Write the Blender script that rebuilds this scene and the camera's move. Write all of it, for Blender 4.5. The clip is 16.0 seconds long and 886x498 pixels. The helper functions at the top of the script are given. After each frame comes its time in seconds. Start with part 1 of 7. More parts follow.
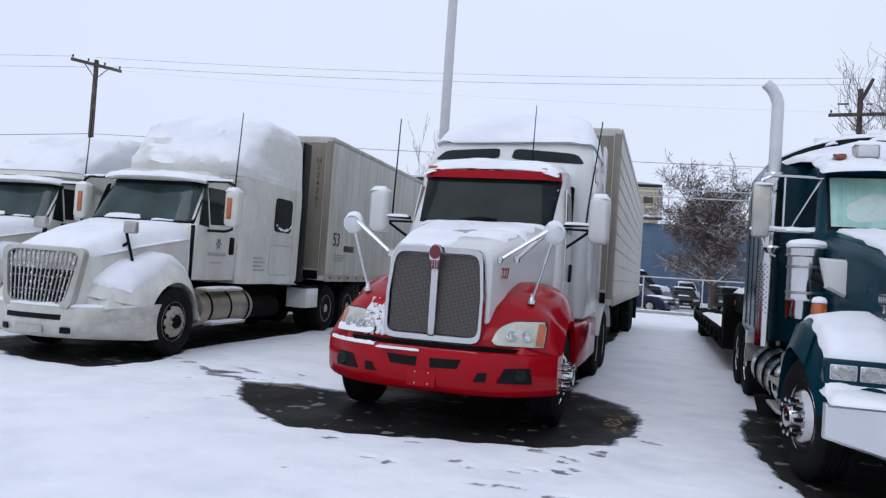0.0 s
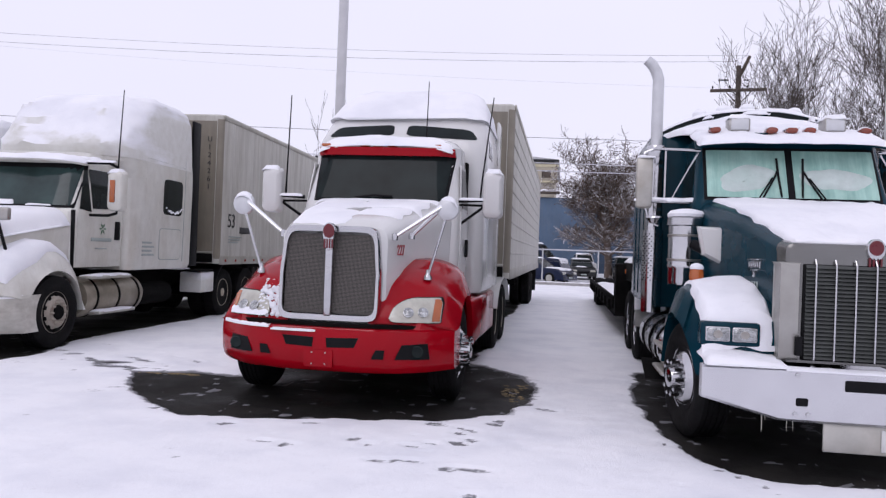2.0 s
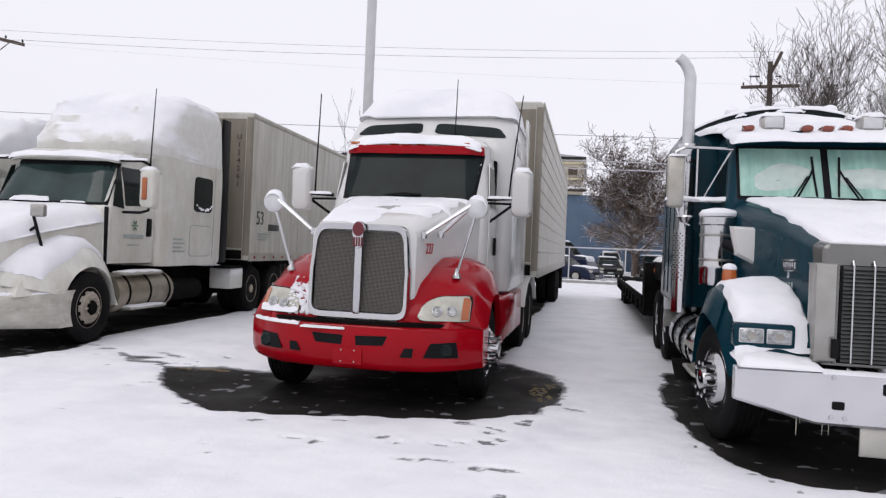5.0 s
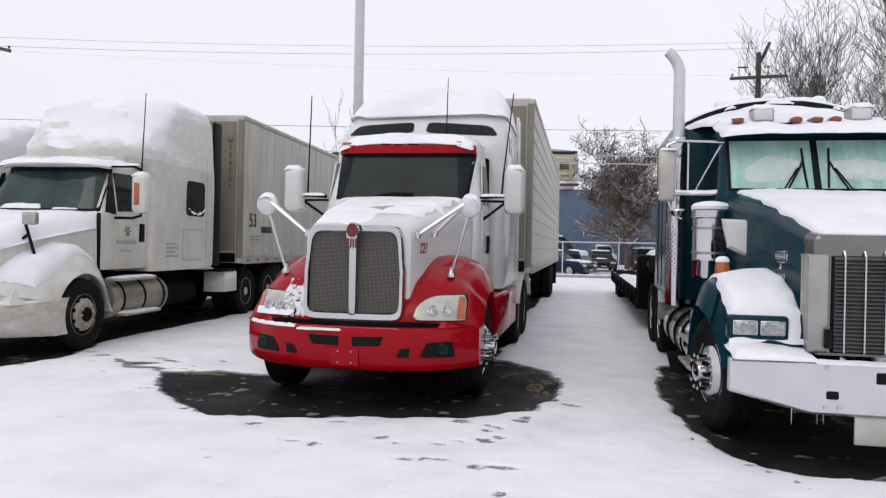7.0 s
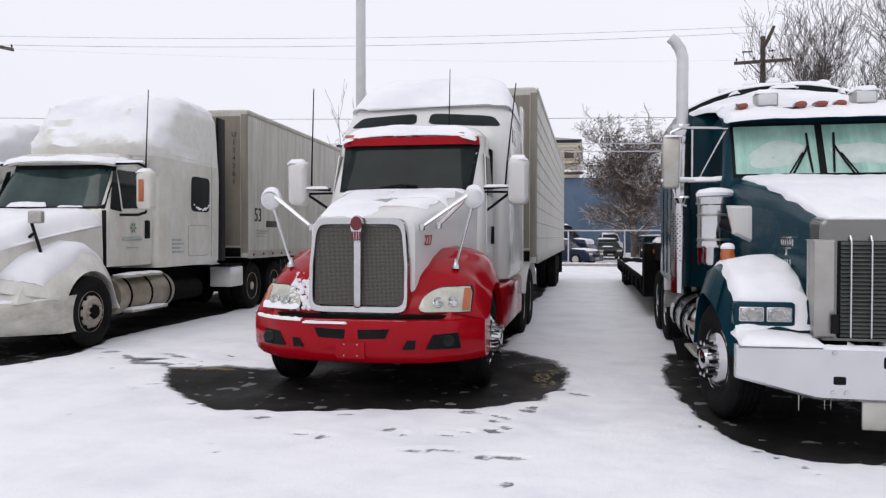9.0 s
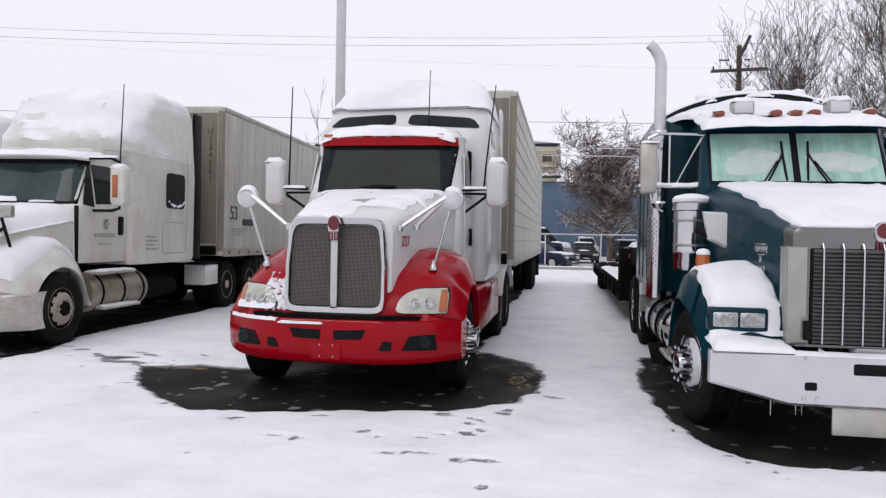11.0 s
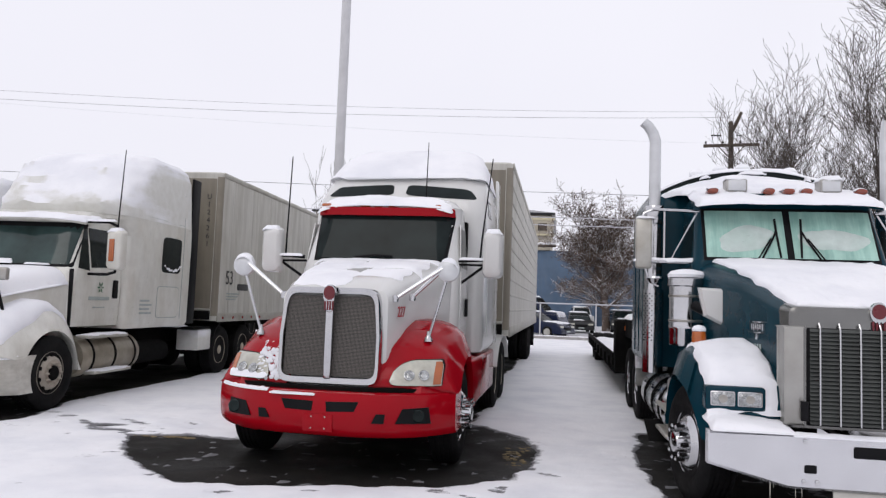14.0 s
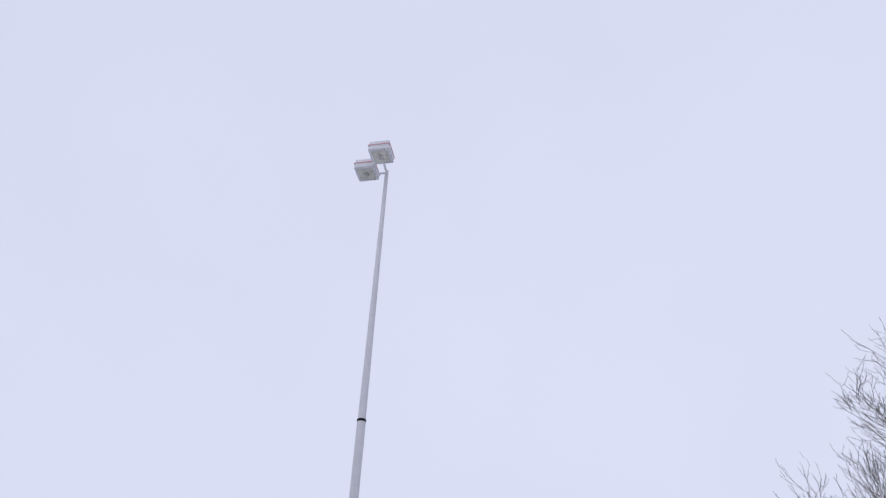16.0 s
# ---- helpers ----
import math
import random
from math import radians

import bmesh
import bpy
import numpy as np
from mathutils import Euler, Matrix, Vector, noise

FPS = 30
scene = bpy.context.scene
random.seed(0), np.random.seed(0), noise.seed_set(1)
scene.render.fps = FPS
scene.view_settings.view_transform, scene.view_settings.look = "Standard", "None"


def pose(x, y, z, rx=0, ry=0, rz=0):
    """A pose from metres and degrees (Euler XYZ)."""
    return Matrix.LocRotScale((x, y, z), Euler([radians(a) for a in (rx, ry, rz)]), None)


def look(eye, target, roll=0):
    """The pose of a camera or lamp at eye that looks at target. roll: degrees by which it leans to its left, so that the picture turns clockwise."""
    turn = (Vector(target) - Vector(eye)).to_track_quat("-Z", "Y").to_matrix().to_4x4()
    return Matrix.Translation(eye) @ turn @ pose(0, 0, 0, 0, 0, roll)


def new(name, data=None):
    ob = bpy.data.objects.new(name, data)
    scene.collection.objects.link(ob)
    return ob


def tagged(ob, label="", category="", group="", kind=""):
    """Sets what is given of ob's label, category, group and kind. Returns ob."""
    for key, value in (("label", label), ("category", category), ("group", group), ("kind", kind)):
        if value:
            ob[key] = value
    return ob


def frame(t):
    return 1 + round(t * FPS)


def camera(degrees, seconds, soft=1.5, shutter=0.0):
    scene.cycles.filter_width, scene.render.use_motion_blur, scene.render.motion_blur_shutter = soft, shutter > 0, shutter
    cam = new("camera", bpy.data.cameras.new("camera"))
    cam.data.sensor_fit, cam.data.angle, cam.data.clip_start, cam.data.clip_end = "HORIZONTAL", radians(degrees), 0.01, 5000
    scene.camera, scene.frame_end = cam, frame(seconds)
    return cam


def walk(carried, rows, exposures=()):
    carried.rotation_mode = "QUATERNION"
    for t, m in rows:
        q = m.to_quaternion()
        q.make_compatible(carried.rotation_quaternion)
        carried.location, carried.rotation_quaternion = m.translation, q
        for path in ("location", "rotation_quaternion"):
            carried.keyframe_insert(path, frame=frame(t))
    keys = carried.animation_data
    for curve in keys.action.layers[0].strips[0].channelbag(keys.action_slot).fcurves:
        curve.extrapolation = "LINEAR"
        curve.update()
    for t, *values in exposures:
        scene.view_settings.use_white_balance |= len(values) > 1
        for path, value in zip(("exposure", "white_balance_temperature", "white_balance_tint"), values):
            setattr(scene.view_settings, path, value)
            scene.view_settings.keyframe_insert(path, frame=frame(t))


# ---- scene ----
cam = camera(61.90, 16.0, soft=1.3)
PATH = [
    (0.0, pose(-0.076, -0.026, 1.548, 91.61, -3.92, 16.63)),
    (0.5, pose(-0.015, -0.007, 1.554, 91.96, -2.46, 12.18)),
    (1.0, pose(-0.006, -0.006, 1.545, 91.07, -2.35, 10.87)),
    (1.5, pose(0.000, 0.000, 1.550, 90.59, -2.02, 10.94)),
    (2.0, pose(0.014, 0.005, 1.549, 90.27, -2.15, 9.25)),
    (2.5, pose(0.019, 0.010, 1.548, 90.21, -2.23, 7.54)),
    (3.0, pose(0.015, 0.000, 1.556, 90.14, -2.26, 6.88)),
    (3.5, pose(0.005, 0.011, 1.546, 89.95, -2.28, 7.96)),
    (4.0, pose(-0.010, 0.020, 1.547, 90.10, -2.60, 9.69)),
    (4.2, pose(-0.013, 0.019, 1.548, 89.99, -2.85, 10.90)),
    (6.3, pose(-0.033, -0.017, 1.585, 89.86, -1.79, 10.83)),
    (6.5, pose(-0.033, -0.017, 1.585, 89.64, -1.61, 10.72)),
    (7.0, pose(-0.027, -0.016, 1.582, 89.76, -1.11, 10.70)),
    (7.5, pose(-0.022, -0.016, 1.589, 89.74, -0.77, 10.68)),
    (8.0, pose(-0.027, -0.014, 1.584, 89.55, -0.87, 10.22)),
    (8.5, pose(-0.039, -0.007, 1.583, 88.81, -0.96, 10.41)),
    (9.0, pose(-0.013, -0.009, 1.590, 89.04, -0.10, 11.15)),
    (9.2, pose(-0.014, -0.008, 1.590, 88.96, -0.40, 9.95)),
    (11.5, pose(-0.028, 0.008, 1.589, 89.19, -1.12, 9.34)),
    (12.0, pose(-0.038, 0.007, 1.582, 89.17, -1.39, 9.38)),
    (12.5, pose(-0.031, 0.017, 1.589, 89.32, -1.54, 9.46)),
    (13.0, pose(-0.032, 0.010, 1.595, 89.67, -1.73, 9.72)),
    (13.5, pose(-0.036, 0.007, 1.592, 90.28, -1.50, 9.75)),
    (14.0, pose(-0.031, -0.001, 1.639, 94.32, -2.02, 8.98)),
    (14.5, pose(-0.023, -0.062, 1.701, 107.00, -2.88, 8.80)),
    (15.0, pose(-0.019, -0.138, 1.725, 116.62, -3.42, 6.12)),
    (15.5, pose(-0.036, -0.110, 1.675, 123.36, -1.89, 5.94)),
    (16.0, pose(-0.048, -0.080, 1.636, 126.24, -1.75, 9.92)),
]
EXPOSURES = [(0.0, -0.03, 5710, 9), (0.5, -0.03, 5720, 9), (1.0, -0.02, 5750, 10), (1.5, 0.03, 5950, 14), (2.0, 0.06, 6140, 20), (2.5, 0.10, 6400, 18), (3.0, 0.12, 6550, 15), (4.0, 0.12, 6520, 13), (7.0, 0.12, 6470, 11), (12.5, 0.11, 6440, 12), (14.0, 0.10, 6480, 12), (14.5, 0.08, 6530, 11), (15.0, -0.19, 6520, 21), (15.5, -0.23, 5880, 14), (16.0, -0.18, 5830, 15)]
walk(cam, PATH, EXPOSURES)

# ---- sky and light: an even overcast ----
world = bpy.data.worlds.new("world")
scene.world = world
world.use_nodes = True
wn = world.node_tree
sky = wn.nodes.new("ShaderNodeTexSky")
sky.sky_type, sky.sun_disc = "NISHITA", False
sky.sun_elevation, sky.sun_rotation = radians(50), radians(204)
sky.air_density, sky.dust_density = 1.0, 4.0
scaled = wn.nodes.new("ShaderNodeVectorMath")
scaled.operation = "SCALE"
scaled.inputs["Scale"].default_value = 0.09
wn.links.new(sky.outputs[0], scaled.inputs[0])
clouds = wn.nodes.new("ShaderNodeTexNoise")
clouds.inputs["Scale"].default_value, clouds.inputs["Detail"].default_value = 1.6, 3
coords = wn.nodes.new("ShaderNodeTexCoord")
wn.links.new(coords.outputs["Generated"], clouds.inputs["Vector"])
cloud_ramp = wn.nodes.new("ShaderNodeValToRGB")
cloud_ramp.color_ramp.elements[0].color = (0.80, 0.80, 0.87, 1)
cloud_ramp.color_ramp.elements[1].color = (0.93, 0.93, 0.985, 1)
wn.links.new(clouds.outputs["Fac"], cloud_ramp.inputs[0])
veil = wn.nodes.new("ShaderNodeMixRGB")
veil.inputs[0].default_value = 0.93
wn.links.new(scaled.outputs[0], veil.inputs[1])
wn.links.new(cloud_ramp.outputs[0], veil.inputs[2])
wn.links.new(veil.outputs[0], wn.nodes["Background"].inputs[0])
wn.nodes["Background"].inputs[1].default_value = 1.0

sun_data = bpy.data.lights.new("sun", "SUN")
sun_data.energy, sun_data.angle, sun_data.color = 0.5, radians(35), (1.0, 0.97, 0.93)
sun = new("sun", sun_data)
sun.matrix_basis = look((-15, -25, 45), (0, 8, 0))


# ---- materials ----
def ramp_node(nt, src, stops):
    r = nt.nodes.new("ShaderNodeValToRGB")
    els = r.color_ramp.elements
    while len(els) < len(stops):
        els.new(0.5)
    for e, (p, c) in zip(els, stops):
        e.position = p
        e.color = (*c, 1) if len(c) == 3 else c
    nt.links.new(src, r.inputs[0])
    return r.outputs[0]


def noise_node(nt, scale, detail=5, stretch=None, rough=0.55):
    tc = nt.nodes.new("ShaderNodeTexCoord")
    n = nt.nodes.new("ShaderNodeTexNoise")
    n.inputs["Scale"].default_value, n.inputs["Detail"].default_value, n.inputs["Roughness"].default_value = scale, detail, rough
    if stretch:
        mp = nt.nodes.new("ShaderNodeMapping")
        mp.inputs["Scale"].default_value = stretch
        nt.links.new(tc.outputs["Object"], mp.inputs[0])
        nt.links.new(mp.outputs[0], n.inputs["Vector"])
    else:
        nt.links.new(tc.outputs["Object"], n.inputs["Vector"])
    return n.outputs["Fac"]


def mixc(nt, fac, a, b):
    m = nt.nodes.new("ShaderNodeMixRGB")
    for s, v in ((m.inputs[0], fac), (m.inputs[1], a), (m.inputs[2], b)):
        if isinstance(v, (int, float)):
            s.default_value = v
        elif isinstance(v, tuple):
            s.default_value = (*v, 1)
        else:
            nt.links.new(v, s)
    return m.outputs[0]


def mathn(nt, op, a, b=0.5, clamp=False):
    m = nt.nodes.new("ShaderNodeMath")
    m.operation, m.use_clamp = op, clamp
    for s, v in ((m.inputs[0], a), (m.inputs[1], b)):
        if isinstance(v, (int, float)):
            s.default_value = v
        else:
            nt.links.new(v, s)
    return m.outputs[0]


def material(name, color, rough=0.5, metal=0.0, var=0.12, scale=6.0, bump=0.0, bscale=40.0, coat=0.0, dirt=None, dirt_amount=0.5, streak=None, spec=0.5):
    """A surface with a base colour, two scales of variation, optional dirt and fine relief."""
    m = bpy.data.materials.new(name)
    m.use_nodes = True
    nt = m.node_tree
    b = nt.nodes["Principled BSDF"]
    big = noise_node(nt, scale, 4)
    lo = tuple(c * (1 - var) for c in color)
    hi = tuple(min(1, c * (1 + var)) for c in color)
    col = ramp_node(nt, big, [(0.3, lo), (0.7, hi)])
    if dirt:
        d = noise_node(nt, 1.7, 7, streak, 0.65)
        fac = ramp_node(nt, d, [(0.42, (0, 0, 0)), (0.72, (dirt_amount,) * 3)])
        col = mixc(nt, fac, col, dirt)
    nt.links.new(col, b.inputs["Base Color"])
    b.inputs["Metallic"].default_value = metal
    b.inputs["Coat Weight"].default_value = coat
    b.inputs["Coat Roughness"].default_value = 0.06
    b.inputs["Specular IOR Level"].default_value = spec
    rn = noise_node(nt, scale * 5, 3)
    r0 = nt.nodes.new("ShaderNodeMapRange")
    nt.links.new(rn, r0.inputs[0])
    r0.inputs["To Min"].default_value, r0.inputs["To Max"].default_value = max(0.02, rough * 0.75), min(1, rough * 1.25)
    nt.links.new(r0.outputs[0], b.inputs["Roughness"])
    if bump:
        bn = nt.nodes.new("ShaderNodeBump")
        bn.inputs["Strength"].default_value, bn.inputs["Distance"].default_value = bump, 0.02
        nt.links.new(noise_node(nt, bscale, 6), bn.inputs["Height"])
        nt.links.new(bn.outputs[0], b.inputs["Normal"])
    return m


ROAD_DIRT = (0.20, 0.17, 0.13)
white_paint = material("white_paint", (0.62, 0.62, 0.605), 0.22, var=0.03, scale=2.0, coat=0.4, dirt=(0.46, 0.43, 0.37), dirt_amount=0.13, streak=(1, 0.6, 0.5))
cream_paint = material("cream_paint", (0.635, 0.63, 0.58), 0.30, var=0.05, coat=0.35, dirt=(0.36, 0.32, 0.24), dirt_amount=0.5, streak=(1.4, 1.4, 0.45))
red_paint = material("red_paint", (0.30, 0.0022, 0.008), 0.13, var=0.07, scale=2.5, coat=0.05, dirt=(0.22, 0.008, 0.012), dirt_amount=0.15, spec=0.15)
teal_paint = material("teal_paint", (0.0025, 0.030, 0.046), 0.20, var=0.12, coat=0.02, dirt=(0.006, 0.030, 0.042), dirt_amount=0.4, spec=0.12)
chrome = material("chrome", (0.53, 0.53, 0.54), 0.13, metal=1.0, var=0.06)
worn_steel = material("worn_steel", (0.42, 0.41, 0.39), 0.38, metal=0.9, var=0.2, dirt=ROAD_DIRT, dirt_amount=0.5)
frosted_steel = material("frosted_steel", (0.58, 0.59, 0.60), 0.45, metal=0.35, var=0.08)
polished_bumper = material("polished_bumper", (0.62, 0.62, 0.64), 0.24, metal=0.8, var=0.04)
aluminium = material("aluminium", (0.47, 0.46, 0.42), 0.42, metal=0.6, var=0.10, dirt=(0.30, 0.26, 0.20), dirt_amount=0.7)
plastic_black = material("plastic_black", (0.007, 0.007, 0.008), 0.5, var=0.2, spec=0.10)
frame_black = material("frame_black", (0.005, 0.005, 0.005), 0.8, var=0.3, dirt=(0.014, 0.012, 0.011), dirt_amount=0.5, spec=0.05)
rubber = material("rubber", (0.0075, 0.0075, 0.008), 0.85, var=0.25, bump=0.3, dirt=(0.026, 0.024, 0.022), dirt_amount=0.4, spec=0.08)
dark_glass = material("dark_glass", (0.009, 0.014, 0.014), 0.04, var=0.5, scale=1.6, spec=0.13)
lens_glass = material("lens_glass", (0.46, 0.45, 0.38), 0.08, var=0.15, scale=12, coat=1.0, dirt=(0.28, 0.27, 0.23), dirt_amount=0.7)
green_glass = material("green_glass", (0.020, 0.038, 0.036), 0.05, var=0.5, scale=1.5, spec=0.35)
dirty_bumper = material("dirty_bumper", (0.52, 0.51, 0.46), 0.45, var=0.10, dirt=(0.24, 0.215, 0.17), dirt_amount=0.7, streak=(1.5, 1.5, 2.5))
tank_grime = material("tank_grime", (0.30, 0.27, 0.215), 0.42, metal=0.5, var=0.12, dirt=(0.14, 0.115, 0.08), dirt_amount=0.8)
marker_lens = material("marker_lens", (0.20, 0.038, 0.018), 0.25, var=0.2, scale=14, coat=0.4)
rim_cream = material("rim_cream", (0.46, 0.41, 0.32), 0.5, var=0.15, dirt=ROAD_DIRT, dirt_amount=0.5)
post_steel = material("post_steel", (0.36, 0.355, 0.335), 0.35, metal=0.5, var=0.08, dirt=(0.25, 0.23, 0.20), dirt_amount=0.4)
slat_grey = material("slat_grey", (0.065, 0.070, 0.066), 0.5, metal=0.4, var=0.2)
clear_lens = material("clear_lens", (0.36, 0.37, 0.37), 0.14, metal=0.8, var=0.55, scale=22, bump=0.5, bscale=30, coat=0.6)
lamp_bowl = material("lamp_bowl", (0.7, 0.7, 0.72), 0.15, metal=0.8, var=0.1)
amber_lens = material("amber_lens", (0.36, 0.085, 0.012), 0.2, var=0.15, coat=0.6)
red_lens = material("red_lens", (0.35, 0.012, 0.01), 0.25, var=0.15, coat=0.6)
trailer_skin = material("trailer_skin", (0.53, 0.52, 0.475), 0.42, var=0.06, scale=2.0, dirt=(0.28, 0.26, 0.21), dirt_amount=0.7, streak=(3.0, 3.0, 0.35))
trailer_nose = material("trailer_nose", (0.235, 0.21, 0.165), 0.45, var=0.12, scale=2.0, dirt=(0.15, 0.13, 0.10), dirt_amount=0.8, streak=(3.0, 3.0, 0.3))
sun_curtain = material("sun_curtain", (0.33, 0.53, 0.455), 0.5, var=0.20, scale=4.0, coat=0.5, dirt=(0.12, 0.30, 0.255), dirt_amount=0.8, streak=(5.5, 1, 0.35))
frost = material("frost", (0.52, 0.59, 0.56), 0.8, var=0.10, scale=9.0, bump=0.3, bscale=60, dirt=(0.38, 0.52, 0.46), dirt_amount=0.6, spec=0.2)
badge_red = material("badge_red", (0.12, 0.010, 0.016), 0.3, var=0.1)
number_red = material("number_red", (0.35, 0.01, 0.015), 0.5, var=0.05)
number_black = material("number_black", (0.03, 0.03, 0.03), 0.6, var=0.1)
leaf_green = material("leaf_green", (0.03, 0.13, 0.06), 0.5, var=0.1)
print_grey = material("print_grey", (0.32, 0.36, 0.34), 0.6, var=0.1)
pole_paint = material("pole_paint", (0.52, 0.52, 0.53), 0.45, var=0.05, dirt=(0.45, 0.45, 0.45), dirt_amount=0.3, streak=(3, 3, 0.3))
pole_wood = material("pole_wood", (0.085, 0.068, 0.055), 0.85, var=0.3, scale=3, bump=0.4, dirt=(0.15, 0.13, 0.12), dirt_amount=0.5, streak=(6, 6, 0.4), spec=0.15)
wire_mat = material("wire_grey", (0.16, 0.16, 0.17), 0.6, var=0.1)
snowy_wire = material("snowy_wire", (0.5, 0.5, 0.53), 0.7, var=0.2)
blue_wall = material("blue_wall", (0.075, 0.12, 0.185), 0.8, var=0.15, scale=0.6, dirt=(0.12, 0.15, 0.19), dirt_amount=0.5, streak=(2, 2, 0.3))
beige_wall = material("beige_wall", (0.42, 0.38, 0.30), 0.8, var=0.12, scale=0.8, dirt=(0.28, 0.26, 0.22), dirt_amount=0.5)
car_blue = material("car_blue", (0.006, 0.012, 0.038), 0.25, var=0.1, coat=0.12, spec=0.2)
car_grey = material("car_grey", (0.018, 0.019, 0.020), 0.3, var=0.1, coat=0.12, spec=0.2)
shell_steel = material("shell_steel", (0.19, 0.19, 0.185), 0.22, metal=0.9, var=0.15, scale=3.0, dirt=(0.20, 0.19, 0.17), dirt_amount=0.4)
rim_rust = material("rim_rust", (0.40, 0.36, 0.30), 0.5, metal=0.2, var=0.2, dirt=(0.17, 0.14, 0.11), dirt_amount=0.6)
brown_leaf = material("brown_leaf", (0.115, 0.078, 0.058), 0.9, var=0.4, scale=1.2)
concrete = material("concrete", (0.32, 0.31, 0.30), 0.85, var=0.15, bump=0.2)

# old snow: soft grain, faint grey stains
snow = bpy.data.materials.new("snow")
snow.use_nodes = True
nt = snow.node_tree
b = nt.nodes["Principled BSDF"]
c1 = ramp_node(nt, noise_node(nt, 1.3, 6), [(0.30, (0.74, 0.75, 0.79)), (0.55, (0.84, 0.845, 0.87)), (0.75, (0.87, 0.87, 0.89))])
c2 = mixc(nt, ramp_node(nt, noise_node(nt, 22, 6), [(0.60, (0, 0, 0)), (0.82, (0.22,) * 3)]), c1, (0.50, 0.50, 0.52))
nt.links.new(c2, b.inputs["Base Color"])
b.inputs["Roughness"].default_value = 0.75
b.inputs["Specular IOR Level"].default_value = 0.2
bn = nt.nodes.new("ShaderNodeBump")
bn.inputs["Strength"].default_value, bn.inputs["Distance"].default_value = 0.35, 0.02
nt.links.new(noise_node(nt, 30, 8, None, 0.7), bn.inputs["Height"])
nt.links.new(bn.outputs[0], b.inputs["Normal"])

# blown snow crust on the sleeper fairing: cream paint shows where the crust has slid off
crust = snow.copy()
crust.name = "snow_crust"
nt = crust.node_tree
b = nt.nodes["Principled BSDF"]
was = b.inputs["Base Color"].links[0].from_socket
g = nt.nodes.new("ShaderNodeNewGeometry")
sx = nt.nodes.new("ShaderNodeSeparateXYZ")
nt.links.new(g.outputs["Normal"], sx.inputs[0])
lie = mathn(nt, "ADD", mathn(nt, "MULTIPLY", sx.outputs[2], 0.75), mathn(nt, "MULTIPLY", mathn(nt, "SUBTRACT", noise_node(nt, 1.1, 7, (1.0, 0.6, 2.0), 0.6), 0.5), 1.2))
grime = ramp_node(nt, noise_node(nt, 7, 6), [(0.35, (0.70, 0.70, 0.67)), (0.75, (0.62, 0.615, 0.57))])
nt.links.new(mixc(nt, ramp_node(nt, lie, [(0.10, (0, 0, 0)), (0.32, (1, 1, 1))]), grime, was), b.inputs["Base Color"])
nt.nodes["Bump"].inputs["Strength"].default_value = 0.3

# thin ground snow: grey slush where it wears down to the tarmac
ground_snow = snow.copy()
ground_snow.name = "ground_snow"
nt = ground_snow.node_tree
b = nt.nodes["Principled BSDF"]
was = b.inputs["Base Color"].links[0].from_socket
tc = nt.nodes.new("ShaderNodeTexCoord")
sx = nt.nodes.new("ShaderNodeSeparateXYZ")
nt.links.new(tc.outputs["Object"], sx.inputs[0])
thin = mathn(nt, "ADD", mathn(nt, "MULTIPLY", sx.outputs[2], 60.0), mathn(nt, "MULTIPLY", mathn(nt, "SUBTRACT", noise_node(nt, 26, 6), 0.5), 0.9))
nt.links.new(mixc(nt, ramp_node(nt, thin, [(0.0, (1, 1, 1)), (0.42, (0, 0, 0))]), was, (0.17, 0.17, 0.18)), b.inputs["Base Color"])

# wet asphalt with aggregate
asphalt = bpy.data.materials.new("wet_asphalt")
asphalt.use_nodes = True
nt = asphalt.node_tree
b = nt.nodes["Principled BSDF"]
c1 = ramp_node(nt, noise_node(nt, 120, 3), [(0.35, (0.006, 0.006, 0.006)), (0.7, (0.025, 0.023, 0.021))])
c2 = mixc(nt, ramp_node(nt, noise_node(nt, 2.2, 6), [(0.5, (0, 0, 0)), (0.72, (0.55,) * 3)]), c1, (0.038, 0.035, 0.031))
nt.links.new(c2, b.inputs["Base Color"])
rr_ = ramp_node(nt, noise_node(nt, 1.1, 5), [(0.35, (0.45,) * 3), (0.65, (0.85,) * 3)])
nt.links.new(rr_, b.inputs["Roughness"])
b.inputs["Specular IOR Level"].default_value = 0.10
bn = nt.nodes.new("ShaderNodeBump")
bn.inputs["Strength"].default_value, bn.inputs["Distance"].default_value = 0.4, 0.01
nt.links.new(noise_node(nt, 150, 4), bn.inputs["Height"])
nt.links.new(bn.outputs[0], b.inputs["Normal"])

# woven wire of the grille: grey wires, dark diamond holes
grille_mesh = bpy.data.materials.new("grille_mesh")
grille_mesh.use_nodes = True
nt = grille_mesh.node_tree
b = nt.nodes["Principled BSDF"]
tc = nt.nodes.new("ShaderNodeTexCoord")
sx = nt.nodes.new("ShaderNodeSeparateXYZ")
nt.links.new(tc.outputs["Object"], sx.inputs[0])
su = mathn(nt, "SINE", mathn(nt, "MULTIPLY", mathn(nt, "ADD", sx.outputs[0], sx.outputs[2]), 2 * math.pi / 0.026))
sv = mathn(nt, "SINE", mathn(nt, "MULTIPLY", mathn(nt, "SUBTRACT", sx.outputs[0], sx.outputs[2]), 2 * math.pi / 0.026))
wv = mathn(nt, "MULTIPLY", su, sv)
nt.links.new(ramp_node(nt, mathn(nt, "ADD", mathn(nt, "MULTIPLY", wv, 0.5), 0.5), [(0.30, (0.125, 0.113, 0.100)), (0.66, (0.012, 0.011, 0.010))]), b.inputs["Base Color"])
b.inputs["Roughness"].default_value = 0.55
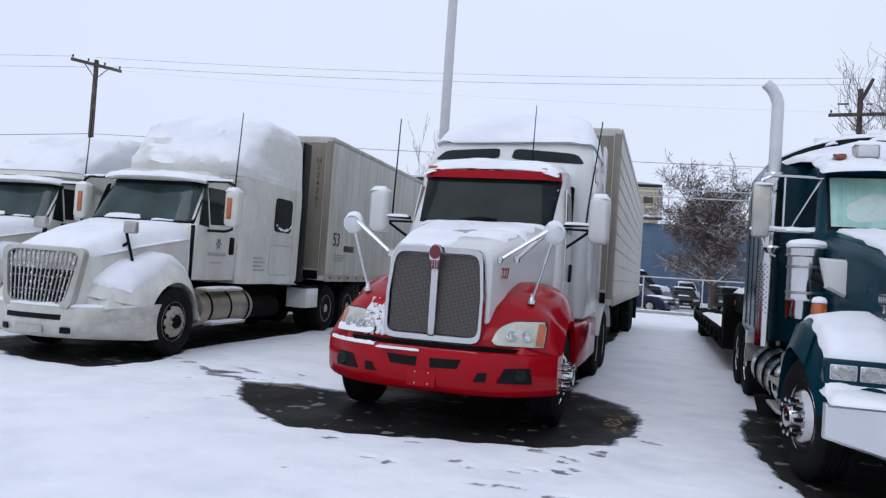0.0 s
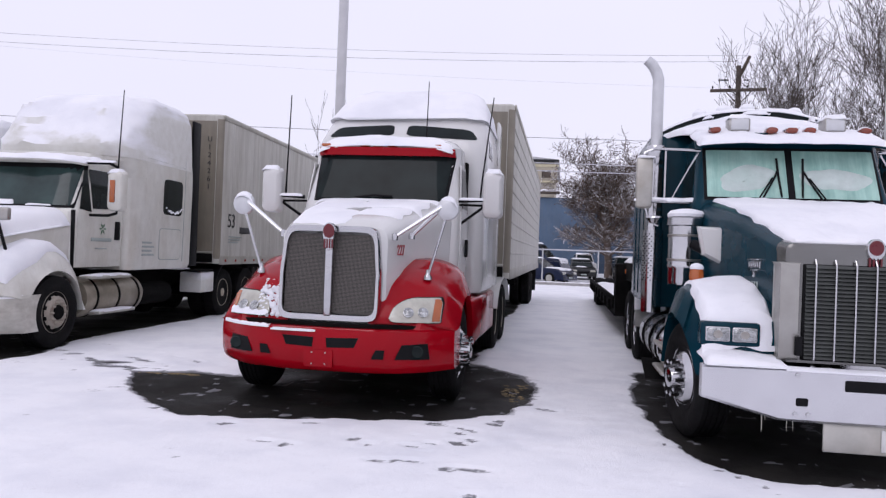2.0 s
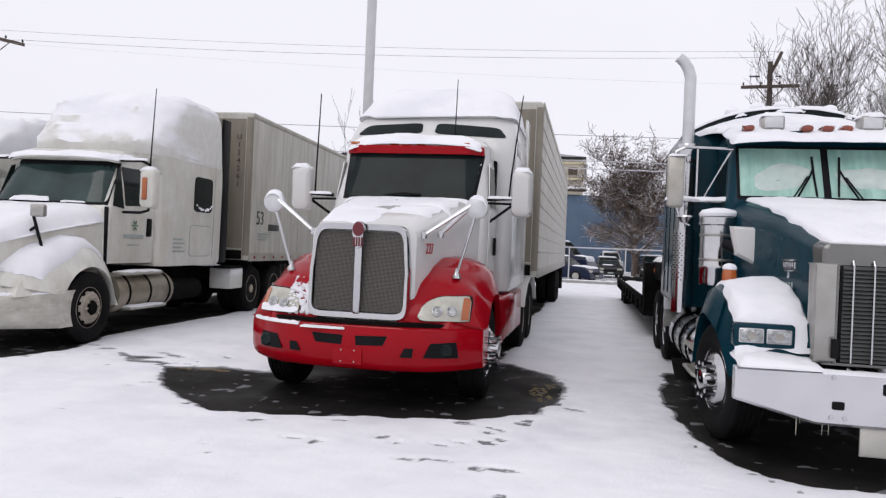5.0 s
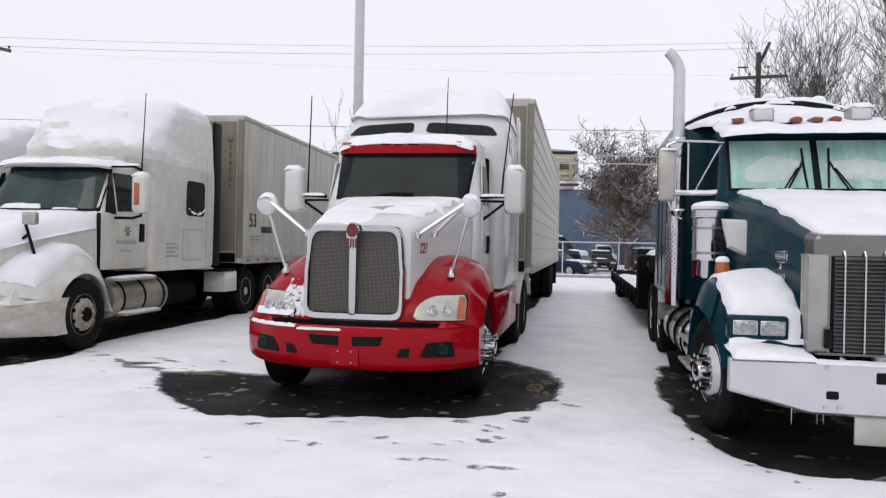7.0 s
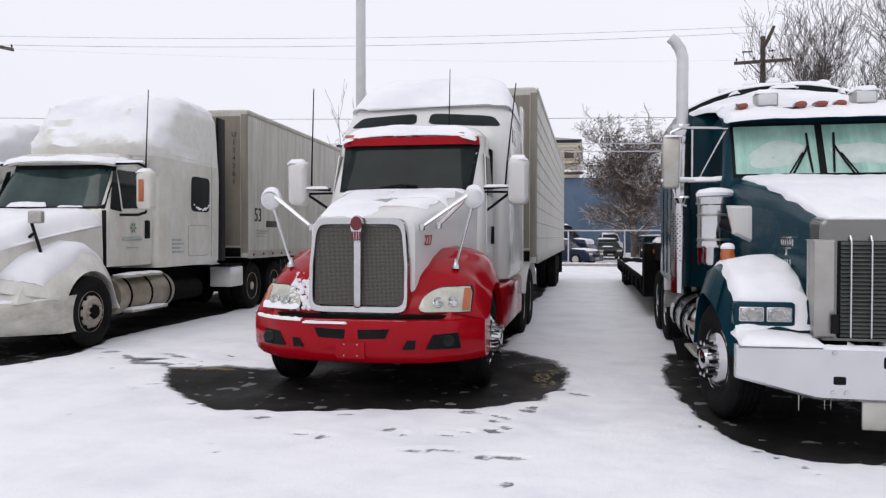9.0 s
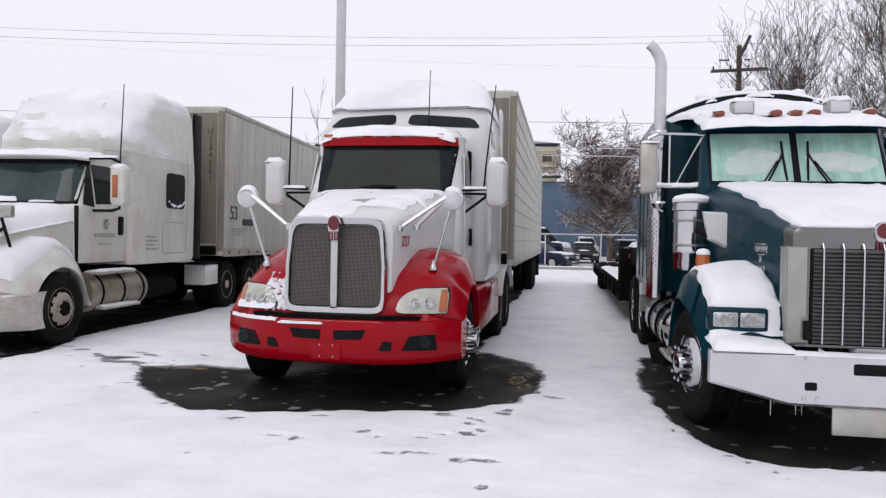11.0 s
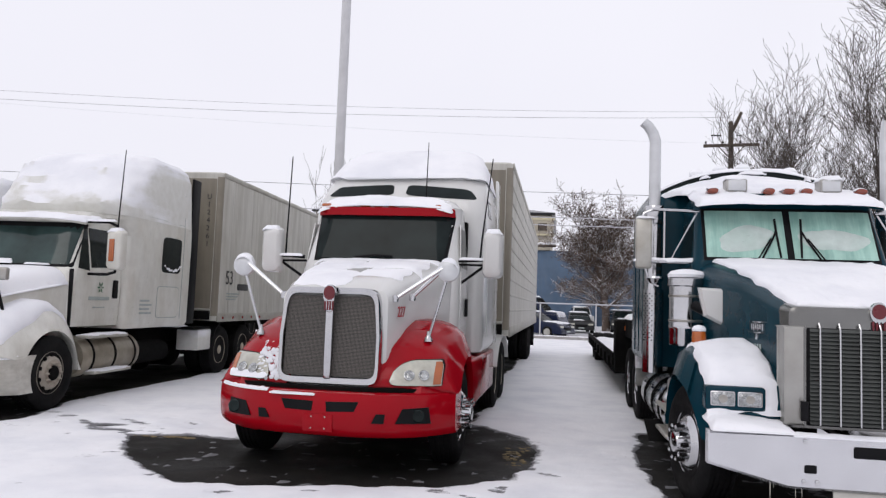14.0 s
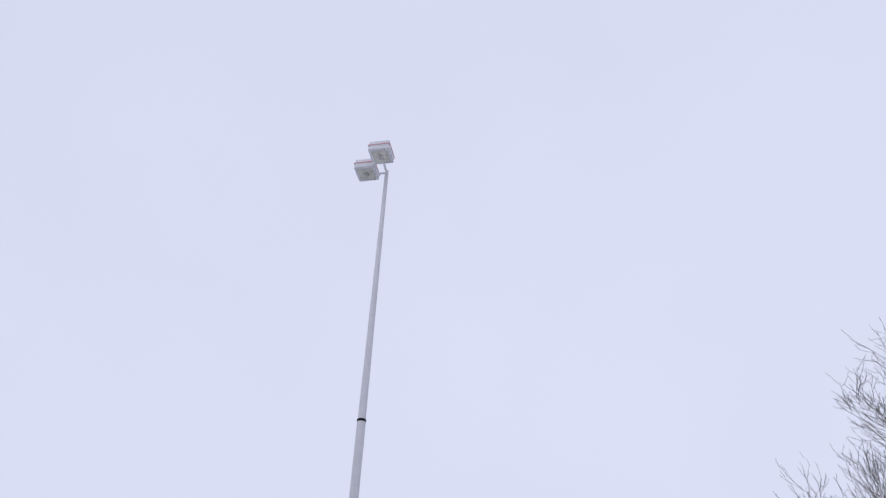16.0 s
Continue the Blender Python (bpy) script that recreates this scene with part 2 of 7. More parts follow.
b.inputs["Metallic"].default_value = 0.3

# bark, with snow lying on what faces up
def bark_material(name, color, amount, lo=0.45, hi=0.85):
    m = bpy.data.materials.new(name)
    m.use_nodes = True
    nt = m.node_tree
    b = nt.nodes["Principled BSDF"]
    g = nt.nodes.new("ShaderNodeNewGeometry")
    s = nt.nodes.new("ShaderNodeSeparateXYZ")
    nt.links.new(g.outputs["Normal"], s.inputs[0])
    up = mathn(nt, "ADD", s.outputs[2], mathn(nt, "MULTIPLY", mathn(nt, "SUBTRACT", noise_node(nt, 2.5, 4), 0.5), 1.6))
    fac = ramp_node(nt, up, [(lo, (0, 0, 0)), (hi, (amount,) * 3)])
    col = ramp_node(nt, noise_node(nt, 6, 5), [(0.3, tuple(c * 0.6 for c in color)), (0.7, color)])
    nt.links.new(mixc(nt, fac, col, (0.82, 0.82, 0.85)), b.inputs["Base Color"])
    b.inputs["Roughness"].default_value = 0.9
    return m


bark = bark_material("bark", (0.088, 0.072, 0.062), 0.30)
bark_snowy = bark_material("bark_snowy", (0.14, 0.105, 0.085), 0.95, 0.15, 0.6)


# ---- mesh helpers ----
def rounded(x0, x1, y0, y1, r, n=4):
    """Corner points of a rounded rectangle, anticlockwise; r is one radius or (front, back) for low and high y."""
    rf, rb = r if isinstance(r, tuple) else (r, r)
    out = []
    for cx, cy, rad, a in ((x1, y0, rf, -90), (x1, y1, rb, 0), (x0, y1, rb, 90), (x0, y0, rf, 180)):
        sx_, sy_ = (1 if cx == x1 else -1), (1 if cy == y1 else -1)
        for i in range(n + 1):
            t = radians(a + 90 * i / n)
            out.append((cx - sx_ * rad + rad * math.cos(t), cy - sy_ * rad + rad * math.sin(t)))
    return out


def loft(bm, rings, cap=True, closed=True):
    vs = [[bm.verts.new(p) for p in r] for r in rings]
    n = len(vs[0])
    for a, c in zip(vs, vs[1:]):
        for i in range(n if closed else n - 1):
            j = (i + 1) % n
            bm.faces.new((a[i], a[j], c[j], c[i]))
    if cap and closed:
        bm.faces.new(vs[0][::-1])
        bm.faces.new(vs[-1])
    return bm


def stack(bm, levels, n=4):
    """Plan outlines (z, half width, y front, y back, front radius, back radius) one above another."""
    return loft(bm, [[(x, y, z) for x, y in rounded(-hw, hw, y0, y1, (rf, rb), n)] for z, hw, y0, y1, rf, rb in levels])


def ribs(bm, stations, n=4):
    """Cross sections (y, x0, x1, z0, z1, top radius, bottom radius) one behind another."""
    return loft(bm, [[(x, y, z) for x, z in rounded(x0, x1, z0, z1, (rb, rt), n)] for y, x0, x1, z0, z1, rt, rb in stations])


def block(bm, x0, x1, y0, y1, z0, z1, r=0.01):
    r = min(r, abs(x1 - x0) * 0.45, abs(y1 - y0) * 0.45, abs(z1 - z0) * 0.45)
    lv = [(z0, r), (z0 + r * 0.4, 0.3 * r), (z0 + r, 0), (z1 - r, 0), (z1 - 0.4 * r, 0.3 * r), (z1, r)]
    return loft(bm, [[(x, y, z) for x, y in rounded(x0 + i, x1 - i, y0 + i, y1 - i, max(r * 0.6, 1e-4), 2)] for z, i in lv])


def tube(bm, pts, r, n=8, cap=True):
    pts = [Vector(p) for p in pts]
    rs = r if isinstance(r, (list, tuple)) else [r] * len(pts)
    rings, side = [], None
    for i, p in enumerate(pts):
        d = (pts[min(i + 1, len(pts) - 1)] - pts[max(i - 1, 0)]).normalized()
        if side is None:
            side = d.cross(Vector((0, 0, 1)) if abs(d.z) < 0.9 else Vector((1, 0, 0))).normalized()
        side = (side - d * side.dot(d)).normalized()
        up = d.cross(side)
        rings.append([p + (side * math.cos(t) + up * math.sin(t)) * rs[i] for t in (2 * math.pi * k / n for k in range(n))])
    return loft(bm, rings, cap)


def lathe_x(bm, prof, cx=0, cy=0, cz=0, n=32):
    """A profile of (x, radius) turned round the x axis."""
    return loft(bm, [[(cx + x, cy + r * math.cos(t), cz + r * math.sin(t)) for t in (2 * math.pi * k / n for k in range(n))] for x, r in prof], cap=prof[0][1] > 0.001)


def lathe_z(bm, prof, cx=0, cy=0, cz=0, n=20):
    return loft(bm, [[(cx + r * math.cos(t), cy + r * math.sin(t), cz + z) for t in (2 * math.pi * k / n for k in range(n))] for r, z in prof])


def sheet(bm, fn, nu, nv, thick, axis):
    """A slab: fn(u, v) gives its front, thick along axis its depth."""
    ax = Vector(axis) * thick
    f = [[Vector(fn(i / nu, j / nv)) for j in range(nv + 1)] for i in range(nu + 1)]
    a = [[bm.verts.new(p) for p in row] for row in f]
    c = [[bm.verts.new(p + ax) for p in row] for row in f]
    for i in range(nu):
        for j in range(nv):
            bm.faces.new((a[i][j], a[i + 1][j], a[i + 1][j + 1], a[i][j + 1]))
            bm.faces.new((c[i][j], c[i][j + 1], c[i + 1][j + 1], c[i + 1][j]))
    for i in range(nu):
        bm.faces.new((a[i][0], c[i][0], c[i + 1][0], a[i + 1][0]))
        bm.faces.new((a[i][nv], a[i + 1][nv], c[i + 1][nv], c[i][nv]))
    for j in range(nv):
        bm.faces.new((a[0][j], a[0][j + 1], c[0][j + 1], c[0][j]))
        bm.faces.new((a[nu][j], c[nu][j], c[nu][j + 1], a[nu][j + 1]))
    return bm


def snow_slab(bm, x0, x1, y0, y1, under, thick, edge=0.08, step=0.05, seed=0.0, ragged=0.04):
    """Snow lying on the surface z = under(x, y): domed edges, lumpy top, an uneven rim."""
    nu, nv = max(4, int((x1 - x0) / step)), max(4, int((y1 - y0) / step))

    def base(u, v):
        x, y = x0 + (x1 - x0) * u, y0 + (y1 - y0) * v
        k = noise.noise(Vector((x * 5 + seed, y * 5, 3.1))) * ragged
        ku = 4 * u * (1 - u)
        x += (u - 0.5) * 2 * k * (1 - ku)
        y += (v - 0.5) * 2 * k * (1 - 4 * v * (1 - v))
        return x, y

    top, low = [], []
    for i in range(nu + 1):
        rt, rl = [], []
        for j in range(nv + 1):
            u, v = i / nu, j / nv
            x, y = base(u, v)
            d = min(u, 1 - u) * (x1 - x0), min(v, 1 - v) * (y1 - y0)
            d = min(1, min(d) / edge)
            h = thick * math.sqrt(max(0, 1 - (1 - d) ** 2)) * (0.8 + 0.55 * noise.noise(Vector((x * 2.3 + seed, y * 2.3, 0))) + 0.25 * noise.noise(Vector((x * 8 + seed, y * 8, 5))))
            z = under(x, y)
            rt.append(bm.verts.new((x, y, z + max(0.004, h))))
            rl.append(bm.verts.new((x, y, z - 0.01)))
        top.append(rt)
        low.append(rl)
    for i in range(nu):
        for j in range(nv):
            bm.faces.new((top[i][j], top[i + 1][j], top[i + 1][j + 1], top[i][j + 1]))
    for i in range(nu):
        for j in (0, nv):
            bm.faces.new((top[i][j], low[i][j], low[i + 1][j], top[i + 1][j]))
    for j in range(nv):
        for i in (0, nu):
            bm.faces.new((top[i][j], low[i][j], low[i][j + 1], top[i][j + 1]))
    return bm


def part(name, bm, mat, parent=None, label="", smooth=True, at=None):
    """One mesh object under a thing, a part or nothing."""
    bmesh.ops.recalc_face_normals(bm, faces=bm.faces)
    me = bpy.data.meshes.new(name)
    bm.to_mesh(me)
    bm.free()
    me.materials.append(mat)
    if smooth:
        me.polygons.foreach_set("use_smooth", [True] * len(me.polygons))
        me.set_sharp_from_angle(angle=radians(38))
    ob = new(name, me)
    if parent:
        ob.parent = parent
    if at is not None:
        ob.matrix_basis = at
    if label:
        ob["label"] = label
    return ob


def B():
    return bmesh.new()


def thing(name, m, label, category, group=""):
    ob = new(name)
    ob.empty_display_size = 0.3
    ob.matrix_basis = m
    return tagged(ob, label, category, group)


def writing(name, text, size, m, mat, parent, depth=0.002):
    """Letters as a thin mesh, centred on m, in m's xy plane."""
    cu = bpy.data.curves.new(name, "FONT")
    cu.body, cu.size, cu.extrude, cu.align_x, cu.align_y = text, size, depth, "CENTER", "CENTER"
    tmp = bpy.data.objects.new(name, cu)
    scene.collection.objects.link(tmp)
    bpy.context.view_layer.update()
    me = bpy.data.meshes.new_from_object(tmp.evaluated_get(bpy.context.evaluated_depsgraph_get()))
    bpy.data.objects.remove(tmp)
    me.materials.clear()
    me.materials.append(mat)
    ob = new(name, me)
    ob.parent = parent
    ob.matrix_basis = m
    return ob


def side_m(x, y, z, s=1):
    """A frame on a side wall that faces +x (s = 1): letters run towards the back."""
    return Matrix.Translation((x, y, z)) @ Matrix(((0, 0, 1, 0), (1, 0, 0, 0), (0, 1, 0, 0), (0, 0, 0, 1)))


def front_m(x, y, z):
    return pose(x, y, z, 90, 0, 0)


# ---- wheels ----
def tyre_mesh(bm, w, R=0.51):
    prof = [(-w / 2 + 0.03, 0.29), (-w / 2, 0.34), (-w / 2 - 0.008, 0.42), (-w / 2 + 0.012, R - 0.03), (-w / 2 + 0.035, R - 0.004)]
    grooves = []
    k = 4
    for i in range(k):
        a = -w / 2 + 0.05 + (w - 0.1) * (i + 0.35) / k
        grooves += [(a, R), (a + 0.003, R - 0.014), (a + 0.014, R - 0.014), (a + 0.017, R)]
    prof += grooves + [(-x, r) for x, r in prof[::-1]]
    return lathe_x(bm, prof, n=40)


def wheel(parent, x, y, s, style, dual=False, R=0.51, label="", steer=0.0):
    """s: +1 when the outer face looks to +x. Styles: steel (dished, hand holes), spiked (long chrome nut covers), polished."""
    w = 0.28
    t = part("tyre", tyre_mesh(B(), w, R), rubber, parent, at=pose(x, y, R, 0, 0, steer))
    if dual:
        part("tyre", tyre_mesh(B(), w, R), rubber, parent, at=Matrix.Translation((x - s * 0.33, y, R)))
    metal = {"steel": rim_rust, "spiked": chrome, "polished": chrome, "cream": rim_cream}[style]
    o = 0.10
    if dual:
        prof = [(o, 0.30), (o + 0.02, 0.285), (0.085, 0.272), (0.045, 0.25), (0.03, 0.20), (0.03, 0.0005)]
    else:
        prof = [(o, 0.30), (o + 0.02, 0.288), (o - 0.03, 0.275), (o - 0.04, 0.262), (o + 0.035, 0.225), (o + 0.06, 0.19), (o + 0.055, 0.14), (o + 0.055, 0.0005)]
    rim = part("rim", lathe_x(B(), [(-0.12, 0.29)] + prof, n=36), metal, t, label or ("dirty pressed steel rim" if style == "steel" else "polished metal rim"))
    rim.matrix_basis = Matrix.Identity(4) if s > 0 else Matrix.Rotation(math.pi, 4, "Z")
    face = 0.055 + o if not dual else 0.03
    out = 0.4 if style == "steel" else 1.0
    bm = B()
    lathe_x(bm, [(face - 0.01, 0.11), (face + 0.05 * out, 0.10), (face + 0.09 * out, 0.085), (face + 0.10 * out, 0.06), (face + 0.105 * out, 0.0005)], n=20)
    turn = rim.matrix_basis.copy()
    part("hub", bm, metal if style != "steel" else frame_black, t, at=turn)
    long = 0.085 if style == "spiked" else 0.04
    nut = None
    for k in range(10):
        a = 2 * math.pi * k / 10
        m_ = turn @ Matrix.Translation((face, 0.145 * math.cos(a), 0.145 * math.sin(a)))
        if nut is None:
            bm = B()
            lathe_x(bm, [(0, 0.024), (0.02, 0.022), (long * 0.75, 0.017), (long, 0.020 if style == "spiked" else 0.012), (long + 0.012, 0.004)], n=8)
            nut = part("lug_nut", bm, metal, t, at=m_)
        else:
            more = new("lug_nut", nut.data)
            more.parent, more.matrix_basis = t, m_
    if style in ("steel", "polished") and not dual:
        hole = None
        for k in range(10):
            a = 2 * math.pi * (k + 0.5) / 10
            m_ = turn @ Matrix.Translation((0, 0.236 * math.cos(a), 0.236 * math.sin(a)))
            if hole is None:
                bm = B()
                lathe_x(bm, [(o - 0.02, 0.027), (o + 0.030, 0.027), (o + 0.034, 0.022), (o + 0.034, 0.0005)], n=12)
                hole = part("hand_hole", bm, frame_black, t, at=m_)
            else:
                more = new("hand_hole", hole.data)
                more.parent, more.matrix_basis = t, m_
    return t


# ---- ground: asphalt under a thin sheet of snow ----
def grid_mesh(name, xs, ys, zs, mat):
    nx, ny = len(xs), len(ys)
    co = np.stack([np.repeat(xs, ny), np.tile(ys, nx), zs.ravel()], 1)
    i = np.arange((nx - 1) * (ny - 1))
    a = (i // (ny - 1)) * ny + i % (ny - 1)
    faces = np.stack([a, a + ny, a + ny + 1, a + 1], 1)
    me = bpy.data.meshes.new(name)
    me.from_pydata(co.tolist(), [], faces.tolist())
    me.polygons.foreach_set("use_smooth", [True] * len(me.polygons))
    me.materials.append(mat)
    return new(name, me)


bm = B()
lv = [(-600, -300), (600, -300), (600, 900), (-600, 900)]
bm.faces.new([bm.verts.new((x, y, -0.01)) for x, y in lv])
tagged(part("ground", bm, asphalt, smooth=False), "dark asphalt yard, wet where the snow has melted", "ground", kind="structure")


def value_noise(x, y, scale, seed):
    """Smooth lattice noise in -1..1 for arrays."""
    rng = np.random.default_rng(seed)
    tab = rng.uniform(-1, 1, (256, 256))
    u, v = x * scale + 97.3, y * scale + 41.7
    iu, iv = np.floor(u).astype(int), np.floor(v).astype(int)
    fu, fv = u - iu, v - iv
    fu, fv = fu * fu * (3 - 2 * fu), fv * fv * (3 - 2 * fv)
    g = lambda p, q: tab[p % 256, q % 256]
    return (g(iu, iv) * (1 - fu) + g(iu + 1, iv) * fu) * (1 - fv) + (g(iu, iv + 1) * (1 - fu) + g(iu + 1, iv + 1) * fu) * fv


xs = np.concatenate([np.linspace(-600, -60, 10), np.linspace(-50, -13, 38), np.arange(-12.5, 5.5, 0.045), np.linspace(6, 40, 35), np.linspace(50, 600, 12)])
ys = np.concatenate([np.linspace(-300, -20, 8), np.linspace(-18, 1.6, 28), np.arange(2.0, 12.5, 0.04), np.arange(12.6, 30, 0.16), np.linspace(30.3, 70, 60), np.linspace(80, 900, 20)])
GX, GY = np.meshgrid(xs, ys, indexing="ij")
n1, n2, n3 = value_noise(GX, GY, 0.9, 1), value_noise(GX, GY, 3.1, 2), value_noise(GX, GY, 9.0, 3)
ragged = 0.20 * n1 + 0.13 * n2 + 0.07 * n3 + 0.05 * value_noise(GX, GY, 21, 4)


def bare_box(cx, cy, hx, hy, turn=0.0, p=3.0):
    """Below 0 inside a soft box where the ground is bare."""
    c, s = math.cos(radians(turn)), math.sin(radians(turn))
    u, v = (GX - cx) * c + (GY - cy) * s, -(GX - cx) * s + (GY - cy) * c
    return ((np.abs(u) / hx) ** p + (np.abs(v) / hy) ** p) ** (1 / p) * min(hx, hy) - min(hx, hy)


def bare_outline(pts):
    """Distance to a closed outline, below 0 inside."""
    best = np.full(GX.shape, 1e9)
    inside = np.zeros(GX.shape, bool)
    for (ax, ay), (bx, by) in zip(pts, pts[1:] + pts[:1]):
        t = np.clip(((GX - ax) * (bx - ax) + (GY - ay) * (by - ay)) / ((bx - ax) ** 2 + (by - ay) ** 2), 0, 1)
        best = np.minimum(best, np.hypot(GX - ax - t * (bx - ax), GY - ay - t * (by - ay)))
        if ay != by:
            inside ^= ((ay > GY) != (by > GY)) & (GX < ax + (GY - ay) * (bx - ax) / (by - ay))
    return np.where(inside, -best, best)


bare = np.minimum.reduce([
    bare_outline([(-5.1, 8.15), (-4.5, 7.36), (-3.74, 6.55), (-3.35, 6.18), (-2.57, 6.34), (-1.4, 6.66), (-0.98, 6.84), (-0.55, 7.25), (-0.36, 7.86), (-0.33, 8.8), (-0.6, 9.6), (-1.0, 10.2), (-3.3, 10.2), (-3.45, 8.1), (-4.36, 8.3)]),
    bare_outline([(1.1, 10.4), (0.82, 8.9), (0.88, 7.9), (0.90, 6.9), (1.04, 6.15), (1.26, 5.82), (1.66, 5.66), (2.65, 5.71), (4.9, 5.75), (4.9, 10.4)]),
    bare_outline([(-10.2, 8.4), (-9.0, 8.22), (-7.95, 7.84), (-7.1, 7.88), (-6.88, 8.75), (-7.25, 10.3), (-7.38, 12.5), (-7.48, 15.2), (-9.8, 15.2)]),
    bare_box(-2.2, 12.5, 1.0, 5.0), bare_box(-2.2, 22, 0.9, 6.5), bare_box(2.5, 12, 1.0, 4.0),
    bare_box(-8.9, 20, 1.2, 8, 3), bare_box(-12.4, 14, 1.3, 5.5, 3),
    bare_box(-6.05, 8.78, 0.30, 0.06, -35), bare_box(-5.52, 8.62, 0.17, 0.06, 10), bare_box(-5.32, 8.86, 0.22, 0.05, -28), bare_box(-5.2, 8.30, 0.22, 0.07, -12),
]) + ragged * 0.36
cover = np.clip(bare / 0.17, -1, 1)
depth = 0.020 + 0.004 * n1 + 0.004 * n2 + 0.003 * n3
height = np.where(cover > 0, depth * (1 - (1 - np.clip(cover, 0, 1)) ** 2) - 0.004, -0.03 * np.minimum(1, -cover * 4) - 0.006)
# thin worn spots and flecks round the melt
fleck = value_noise(GX, GY, 6.5, 7) + 0.6 * value_noise(GX, GY, 15, 8)
near_melt = np.exp(-np.clip(bare, 0, 9) / 0.30)
height = np.where((fleck > 1.36 - 0.52 * near_melt) & (GY > 2) & (GY < 12), -0.004, height)
# crumbs of snow left on the bare tarmac
crumb = value_noise(GX, GY, 8.0, 21) + 0.8 * value_noise(GX, GY, 19, 22) + 0.5 * value_noise(GX, GY, 1.3, 23)
height = np.where((cover < 0) & (crumb > 2.05 - 0.62 * np.exp(np.clip(bare, -9, 0) / 0.25)) & (GY < 9.5), 0.004, height)
# footprints: a sole and a heel, pressed through
STEPS = [(-2.27, 5.54, -78), (-2.08, 5.50, -75), (-1.60, 5.81, -60), (-1.45, 5.68, -55), (-1.08, 5.72, 75), (-0.98, 5.84, 65), (-1.23, 5.28, -85), (-1.07, 5.32, 85), (-0.72, 5.23, -60),
         (-0.56, 5.24, 85), (-0.52, 4.67, 10), (-0.81, 6.26, 50), (-0.75, 6.41, 60), (-0.68, 6.07, 60), (-0.78, 5.95, 70), (-2.13, 6.23, -75), (-1.61, 6.51, 85), (-0.52, 6.81, 40), (-0.55, 6.69, 50),
         (-1.06, 6.53, 80), (-2.80, 5.98, -60), (-6.52, 9.98, 70), (-6.28, 12.04, 50), (-4.64, 9.01, 60), (-0.10, 7.5, 60)]
for fx, fy, a in STEPS:
    c, s = math.cos(radians(a)), math.sin(radians(a))
    u, v = (GX - fx) * c + (GY - fy) * s, -(GX - fx) * s + (GY - fy) * c
    q = (u / 0.066) ** 2 + (v / (0.105 + 0.03 * math.sin(fx * 40))) ** 2 + 0.30 * n3 + 0.25 * n2
    height = np.where(q < 1, np.minimum(height, 0.0012 + 0.0042 * value_noise(GX, GY, 24, 11)), height)
    height += 0.007 * np.exp(-((q - 1.7) / 0.5) ** 2) * (height > 0)
# tyre tracks down the aisle, snow ridges
for tx in (0.05, 0.42):
    height += -0.002 * np.exp(-((GX - tx - 0.02 * (GY - 8)) / 0.09) ** 2) * (GY > 8.5) * (height > 0)
height += (0.0025 * value_noise(GX, GY, 5.0, 31) + 0.0018 * value_noise(GX, GY, 12, 32)) * (height > 0.006)
height = np.where(GY > 32, np.maximum(height, 0.01), height)
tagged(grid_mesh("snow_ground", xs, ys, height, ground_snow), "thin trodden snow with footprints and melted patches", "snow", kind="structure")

# faded yellow bay lines on the bare asphalt
yellow_line = material("yellow_line", (0.20, 0.145, 0.060), 0.85, var=0.6, scale=14, dirt=(0.02, 0.019, 0.017), dirt_amount=1.0, streak=(9, 9, 9))
for n_, (x0, x1, y0, y1) in enumerate([(-0.62, -0.36, 7.9, 9.0), (-5.0, -4.2, 8.10, 8.26)]):
    bm = B()
    rng = random.Random(60 + n_)
    for _ in range(46):
        bmesh.ops.create_icosphere(bm, subdivisions=1, radius=rng.uniform(0.014, 0.045), matrix=Matrix.Translation((rng.uniform(x0, x1), rng.uniform(y0, y1), -0.009)) @ Matrix.Diagonal((1, 1, 0.12, 1)))
    tagged(part("bay_line", bm, yellow_line, smooth=False), "faded yellow parking line on wet asphalt", "road marking", kind="structure")


# ---- parts that several trucks share ----
def plan_front(hw, rf, y0, x):
    """y of a rounded plan outline's front at x."""
    k = abs(x) - (hw - rf)
    return y0 if k <= 0 else y0 + rf - math.sqrt(max(0.0, rf * rf - min(k, rf) ** 2))


def level_at(levels, z):
    for a, c in zip(levels, levels[1:]):
        if a[0] <= z <= c[0]:
            t = (z - a[0]) / (c[0] - a[0])
            return [p + (q - p) * t for p, q in zip(a, c)]
    return levels[-1] if z > levels[-1][0] else levels[0]


def soft_corners(u, v, n, aspect=1.0):
    """Bends a unit square's edge in at its corners."""
    if not n:
        return u, v
    a, c = 2 * u - 1, 2 * v - 1
    m = max(abs(a), abs(c))
    if m < 1e-6:
        return u, v
    k = m / (abs(a) ** n + abs(c) ** n) ** (1 / n)
    return 0.5 + 0.5 * a * k, 0.5 + 0.5 * c * k


def front_pane(levels, corners, out, thick=0.012, nu=14, nv=6, soft_n=0):
    """A pane that follows the front of a stack; corners: (x, z) low left, low right, high right, high left."""
    (ax, az), (bx, bz), (cx, cz), (dx, dz) = corners

    def fn(u, v):
        u, v = soft_corners(u, v, soft_n)
        x = (ax + (bx - ax) * u) * (1 - v) + (dx + (cx - dx) * u) * v
        z = (az + (bz - az) * u) * (1 - v) + (dz + (cz - dz) * u) * v
        _, hw, y0, y1, rf, rb = level_at(levels, z)
        return x, plan_front(hw, rf, y0, x) - out, z

    return sheet(B(), fn, nu, nv, thick, (0, 1, 0))


